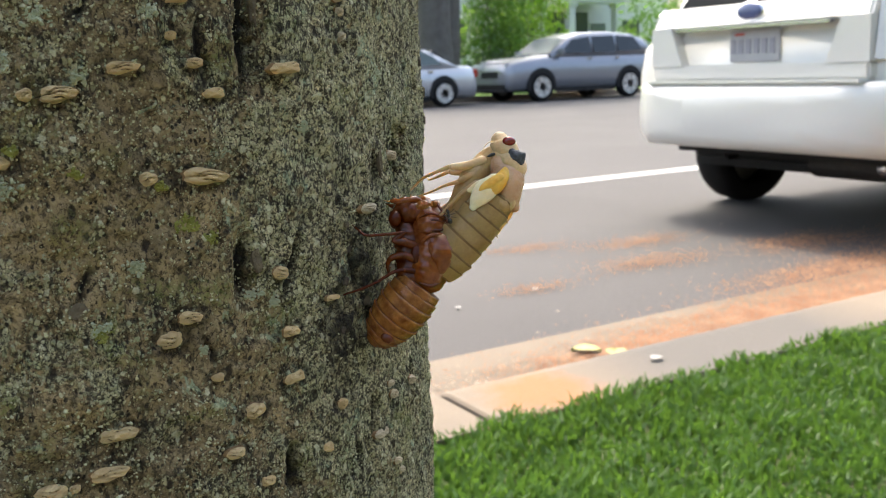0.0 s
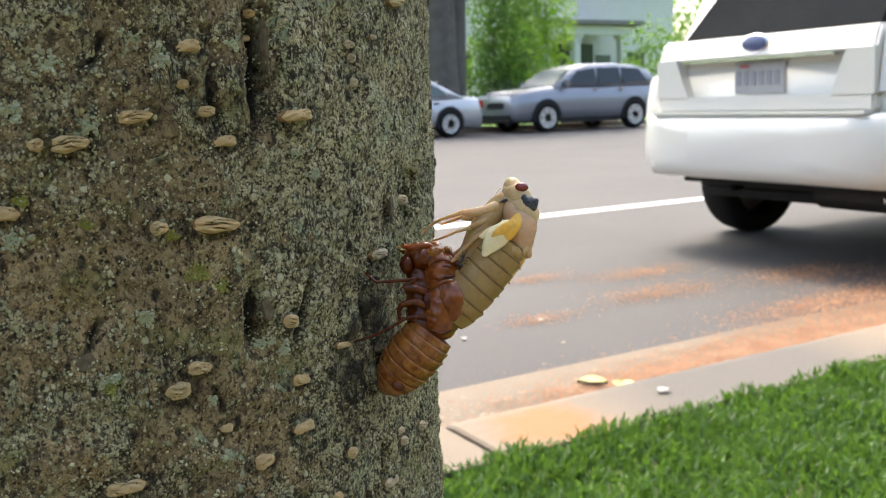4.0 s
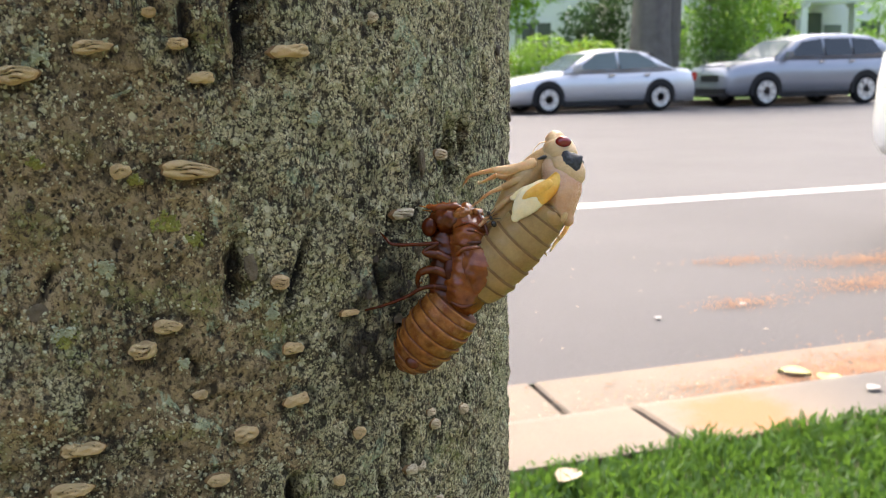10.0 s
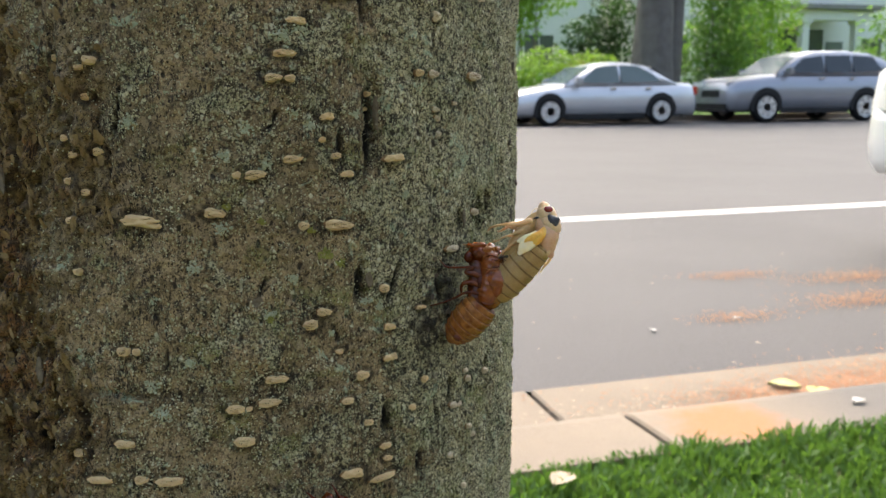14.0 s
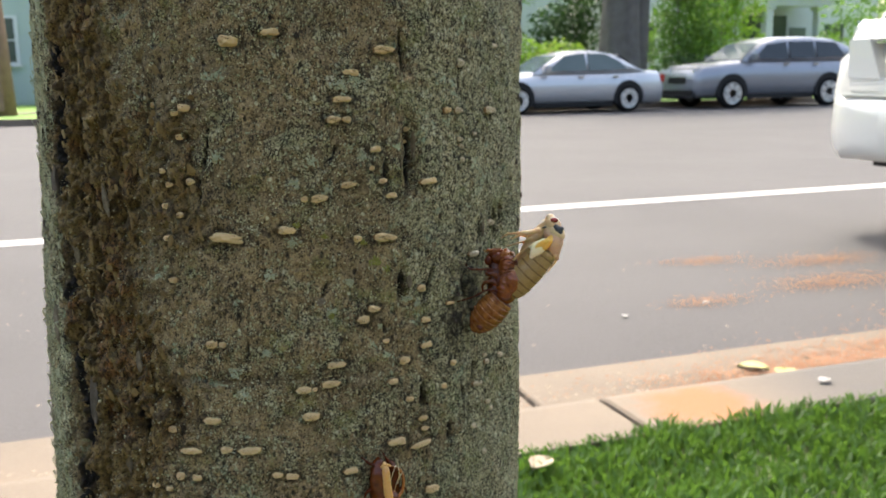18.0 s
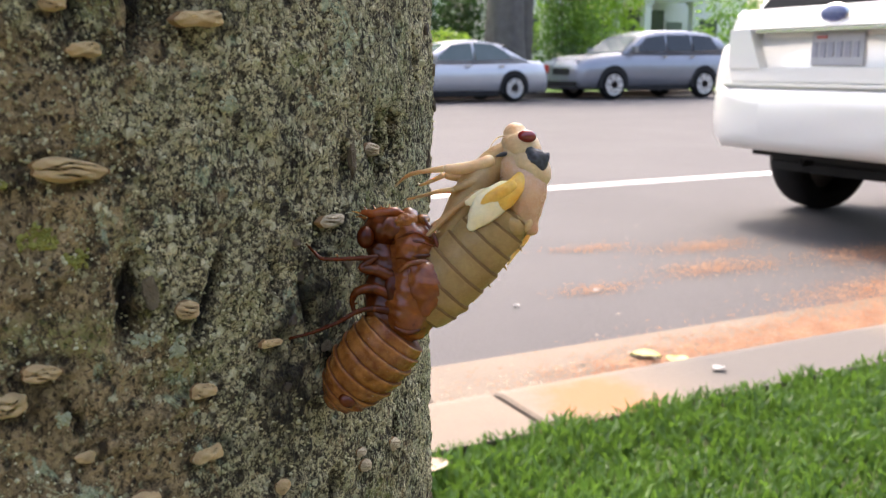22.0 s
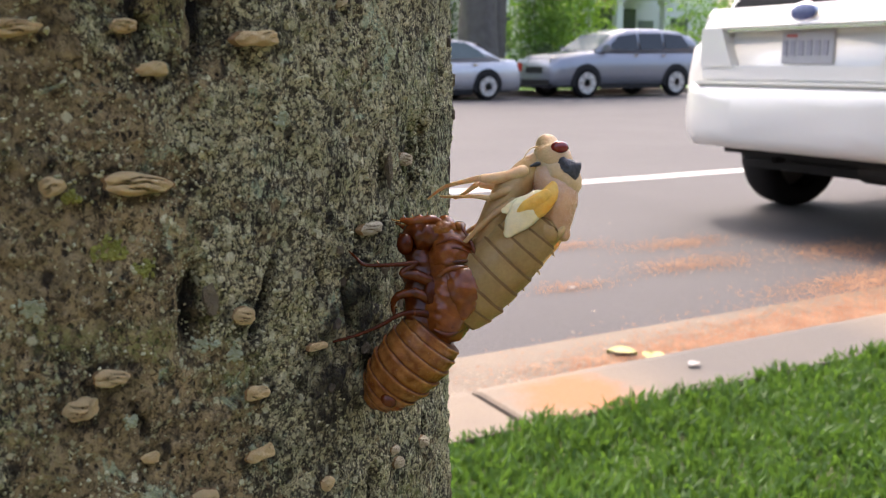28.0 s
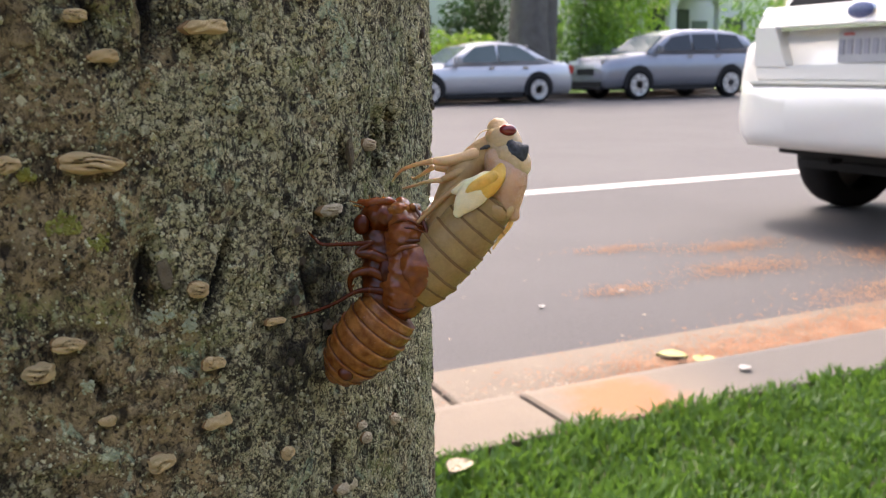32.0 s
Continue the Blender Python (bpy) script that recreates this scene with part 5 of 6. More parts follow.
def make_old_shell():
    """A second empty shell seen from its back: a tan ridge, an open hollow with threads, the ringed tail below."""
    s = empty("old_cicada_shell", Matrix.Translation((AXIS_X, AXIS_Y, 0.12)) @ on_bark(-80.2, 786.5, 0.0), label="second empty brown cicada shell with pale threads, low on the trunk", category="insect shell")
    def line(name, rows, material, label="", sides=12, flat=1.0, dent=0.0):
        pts = smooth_line(rows, 6)
        v, f = tube([Vector(p[:3]) * 1e-3 for p in pts], [max(p[3], 0.02) * 1e-3 for p in pts], sides, flat, True, (0, 0.1, 1))
        ob = tagged(mesh_ob(name, v, f, material, s), label)
        return crumple(ob, dent, 0.9e-3) if dent else ob
    line("thorax", [(-1.3, -0.5, 0.6, 1.3), (-1.5, -3.0, 1.1, 2.1), (-1.4, -6.0, 1.2, 2.4), (-1.0, -9.5, 1.2, 2.5)], SHELL_DARK, "dark brown flank", 20, 1.0, 0.3e-3)
    line("back_ridge", [(-0.3, -0.4, 1.8, 0.5), (-0.5, -1.6, 2.8, 0.85), (-0.6, -4.5, 3.4, 1.0), (-0.3, -7.5, 3.6, 1.05), (-0.1, -9.6, 3.4, 0.9)], SHELL_TAN, "tan ridge beside the split", 14, 0.8, 0.12e-3)
    line("collar", [(-1.2, -0.8, 2.2, 0.35), (-0.2, -0.5, 2.6, 0.42), (0.9, -1.0, 2.3, 0.3)], SHELL_TAN, "", 10, 0.8)
    line("hollow", [(1.7, -1.6, 0.4, 1.2), (2.1, -4.5, 0.5, 1.9), (1.9, -8.0, 0.5, 2.0)], SHELL_RED, "dark red open hollow", 18, 0.8, 0.25e-3)
    line("split_rim", [(0.9, -1.0, 2.3, 0.2), (3.0, -2.2, 2.0, 0.3), (4.3, -4.4, 2.0, 0.38), (3.9, -7.6, 2.3, 0.42), (2.2, -9.2, 2.9, 0.45), (0.2, -9.6, 3.3, 0.5)], SHELL, "amber rim of the split back", 10, 0.7, 0.1e-3)
    for k, rows in enumerate((((3.1, -0.2, 1.6), (2.9, -2.0, 2.6), (3.2, -4.4, 2.4)), ((2.2, -1.2, 2.4), (1.3, -2.6, 2.9), (0.5, -4.0, 3.2)), ((3.3, -3.6, 2.6), (2.4, -5.0, 2.8), (1.6, -7.2, 2.8)), ((4.1, -3.3, 2.3), (3.2, -3.9, 2.7), (2.6, -5.6, 2.6)))):
        line("lining_thread", [(*p, 0.09) for p in rows], CREAM, "white thread of old lining" if k == 0 else "", 6)
    for k in range(7):
        y, r = -9.8 - 1.75 * k, 3.0 - 0.06 * k * k
        line("abdomen_ring", [(0.5, y + 0.3, 1.6, r * 0.94), (0.5, y - 0.6, 1.6, r), (0.5, y - 1.6, 1.6, r * 0.98)], SHELL if k % 2 else SHELL_DARK, "", 22, 0.85, 0.08e-3)
    for side, rows in ((-1, [(-2.0, -1.0, 1.2, 0.45), (-4.0, 0.4, 0.9, 0.3), (-5.4, 1.8, 0.3, 0.12)]), (1, [(1.0, -0.6, 1.6, 0.35), (0.2, 1.2, 1.0, 0.2), (-0.4, 2.4, 0.3, 0.1)]), (-1, [(-2.4, -6.0, 1.4, 0.5), (-4.6, -6.4, 1.4, 0.35), (-5.2, -9.0, 0.4, 0.14)]), (1, [(3.6, -7.5, 1.2, 0.4), (5.2, -8.0, 1.0, 0.25), (6.0, -10.0, 0.2, 0.1)])):
        line("leg", rows, SHELL_RED, "", 8)
    return s


make_old_shell()


def make_ant():
    a = empty("ant", label="tiny black ant crawling over the cicada", category="insect")
    def blob(name, x, r, ry):
        bm = bmesh.new()
        bmesh.ops.create_icosphere(bm, subdivisions=2, radius=1)
        for v in bm.verts:
            v.co = Vector((x + v.co.x * r, v.co.y * ry, 0.35 + v.co.z * ry)) * 1e-3
        part(name, bm, ANT, a, smooth=True)
    blob("gaster", -0.75, 0.42, 0.32)
    blob("middle", 0.0, 0.34, 0.18)
    blob("head", 0.6, 0.26, 0.24)
    for x in (-0.2, 0.05, 0.3):
        for s in (1, -1):
            v, f = tube([Vector((x, 0.1 * s, 0.35)) * 1e-3, Vector((x * 1.6, 0.5 * s, 0.6)) * 1e-3, Vector((x * 2.6, 0.95 * s, 0.0)) * 1e-3], [5e-5, 4e-5, 3e-5], 6)
            mesh_ob("leg", v, f, ANT, a)
    for s in (1, -1):
        v, f = tube([Vector((0.8, 0.08 * s, 0.4)) * 1e-3, Vector((1.1, 0.3 * s, 0.55)) * 1e-3, Vector((1.4, 0.3 * s, 0.4)) * 1e-3], [4e-5, 3e-5, 3e-5], 6)
        mesh_ob("antenna", v, f, ANT, a)
    return a


ant = make_ant()


# ---- vehicles ----
def loft(name, stations, material, parent, label="", smooth=True):
    """A closed skin over stations (x, half outline of (y, z) from bottom to top), mirrored in y."""
    rings = []
    for x, prof in stations:
        rings.append([Vector((x, y, z)) for y, z in prof] + [Vector((x, -y, z)) for y, z in reversed(prof)])
    v, f = rings_to_mesh(rings)
    bm = bmesh.new()
    vs = [bm.verts.new(p) for p in v]
    for q in f:
        try:
            bm.faces.new([vs[i] for i in q])
        except ValueError:
            pass
    return part(name, bm, material, parent, label, smooth=smooth)


def wheel(parent, x, y, r, width, rim_material):
    """Tyre, alloy rim with spokes and a hub, its axle along y."""
    w = new("wheel")
    w.parent = parent
    w.location = (x, y, r)
    prof = [(0.70, -0.5), (0.88, -0.5), (0.97, -0.38), (1.0, -0.15), (1.0, 0.15), (0.97, 0.38), (0.88, 0.5), (0.70, 0.5)]
    rings = []
    for k in range(29):
        a = 2 * math.pi * k / 28
        rings.append([Vector((math.cos(a) * p * r, q * width, math.sin(a) * p * r)) for p, q in prof])
    v, f = rings_to_mesh(rings, closed=True, cap=False)
    mesh_ob("tyre", v, f, RUBBER, w)
    s = 1 if y > 0 else -1
    bm = bmesh.new()
    rr = r * 0.72
    ring_o, ring_i = [], []
    for k in range(28):
        a = 2 * math.pi * k / 28
        ring_o.append(bm.verts.new((math.cos(a) * rr, s * 0.50 * width, math.sin(a) * rr)))
        ring_i.append(bm.verts.new((math.cos(a) * rr * 0.80, s * 0.47 * width, math.sin(a) * rr * 0.86)))
    for k in range(28):
        bm.faces.new((ring_o[k], ring_o[(k + 1) % 28], ring_i[(k + 1) % 28], ring_i[k]))
    for k in range(7):
        a = 2 * math.pi * k / 7
        b = box_bm(rr * 0.02, s * 0.47 * width - 0.012, -0.062, rr * 0.9, s * 0.47 * width + 0.008, 0.062)
        for v in b.verts:
            v.co = Matrix.Rotation(a, 3, "Y") @ v.co
        tmp = bpy.data.meshes.new("spoke")
        b.to_mesh(tmp)
        b.free()
        bm.from_mesh(tmp)
        bpy.data.meshes.remove(tmp)
    part("rim", bm, rim_material, w)
    bm = bmesh.new()
    bmesh.ops.create_cone(bm, cap_ends=True, segments=16, radius1=rr * 0.95, radius2=rr * 0.95, depth=0.02)
    for v in bm.verts:
        v.co = Vector((v.co.x, s * 0.2 * width + v.co.z, v.co.y))
    part("brake_disc", bm, HUBGREY, w)
    return w


def side_panel(name, pts, y, inset_top, material, parent, label="", thick=0.012):
    """A flat pane or panel on a car's flank from (x, z) corners; it leans in by inset_top towards its top."""
    zs = [p[1] for p in pts]
    z0, z1 = min(zs), max(zs)
    for s in (1, -1):
        bm = bmesh.new()
        outer = [bm.verts.new((x, s * (y - inset_top * (z - z0) / (z1 - z0) + thick), z)) for x, z in pts]
        inner = [bm.verts.new((x, s * (y - inset_top * (z - z0) / (z1 - z0) - 0.03), z)) for x, z in pts]
        bm.faces.new(outer)
        bm.faces.new(inner[::-1])
        for k in range(len(pts)):
            j = (k + 1) % len(pts)
            bm.faces.new((outer[k], outer[j], inner[j], inner[k]))
        part(name, bm, material, parent, label)


def car_sections(prof, half, sill, belt_in=0.03):
    """Half outlines of a body side at each (x, top z, width factor)."""
    out = []
    for x, top, wf in prof:
        w = half * wf
        h = top - sill
        out.append((x, [(w * 0.80, sill), (w * 0.95, sill + 0.06), (w, sill + 0.35 * h), (w * 0.995, sill + 0.62 * h), (w * 0.95, sill + 0.90 * h), (w * 0.80, top), (w * 0.4, top + 0.015)]))
    return out


def far_car(name, x, y, paint, kind, label):
    """A parked car seen from its flank; it faces -x. Built about its middle on the ground."""
    c = empty(name, Matrix.Translation((x, y, 0)), label=label, category="car", group="cars parked across the street")
    if kind == "sedan":
        L, half, sill, r = 4.82, 0.91, 0.20, 0.325
        body = [(-2.41, 0.55, 0.70), (-2.36, 0.66, 0.84), (-2.1, 0.75, 0.96), (-1.5, 0.87, 1.0), (-0.95, 0.93, 1.0), (0.0, 0.93, 1.0), (1.2, 0.95, 1.0), (1.8, 0.98, 0.99), (2.25, 0.96, 0.92), (2.38, 0.85, 0.85), (2.41, 0.60, 0.78)]
        top = [(-1.05, 0.90, 0.02), (-0.35, 1.33, 0.16), (0.1, 1.42, 0.19), (0.6, 1.43, 0.19), (1.1, 1.36, 0.17), (1.85, 0.95, 0.03)]
        glass = [[(-0.72, 0.97), (-0.22, 1.32), (0.30, 1.37), (0.30, 0.97)], [(0.37, 0.97), (0.37, 1.37), (0.85, 1.35), (1.18, 1.18), (1.38, 1.0)]]
        axles = (-1.44, 1.38)
    else:
        L, half, sill, r = 4.80, 0.95, 0.28, 0.375
        body = [(-2.42, 0.72, 0.74), (-2.38, 0.92, 0.86), (-2.2, 1.05, 0.96), (-1.6, 1.13, 1.0), (-1.0, 1.18, 1.0), (0.0, 1.17, 1.0), (1.2, 1.18, 1.0), (2.0, 1.20, 0.99), (2.3, 1.16, 0.94), (2.4, 0.9, 0.88), (2.42, 0.6, 0.82)]
        top = [(-1.15, 1.14, 0.02), (-0.5, 1.60, 0.13), (0.0, 1.72, 0.16), (0.9, 1.74, 0.16), (1.7, 1.69, 0.16), (2.15, 1.55, 0.14), (2.34, 1.2, 0.05)]
        glass = [[(-0.80, 1.20), (-0.36, 1.55), (0.22, 1.62), (0.22, 1.21)], [(0.29, 1.21), (0.29, 1.62), (1.05, 1.63), (1.05, 1.22)], [(1.12, 1.22), (1.12, 1.63), (1.75, 1.60), (1.98, 1.26)]]
        axles = (-1.45, 1.47)
    loft("body", car_sections(body, half, sill), paint, c, "painted lower body")
    base = 0.92 if kind == "sedan" else 1.15
    loft("cabin", [(px, [(half * 0.93, base - 0.03), (half * (0.93 - t * 0.6), base + 0.6 * max(pz - base, 0.0)), (half * (0.93 - t), pz - 0.03), (half * (0.75 - t), pz + 0.01), (half * 0.3, pz + 0.025)]) for px, pz, t in top], paint, c, "roof and pillars")
    for g in glass:
        side_panel("side_window", g, half * 0.93 + 0.004, 0.14 if kind == "suv" else 0.16, DARKGLASS if kind == "suv" else GREYGLASS, c)
    # windscreens
    for name2, (xa, za), (xb, zb), g in (("windscreen", top[0][:2], top[1][:2], PALEGLASS), ("rear_window", top[-2][:2], top[-1][:2], DARKGLASS)):
        bm = bmesh.new()
        d = Vector((xb - xa, 0, zb - za)).normalized()
        nrm = Vector((-d.z, 0, d.x)) * 0.022
        q = [Vector((xa, 0, za)) + d * 0.08, Vector((xb, 0, zb)) - d * 0.02]
        vs = [bm.verts.new(q[0] + nrm + Vector((0, s * half * 0.80, 0))) for s in (-1, 1)] + [bm.verts.new(q[1] + nrm + Vector((0, s * half * 0.66, 0))) for s in (1, -1)]
        us = [bm.verts.new(v.co - nrm * 2) for v in vs]
        bm.faces.new(vs)
        bm.faces.new(us[::-1])
        for k in range(4):
            bm.faces.new((vs[k], vs[(k + 1) % 4], us[(k + 1) % 4], us[k]))
        part(name2, bm, g, c)
    for ax in axles:
        for s in (1, -1):
            # wheel arch liner
            bm = bmesh.new()
            bmesh.ops.create_cone(bm, cap_ends=True, segments=28, radius1=r * 1.2, radius2=r * 1.2, depth=0.25)
            for v in bm.verts:
                v.co = Vector((ax + v.co.x, s * (half - 0.119) + v.co.z, max(r + 0.03 + v.co.y, sill)))
            part("wheel_arch", bm, BLACKPL, c)
            wheel(c, ax, s * (half - 0.085), r, 0.22, ALLOY)
    for s in (1, -1):
        z = body[2][1] - 0.12
        part("headlamp", box_bm(-2.41, s * half * 0.55 - 0.16, z - 0.09, -2.18, s * half * 0.55 + 0.25 * s + 0.10, z + 0.05, 0.03), CLEARLENS, c)
        part("tail_lamp", box_bm(2.22, s * half * 0.72 - 0.14, body[-3][1] - 0.30, 2.425, s * half * 0.72 + 0.14, body[-3][1] - 0.08, 0.03), REDLENS, c)
        part("door_mirror", box_bm(top[0][0] + 0.22, s * (half + 0.02) - 0.09, base + 0.03, top[0][0] + 0.38, s * (half + 0.02) + 0.09, base + 0.17, 0.03), paint, c)
        for dx in (0.05, 0.95):
            part("door_handle", box_bm(dx, s * (half * 0.985) - 0.02, base - 0.10, dx + 0.16, s * (half * 0.985) + 0.02, base - 0.07, 0.008), CHROME, c)
        part("sill_trim", box_bm(axles[0] + r * 1.2, s * half * 0.93 - 0.03, sill - 0.06, axles[1] - r * 1.2, s * half * 0.93 + 0.03, sill + 0.09, 0.02), BLACKPL, c)
    part("front_bumper", box_bm(-2.46, -half * 0.8, sill - 0.02, -2.2, half * 0.8, sill + 0.24, 0.06), BLACKPL if kind == "suv" else paint, c)
    part("grille", box_bm(-2.435, -half * 0.42, sill + 0.32, -2.30, half * 0.42, sill + 0.50, 0.02), BLACKPL, c)
    part("floor_pan", box_bm(-2.1, -half * 0.8, sill - 0.02, 2.1, half * 0.8, sill + 0.05, 0.01), STEEL, c)
    return c


far_car("silver_sedan", 9.90, 20.22, CARSILVER, "sedan", "silver saloon car parked along the far kerb")
far_car("grey_suv", 15.62, 20.26, CARGREY, "suv", "blue-grey sport utility car parked along the far kerb")


PINKLENS = mat("faded_lamp_lens", (0.60, 0.50, 0.48), (0.64, 0.55, 0.52), 4, 90, 0.15, 0.0, coat=0.5)


def white_suv(x, y):
    """The parked white car whose rear shows; it faces +x. Its origin lies on the ground under the rear bumper."""
    c = empty("white_suv", Matrix.Translation((x, y, 0)), label="pearl white sport utility car parked by the kerb, seen from behind", category="car")
    half = 0.91
    # lower body from bumper skin to bonnet
    def sec(px, w, z0, z1, shoulder):
        return (px, [(w * 0.86, z0), (w * 0.97, z0 + 0.05), (w, z0 + 0.30 * (z1 - z0)), (w * 0.995, z0 + 0.62 * (z1 - z0)), (w * shoulder, z1 - 0.05), (w * shoulder - 0.10, z1)])
    loft("body", [sec(0.10, half * 0.90, 0.44, 0.98, 0.95), sec(0.22, half * 0.97, 0.40, 1.04, 0.95), sec(0.5, half, 0.36, 1.06, 0.95), sec(1.6, half, 0.30, 1.06, 0.95), sec(2.8, half, 0.30, 1.04, 0.95), sec(3.6, half * 0.99, 0.32, 0.98, 0.94),
                  sec(4.3, half * 0.95, 0.34, 0.90, 0.92), sec(4.52, half * 0.82, 0.40, 0.75, 0.92)], CARWHITE, c, "pearl white body shell")
    cab = [(0.30, 1.02, 0.10), (0.42, 1.40, 0.17), (0.62, 1.62, 0.21), (1.1, 1.69, 0.22), (2.0, 1.70, 0.22), (2.6, 1.60, 0.20), (3.35, 1.04, 0.08)]
    loft("cabin", [(px, [(half * 0.94, 1.0), (half * (0.95 - t * 0.5), 1.0 + 0.55 * (pz - 1.0)), (half * (0.95 - t), pz - 0.04), (half * (0.78 - t), pz), (half * 0.3, pz + 0.02)]) for px, pz, t in cab], CARWHITE, c, "roof and pillars")
    for g in ([(0.62, 1.12), (0.78, 1.50), (1.12, 1.56), (1.12, 1.10)], [(1.19, 1.10), (1.19, 1.56), (2.0, 1.58), (2.0, 1.08)], [(2.07, 1.08), (2.07, 1.57), (2.45, 1.48), (2.95, 1.10)]):
        side_panel("side_window", g, half * 0.94 + 0.004, 0.16, DARKGLASS, c)
    # bumper: a full rounded skin with a lower valance
    def bump(px, w, z0, z1):
        return (px, [(w * 0.90, z0), (w * 0.98, z0 + 0.06), (w, z0 + 0.5 * (z1 - z0)), (w * 0.985, z1 - 0.05), (w * 0.95, z1)])
    loft("rear_bumper", [bump(-0.035, half * 0.40, 0.483, 0.69), bump(-0.02, half * 0.60, 0.453, 0.715), bump(0.01, half * 0.74, 0.433, 0.735), bump(0.055, half * 0.85, 0.418, 0.745), bump(0.11, half * 0.925, 0.408, 0.75), bump(0.19, half * 0.98, 0.398, 0.75), bump(0.30, half * 1.012, 0.393, 0.75), bump(0.52, half * 1.012, 0.438, 0.745)], CARWHITE, c, "deep white rear bumper")
    part("bumper_step", box_bm(-0.012, -half * 0.72, 0.738, 0.14, half * 0.72, 0.758, 0.008), CARWHITE, c)
    part("valance", box_bm(0.20, -half * 0.74, 0.37, 0.42, half * 0.74, 0.44, 0.03), BLACKPL, c, "black lower valance")
    # tailgate with a recess for the plate
    def gate(z0, z1, x0, x1, w0, w1, name, m, t=0.05, label=""):
        bm = bmesh.new()
        vs = [bm.verts.new(p) for p in ((x0, -w0, z0), (x0, w0, z0), (x1, w1, z1), (x1, -w1, z1))]
        us = [bm.verts.new(v.co + Vector((t, 0, 0))) for v in vs]
        bm.faces.new(vs)
        bm.faces.new(us[::-1])
        for k in range(4):
            bm.faces.new((vs[k], us[k], us[(k + 1) % 4], vs[(k + 1) % 4]))
        bmesh.ops.bevel(bm, geom=list(bm.edges), offset=0.012, segments=2, affect="EDGES")
        return part(name, bm, m, c, label)
    gate(0.755, 0.835, 0.045, 0.040, 0.66, 0.66, "tailgate_lower", CARWHITE, 0.09)
    gate(1.02, 1.13, 0.035, 0.10, 0.66, 0.64, "tailgate_upper", CARWHITE, 0.10)
    gate(0.825, 1.03, 0.10, 0.105, 0.50, 0.50, "plate_recess", CARWHITE, 0.05, "recess of the tailgate round the plate")
    for s in (1, -1):
        bm = bmesh.new()
        q = [(0.042, 0.66, 0.83), (0.042, 0.44, 0.83), (0.036, 0.52, 1.03), (0.036, 0.66, 1.03)]
        vs = [bm.verts.new((a, s * b2, z)) for a, b2, z in q]
        us = [bm.verts.new((a + 0.10, s * b2, z)) for a, b2, z in q]
        bm.faces.new(vs)
        bm.faces.new(us[::-1])
        for k in range(4):
            bm.faces.new((vs[k], us[k], us[(k + 1) % 4], vs[(k + 1) % 4]))
        part("tailgate_cheek", bm, CARWHITE, c)
        # tail lamp cluster wraps the corner
        bm = bmesh.new()
        q = [(0.06, 0.67, 0.84), (0.14, 0.82, 0.84), (0.36, 0.90, 0.94), (0.40, 0.86, 1.12), (0.22, 0.77, 1.14), (0.09, 0.67, 1.10)]
        vs = [bm.verts.new((a, s * b2, z)) for a, b2, z in q]
        us = [bm.verts.new((a + 0.09, s * (b2 - 0.08), z)) for a, b2, z in q]
        bm.faces.new(vs)
        bm.faces.new(us[::-1])
        for k in range(6):
            bm.faces.new((vs[k], us[k], us[(k + 1) % 6], vs[(k + 1) % 6]))
        lamp = part("tail_lamp", bm, CLEARLENS, c, "clear and pale tail lamp")
        part("brake_lens", box_bm(0.20, s * 0.76 - 0.05, 1.04, 0.30, s * 0.76 + 0.04, 1.10, 0.01), PINKLENS, lamp)
        part("reflector", box_bm(0.03, s * 0.66 - 0.06, 0.545, 0.10, s * 0.66 + 0.03, 0.575, 0.008), CLEARLENS, c)
    part("chrome_strip", box_bm(0.022, -0.47, 1.005, 0.06, 0.47, 1.022, 0.006), CHROME, c)
    gate(1.13, 1.60, 0.17, 0.55, 0.60, 0.50, "rear_window", REARGLASS, 0.04, "dark rear window")
    part("spoiler", box_bm(0.42, -0.56, 1.62, 0.75, 0.56, 1.67, 0.02), CARWHITE, c)
    bm = bmesh.new()
    bmesh.ops.create_icosphere(bm, subdivisions=3, radius=1)
    for v in bm.verts:
        v.co = Vector((0.045 + v.co.x * 0.012, v.co.y * 0.075, 1.085 + v.co.z * 0.040))
    part("badge", bm, BADGE, c, "plain blue oval badge", smooth=True)
    bm = bmesh.new()
    bmesh.ops.create_icosphere(bm, subdivisions=3, radius=1)
    for v in bm.verts:
        v.co = Vector((0.052 + v.co.x * 0.012, v.co.y * 0.085, 1.085 + v.co.z * 0.048))
    part("badge_rim", bm, CHROME, c, smooth=True)
    plate = part("number_plate", box_bm(0.085, -0.155, 0.845, 0.10, 0.155, 1.0, 0.004), PLATE, c, "grey number plate with plain bars")
    for k in range(6):
        yy = -0.125 + 0.048 * k
        part("plate_bar", box_bm(0.081, yy, 0.885, 0.086, yy + 0.03, 0.955), INKBAR, plate)
    part("plate_bar", box_bm(0.081, 0.06, 0.972, 0.086, 0.12, 0.985), REDBAR, plate)
    for ax in (0.95, 3.60):
        for s in (1, -1):
            bm = bmesh.new()
            bmesh.ops.create_cone(bm, cap_ends=True, segments=28, radius1=0.40, radius2=0.40, depth=0.26)
            for v in bm.verts:
                v.co = Vector((ax + v.co.x, s * (half - 0.128) + v.co.z, max(0.37 + v.co.y, 0.42)))
            part("wheel_arch", bm, BLACKPL, c)
            wheel(c, ax, s * (half - 0.10), 0.345, 0.225, ALLOY)
    part("floor_pan", box_bm(0.45, -0.74, 0.27, 4.2, 0.74, 0.34, 0.02), BLACKPL, c)
    part("rear_axle", box_bm(0.90, -0.70, 0.26, 1.0, 0.70, 0.36, 0.03), STEEL, c)
    bm = bmesh.new()
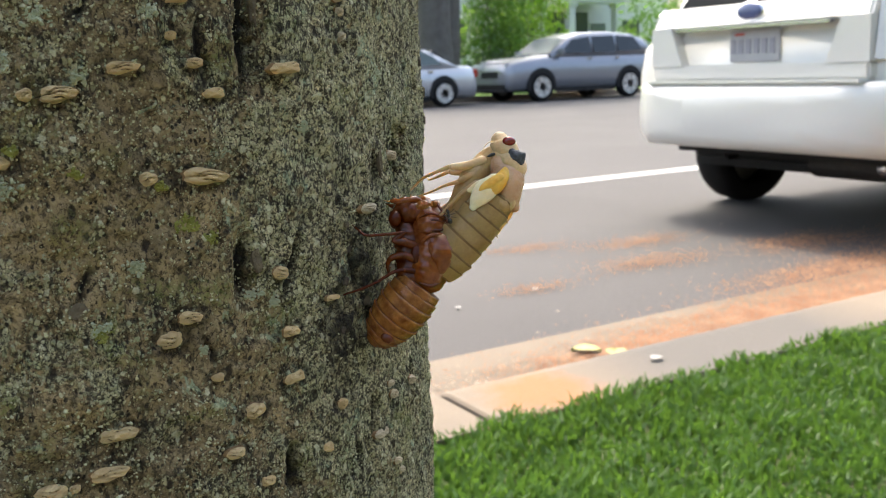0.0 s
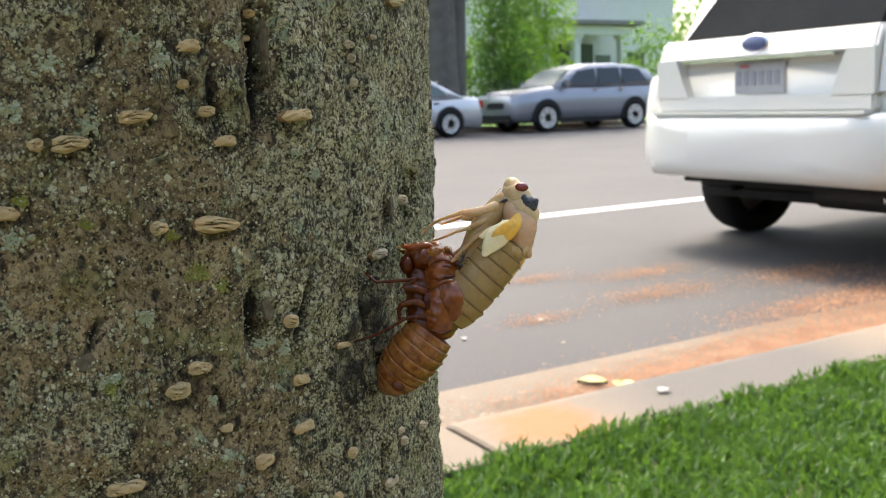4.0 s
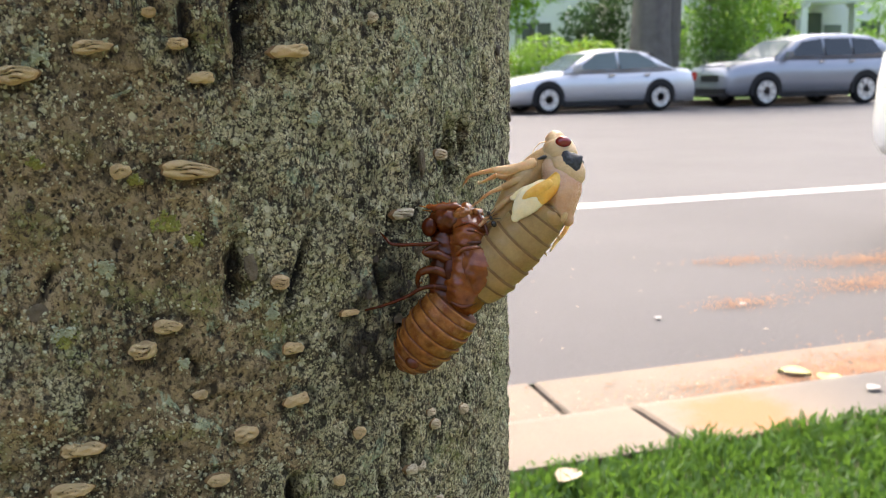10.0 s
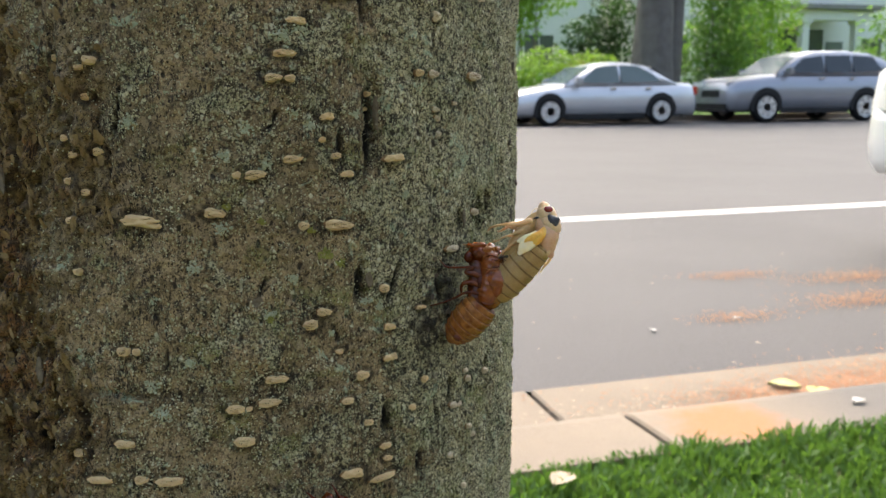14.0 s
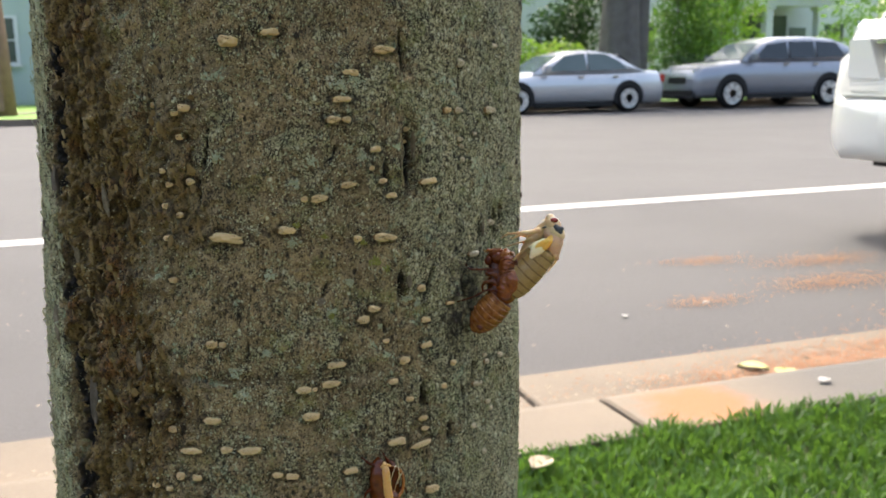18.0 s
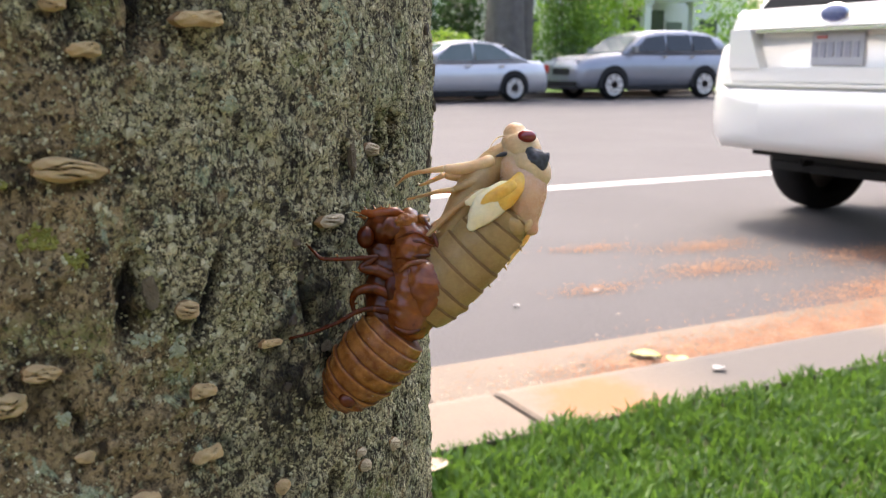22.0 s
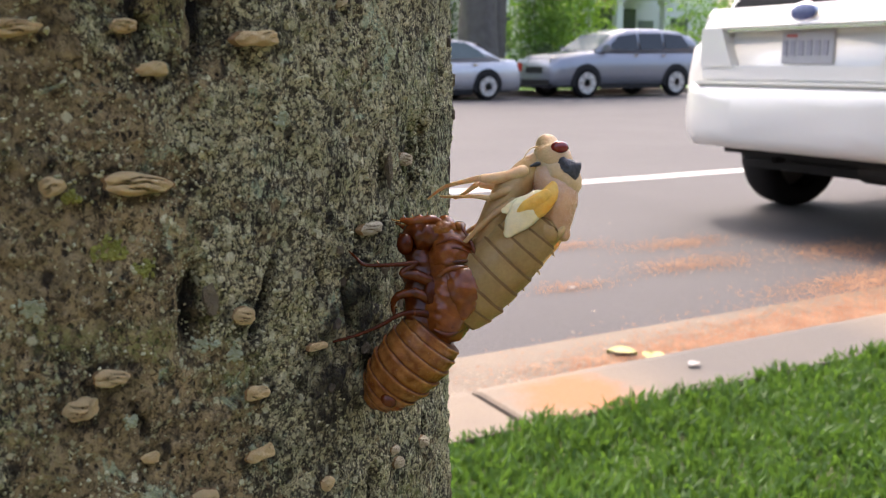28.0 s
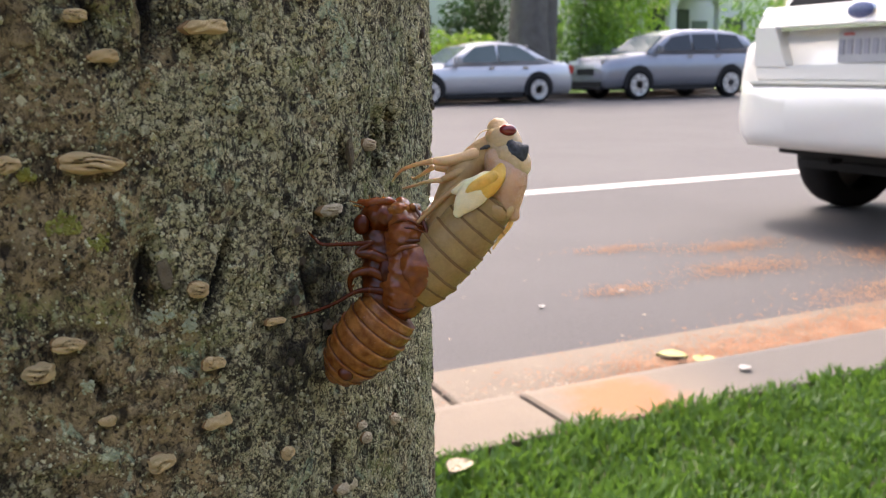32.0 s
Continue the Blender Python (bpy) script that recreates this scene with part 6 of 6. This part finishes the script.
    bmesh.ops.create_cone(bm, cap_ends=True, segments=20, radius1=0.10, radius2=0.10, depth=0.55)
    for v in bm.verts:
        v.co = Vector((0.52 + v.co.y, -0.35 + v.co.z, 0.33 + v.co.x * 0.8))
    part("silencer", bm, STEEL, c, "steel silencer box", smooth=False)
    v, f = tube([(0.24, -0.62, 0.35), (0.34, -0.62, 0.35), (0.46, -0.60, 0.34)], [0.032, 0.032, 0.03], 14, round_ends=False)
    mesh_ob("exhaust_tip", v, f, CHROME, c)
    part("tow_hook", box_bm(0.24, 0.30, 0.33, 0.34, 0.34, 0.40, 0.012), BLACKPL, c)
    return c


white_suv(3.54, 3.24)

# ---- far side of the street: trees, hedge, houses, pole ----
def big_tree(name, x, y, r, height, blobs, leaves, size, material, seed, label):
    t = empty(name, Matrix.Translation((x, y, 0.14)), label=label, category="tree")
    rings = []
    for k in range(17):
        z = height * k / 16
        rr = r * (1.0 - 0.35 * k / 16) + 0.5 * r * math.exp(-z / 0.35)
        rings.append([Vector((rr * (1 + 0.08 * math.sin(5 * a + k * 0.3) + 0.06 * noise.noise(Vector((math.cos(a) * 2, math.sin(a) * 2, z)))) * math.cos(a), rr * (1 + 0.06 * math.sin(7 * a + 1)) * math.sin(a), z)) for a in (2 * math.pi * j / 22 for j in range(22))])
    v, f = rings_to_mesh(rings)
    mesh_ob("trunk", v, f, TRUNKM, t)
    rings = [[Vector((0.92 * r + 0.05 * z + 0.62 * r * (1.1 - 0.25 * z / height) * (1 + 0.07 * math.sin(5 * a + 0.4 * z)) * math.cos(a), 0.5 * r + 0.62 * r * (1.1 - 0.25 * z / height) * math.sin(a), z)) for a in (2 * math.pi * j / 18 for j in range(18))] for z in (height * k / 10 for k in range(11))]
    v, f = rings_to_mesh(rings)
    mesh_ob("second_stem", v, f, TRUNKM, t)
    for k in range(5):
        a = 1.26 * k + seed
        limb(t, [(0, 0, height * 0.75), (math.cos(a) * 1.1, math.sin(a) * 1.1, height * 0.95), (math.cos(a) * 2.6, math.sin(a) * 2.6, height * 1.25)], r * 0.4, 0.06, TRUNKM)
    leafy_mass("crown", blobs, leaves, size, material, t, seed, "broken crown of many leaves")
    return t


def shrub(name, x, y, blobs, leaves, size, material, seed, label, category="shrub"):
    s = empty(name, Matrix.Translation((x, y, 0.14)), label=label, category=category)
    for k in range(5):
        a = 1.3 * k + seed
        b = blobs[k % len(blobs)]
        limb(s, [(b[0] + 0.1 * math.cos(a), b[1] + 0.1 * math.sin(a), -0.02), (b[0] + 0.25 * b[3] * math.cos(a), b[1] + 0.2 * math.sin(a), b[2] * 0.8), (b[0] + 0.6 * b[3] * math.cos(a), b[1] + 0.4 * math.sin(a), b[2] + 0.4 * b[5])], 0.035, 0.01, TRUNKM, "stem", 7)
    leafy_mass("foliage", blobs, leaves, size, material, s, seed, "dense small leaves")
    return s


big_tree("street_oak", 13.35, 23.4, 0.62, 5.0, [(0, 0, 7.2, 3.6, 3.0, 1.9), (-2.5, 0.5, 6.6, 2.2, 2.0, 1.4), (2.6, -0.4, 6.8, 2.4, 2.0, 1.5)], 5200, 0.34, LEAF_MID, 21, "old tree with a thick grey trunk behind the parked cars")
shrub("clipped_hedge", 11.0, 24.2, [(-2.4, 0, 0.75, 1.4, 0.7, 0.85), (-0.6, 0, 0.9, 1.4, 0.7, 1.0), (0.9, 0.1, 0.85, 1.2, 0.7, 0.95)], 7000, 0.13, LEAF_BRIGHT, 31, "bright yellow-green clipped hedge", "hedge")
shrub("rusty_shrub", 9.4, 25.2, [(0, 0, 0.7, 0.6, 0.5, 0.75), (2.9, 0.3, 0.8, 0.6, 0.5, 0.9)], 1100, 0.14, LEAF_RUST, 33, "rusty orange shrub behind the hedge")
shrub("dark_yew", 13.4, 26.6, [(-0.6, 0, 1.4, 1.1, 0.9, 1.6), (0.4, 0.3, 2.4, 1.0, 0.9, 1.5)], 2600, 0.2, LEAF_DARK, 35, "dark green conical shrub")
shrub("leafy_dogwood", 16.7, 25.0, [(-0.7, 0, 1.5, 0.9, 0.9, 1.5), (0.1, 0.2, 2.6, 1.2, 1.0, 1.7), (0.5, 0, 1.3, 0.9, 0.9, 1.2), (-0.2, 0, 4.2, 1.3, 1.0, 1.4)], 5600, 0.17, LEAF_MID, 37, "tall leafy green shrub by the porch")
shrub("porch_side_tree", 19.9, 27.6, [(-0.6, 0, 2.2, 1.2, 1.0, 2.2), (0.5, 0.2, 3.6, 1.3, 1.0, 1.7), (-0.4, 0.1, 5.2, 1.6, 1.1, 1.4), (0.9, 0, 1.2, 0.9, 0.8, 1.2)], 6500, 0.17, LEAF_BRIGHT, 47, "light green leafy tree beside the porch", "tree")
shrub("hedge_side_tree", 11.6, 28.6, [(-1.6, 0, 4.2, 1.6, 1.1, 1.2), (0.2, 0.2, 4.7, 1.7, 1.1, 1.3), (-0.4, 0, 3.0, 1.0, 0.8, 1.0)], 4200, 0.19, LEAF_BRIGHT, 48, "light green young tree behind the hedge", "tree")
shrub("dark_foundation_shrub", 16.3, 23.6, [(-0.8, 0, 0.7, 0.9, 0.6, 0.75), (0.6, 0.1, 0.65, 1.0, 0.6, 0.7)], 2000, 0.15, LEAF_DARK, 38, "low dark shrub behind the parked cars")
shrub("tall_green_screen", 26.5, 27.5, [(-1.0, 0, 2.0, 1.8, 1.2, 2.0), (1.4, 0, 2.4, 2.0, 1.2, 2.2), (4.4, 0, 2.4, 2.4, 1.4, 2.3), (8, 0.5, 2.6, 3, 1.6, 2.6)], 6500, 0.24, LEAF_MID, 39, "tall green screen of shrubs")
shrub("yellow_green_maple", 8.0, 30.0, [(-1, 0, 3.0, 2.2, 1.5, 1.6), (1.8, 0.3, 3.8, 2.6, 1.6, 1.8), (4.2, 0, 4.6, 2.4, 1.5, 1.6)], 5200, 0.26, LEAF_BRIGHT, 41, "bright green young maple on the far lawn")
shrub("round_lawn_shrub", -0.6, 33.0, [(0, 0, 0.9, 1.4, 1.0, 1.0), (2.0, 0, 0.8, 1.1, 0.9, 0.9)], 2200, 0.18, LEAF_DARK, 43, "round dark shrub by the house wall")
shrub("lawn_shrub", -6.5, 33.0, [(0, 0, 0.8, 1.2, 0.9, 0.9), (2.1, 0.1, 0.9, 1.0, 0.8, 1.0)], 2000, 0.18, LEAF_DARK, 44, "round dark shrub by the house wall")

pole = empty("utility_pole", Matrix.Translation((-2.75, 24.2, 0.14)), label="weathered brown wooden utility pole beside the far pavement", category="utility pole")
v, f = tube([(0.10, 0, -0.05), (0.04, 0, 2.0), (-0.03, 0, 4.2), (-0.20, 0, 9.0)], [0.24, 0.22, 0.20, 0.15], 16, round_ends=False, across=(0, 1, 0))
mesh_ob("shaft", v, f, POLEM, pole)
part("cable_guard", box_bm(-0.06, -0.29, 0.1, 0.10, -0.19, 3.1, 0.02), POLEM, pole)


def house_window(parent, x0, x1, z0, z1, y, panes=2):
    w = part("window", box_bm(x0 - 0.10, y - 0.07, z0 - 0.10, x1 + 0.10, y + 0.02, z1 + 0.10, 0.01), HOUSEW, parent)
    for k in range(panes):
        a, b = x0 + (x1 - x0) * k / panes + 0.025, x0 + (x1 - x0) * (k + 1) / panes - 0.025
        for z2, z3 in ((z0, (z0 + z1) / 2 - 0.02), ((z0 + z1) / 2 + 0.02, z1)):
            part("pane", box_bm(a, y - 0.085, z2, b, y - 0.05, z3), HOUSEG, w)
    part("sill", box_bm(x0 - 0.16, y - 0.16, z0 - 0.17, x1 + 0.16, y, z0 - 0.10, 0.01), HOUSEW, w)
    return w


def porch_house(x, y):
    """A white house with a columned porch."""
    h = empty("porch_house", Matrix.Translation((x, y, 0.14)), label="white house with a columned front porch behind shrubs", category="house")
    part("wall", box_bm(-4.5, 2.6, 0, 9.5, 9.5, 6.2), HOUSEW, h, "white clapboard wall")
    for k in range(24):
        part("clapboard", box_bm(-4.5, 2.575, 0.25 * k + 0.1, 9.5, 2.605, 0.25 * k + 0.335), HOUSEW, h)
    part("porch_floor", box_bm(-0.6, -0.2, 0, 5.0, 2.6, 0.55, 0.02), CONCRETE, h)
    for k, cx in enumerate((0.0, 1.55, 4.1)):
        col = part("column", box_bm(cx - 0.17, -0.05, 0.55, cx + 0.17, 0.29, 3.35, 0.02), HOUSEW, h, "square white porch column")
        part("capital", box_bm(cx - 0.24, -0.12, 3.2, cx + 0.24, 0.36, 3.35, 0.015), HOUSEW, col)
        part("base", box_bm(cx - 0.23, -0.11, 0.55, cx + 0.23, 0.35, 0.72, 0.015), HOUSEW, col)
    part("porch_beam", box_bm(-0.5, -0.15, 3.35, 4.7, 0.40, 3.75, 0.02), HOUSEW, h, "white beam over the columns")
    part("porch_roof", box_bm(-0.8, -0.45, 3.75, 5.0, 2.7, 3.95, 0.03), ROOFM, h)
    for z in (1.0, 1.35):
        part("porch_rail", box_bm(0.17, 0.08, z, 1.40, 0.14, z + 0.06, 0.01), HOUSEW, h)
    for k in range(4):
        part("porch_window", box_bm(-0.3 + 1.2 * k, 2.40, 0.95, 0.78 + 1.2 * k, 2.50, 3.15, 0.02), HOUSEG, h, "tall dark porch window" if k == 0 else "")
    d = part("front_door", box_bm(4.62, 2.50, 0.55, 5.5, 2.60, 2.65, 0.01), DOORM, h, "dark green front door")
    part("door_frame", box_bm(4.5, 2.54, 0.55, 5.62, 2.58, 2.78, 0.01), HOUSEW, h)
    house_window(h, -3.6, -2.2, 1.2, 2.8, 2.58)
    house_window(h, 6.2, 7.6, 1.2, 2.8, 2.58)
    rr = [[Vector((px, py, pz)) for py, pz in ((2.2, 6.1), (6.0, 8.6), (9.9, 6.1), (9.9, 5.95), (6.0, 8.4), (2.2, 5.95))] for px in (-4.9, 9.9)]
    v, f = rings_to_mesh(rr)
    mesh_ob("roof", v, f, ROOFM, h, smooth=False)
    return h


porch_house(23.4, 31.8)


def green_house(x, y):
    """A pale green clapboard house with dark windows, far over the lawn."""
    h = empty("green_house", Matrix.Translation((x, y, 0.14)), label="pale green clapboard house with white trimmed dark windows", category="house")
    part("wall", box_bm(-9, 0, 0, 7, 8, 5.8), SIDING, h)
    for k in range(22):
        part("clapboard", box_bm(-9, -0.03, 0.26 * k + 0.1, 7, 0.005, 0.26 * k + 0.345), SIDING, h)
    for wx in (-6.8, -3.4, -0.2, 3.2):
        house_window(h, wx, wx + 1.5, 1.5, 3.0, -0.03)
    part("corner_board", box_bm(6.85, -0.06, 0, 7.05, 0.15, 5.8, 0.01), HOUSEW, h)
    part("porch_post", box_bm(1.6, -1.9, 0, 1.85, -1.65, 2.9, 0.01), HOUSEW, h)
    part("porch_post", box_bm(6.4, -1.9, 0, 6.65, -1.65, 2.9, 0.01), HOUSEW, h)
    part("porch_roof", box_bm(1.3, -2.2, 2.9, 6.9, 0.0, 3.12, 0.02), ROOFM, h)
    rr = [[Vector((px, py, pz)) for py, pz in ((-0.5, 5.7), (4.0, 8.2), (8.5, 5.7), (8.5, 5.5), (4.0, 8.0), (-0.5, 5.5))] for px in (-9.4, 7.4)]
    v, f = rings_to_mesh(rr)
    mesh_ob("roof", v, f, ROOFM, h, smooth=False)
    return h


green_house(-1.5, 36.0)


def far_house(x, y):
    h = empty("grey_house", Matrix.Translation((x, y, 0.14)), label="pale house half hidden behind garden trees", category="house")
    part("wall", box_bm(-4, 0, 0, 4, 7, 5.6), HOUSEW, h)
    for wx in (-2.8, 0.6):
        house_window(h, wx, wx + 1.3, 1.3, 2.8, -0.02)
    rr = [[Vector((px, py, pz)) for py, pz in ((-0.5, 5.5), (3.5, 7.8), (7.5, 5.5), (7.5, 5.3), (3.5, 7.6), (-0.5, 5.3))] for px in (-4.4, 4.4)]
    v, f = rings_to_mesh(rr)
    mesh_ob("roof", v, f, ROOFM, h, smooth=False)
    return h


far_house(13.5, 35.0)
# a belt of garden trees closes the far side
woods = []
rw = random.Random(9)
for k in range(26):
    woods.append((-60 + 6.2 * k + rw.uniform(-2, 2), 52 + rw.uniform(-3, 5), 4.0 + rw.uniform(-1, 2), 4.5, 3.0, 4.0 + rw.uniform(0, 2)))
tagged(leafy_mass("far_wood", woods, 15000, 0.75, LEAF_MID, None, 51, "distant belt of leafy green garden trees"), category="trees", kind="stuff")

# ---- litter and grass ----
def flakes(name, spots, count, size, material, seed, label, z=0.006):
    """Loose curled scraps scattered through patches (x, y, rx, ry)."""
    rnd2 = random.Random(seed)
    verts, faces = [], []
    ws = [s[2] * s[3] for s in spots]
    for _ in range(count):
        x, y, rx, ry = rnd2.choices(spots, ws)[0]
        px, py = x + rnd2.gauss(0, 0.5) * rx, y + rnd2.gauss(0, 0.5) * ry
        if py < 1.86:
            if py < KERB_BACK:
                continue
            pz = 0.142
        elif py < GUTTER_EDGE:
            pz = 0.006
        else:
            pz = z
        a, s = rnd2.uniform(0, 6.28), size * rnd2.uniform(0.5, 1.4)
        c, d = math.cos(a), math.sin(a)
        base = len(verts)
        for u, v, w in ((-1, 0, 0.0), (0, -0.45, 0.18), (1, 0, 0.02), (0, 0.45, 0.12), (0, 0, 0.30)):
            verts.append((px + s * (u * c - v * d), py + s * (u * d + v * c), pz + s * w * rnd2.uniform(0.6, 1.4)))
        faces += [(base, base + 1, base + 4), (base + 1, base + 2, base + 4), (base + 2, base + 3, base + 4), (base + 3, base, base + 4)]
    return tagged(mesh_ob(name, verts, faces, material, smooth=False), label, "leaf litter", kind="stuff")


flakes("gutter_litter", [(3.2, 2.15, 1.5, 0.20), (2.4, 2.10, 0.8, 0.16), (4.7, 2.40, 1.3, 0.40), (3.3, 2.42, 0.7, 0.16), (1.8, 2.10, 0.5, 0.10)], 40000, 0.0066, LITTER, 61, "rusty fallen scraps drifted along the gutter")
flakes("gutter_litter", [(2.6, 2.10, 1.8, 0.18), (1.2, 2.1, 1.0, 0.12), (-0.6, 2.1, 1.2, 0.10)], 1500, 0.006, LITTER_PALE, 62, "pale tan scraps along the gutter")
flakes("road_litter", [(2.05, 2.90, 0.20, 0.09), (2.75, 3.0, 0.36, 0.14), (3.0, 3.38, 0.34, 0.13), (2.5, 3.58, 0.22, 0.10), (3.6, 2.9, 0.4, 0.2)], 4600, 0.0066, LITTER, 63, "rusty scraps lying on the asphalt")
flakes("road_litter", [(0, 4, 4, 1.5), (3, 3, 2, 0.6), (1.35, 2.62, 0.2, 0.08)], 220, 0.008, LITTER_PALE, 64, "thinly scattered pale scraps on the asphalt")


def fallen_leaf(x, y, z, s, turn, material, label):
    verts, faces = [], []
    n = 9
    for k in range(n):
        u = k / (n - 1)
        w = 0.36 * math.sin(math.pi * u) ** 0.8
        for v in (-1, 0, 1):
            verts.append((s * (u - 0.5), s * w * v, s * (0.10 * abs(v) + 0.08 * math.sin(3 * u) + 0.01)))
    for k in range(n - 1):
        for j in range(2):
            a = 3 * k + j
            faces.append((a, a + 1, a + 4, a + 3))
    ob = mesh_ob("fallen_leaf", verts, faces, material)
    ob.matrix_basis = pose(x, y, z, 0, 0, turn)
    return tagged(ob, label, "leaf", group="fallen leaves")


fallen_leaf(1.74, 2.06, 0.004, 0.09, 60, YLEAF, "pale yellow fallen leaf in the gutter")
fallen_leaf(1.69, 2.14, 0.004, 0.09, 140, YLEAF, "pale yellow fallen leaf in the gutter")
fallen_leaf(2.04, 2.88, 0.004, 0.036, 20, PETAL, "white petal on the asphalt")
fallen_leaf(1.65, 2.82, 0.004, 0.034, 80, PETAL, "white petal on the asphalt")
fallen_leaf(1.52, 1.66, 0.14, 0.04, 15, PETAL, "white petal lying on the kerb")
fallen_leaf(0.67, 1.44, 0.15, 0.065, 35, LITTER_PALE, "dry tan leaf lying in the grass")


def grass(name, x0, x1, y0, y1, count, h, seed, label):
    rs = np.random.RandomState(seed)
    x, y = rs.uniform(x0, x1, count), rs.uniform(y0, y1, count)
    tuft = grid_noise(x * 9 + 40, y * 9 + 40)
    hh = h * (0.45 + 0.9 * tuft) * rs.uniform(0.6, 1.2, count)
    a, lean, b = rs.uniform(0, 6.28, count), rs.uniform(0.1, 0.9, count), rs.uniform(0, 6.28, count)
    w = rs.uniform(0.002, 0.0048, count)
    z0 = np.full(count, 0.122)
    dx, dy = np.cos(a) * w, np.sin(a) * w
    lx, ly = np.cos(b) * lean * hh, np.sin(b) * lean * hh
    p = np.stack([np.stack([x - dx, y - dy, z0], -1), np.stack([x + dx, y + dy, z0], -1),
                  np.stack([x + 0.35 * lx + dx, y + 0.35 * ly + dy, z0 + 0.6 * hh], -1), np.stack([x + 0.35 * lx - dx, y + 0.35 * ly - dy, z0 + 0.6 * hh], -1),
                  np.stack([x + lx, y + ly, z0 + hh], -1)], 1).reshape(-1, 3)
    k = np.arange(count) * 5
    quads = np.stack([k, k + 1, k + 2, k + 3], -1)
    tris = np.stack([k + 3, k + 2, k + 4], -1)
    me = bpy.data.meshes.new(name)
    me.from_pydata(p.tolist(), [], quads.tolist() + tris.tolist())
    me.materials.append(GRASSG)
    me.update()
    return tagged(new(name, me), label, "grass", kind="stuff")


grass("grass", -1.6, 4.2, 0.35, KERB_BACK + 0.02, 110000, 0.034, 71, "thick fresh green grass along the kerb")
grass("grass", 4.2, 12, -0.33, KERB_BACK + 0.02, 60000, 0.065, 72, "thick fresh green grass along the kerb")
grass("grass", -1.6, 4.2, -0.33, 0.35, 56000, 0.036, 73, "thick fresh green grass along the kerb")
grass("grass", -9, -1.6, -0.33, KERB_BACK + 0.02, 60000, 0.045, 74, "thick fresh green grass along the kerb")


def motions():
    """The ant's crawl and the feeling movements of the pale legs."""
    def ant_at(cx, cy, w, turn):
        return INSECT @ Matrix.Translation(at(cx, cy, w)) @ pose(0, 0, 0, 0, 0, turn)
    walk(ant, [(0, ant_at(445, 376, 3.1, 100)), (3, ant_at(448, 368, 3.1, 80)), (6, ant_at(455, 372, 3.1, 60)), (9, ant_at(452, 350, 2.8, 120)), (11.5, ant_at(462, 345, 2.6, 110)),
               (14, ant_at(440, 372, 2.6, 190)), (16, ant_at(415, 345, 0.5, 170)), (18, ant_at(400, 350, -2.6, 150)), (32, ant_at(400, 352, -2.8, 150))])

    def swing(ob, rows):
        base = ob.matrix_basis.translation.copy()
        walk(ob, [(t, Matrix.Translation(base) @ pose(0, 0, 0, 0, 0, d)) for t, d in rows])
    swing(front_shin, [(0, -8), (4, -10), (8, -18), (12, -18), (18, -20), (21, -21), (24, -20), (27, -16), (30, -14), (32, -17)])
    swing(far_shin, [(0, 0), (8, -4), (14, 4), (21, 0), (28, 14), (32, 6)])
    swing(mid_shin, [(0, 0), (5, 2), (9, 6), (13, 3), (19, -2), (23, -10), (27, -18), (30, -24), (32, -10)])


motions()
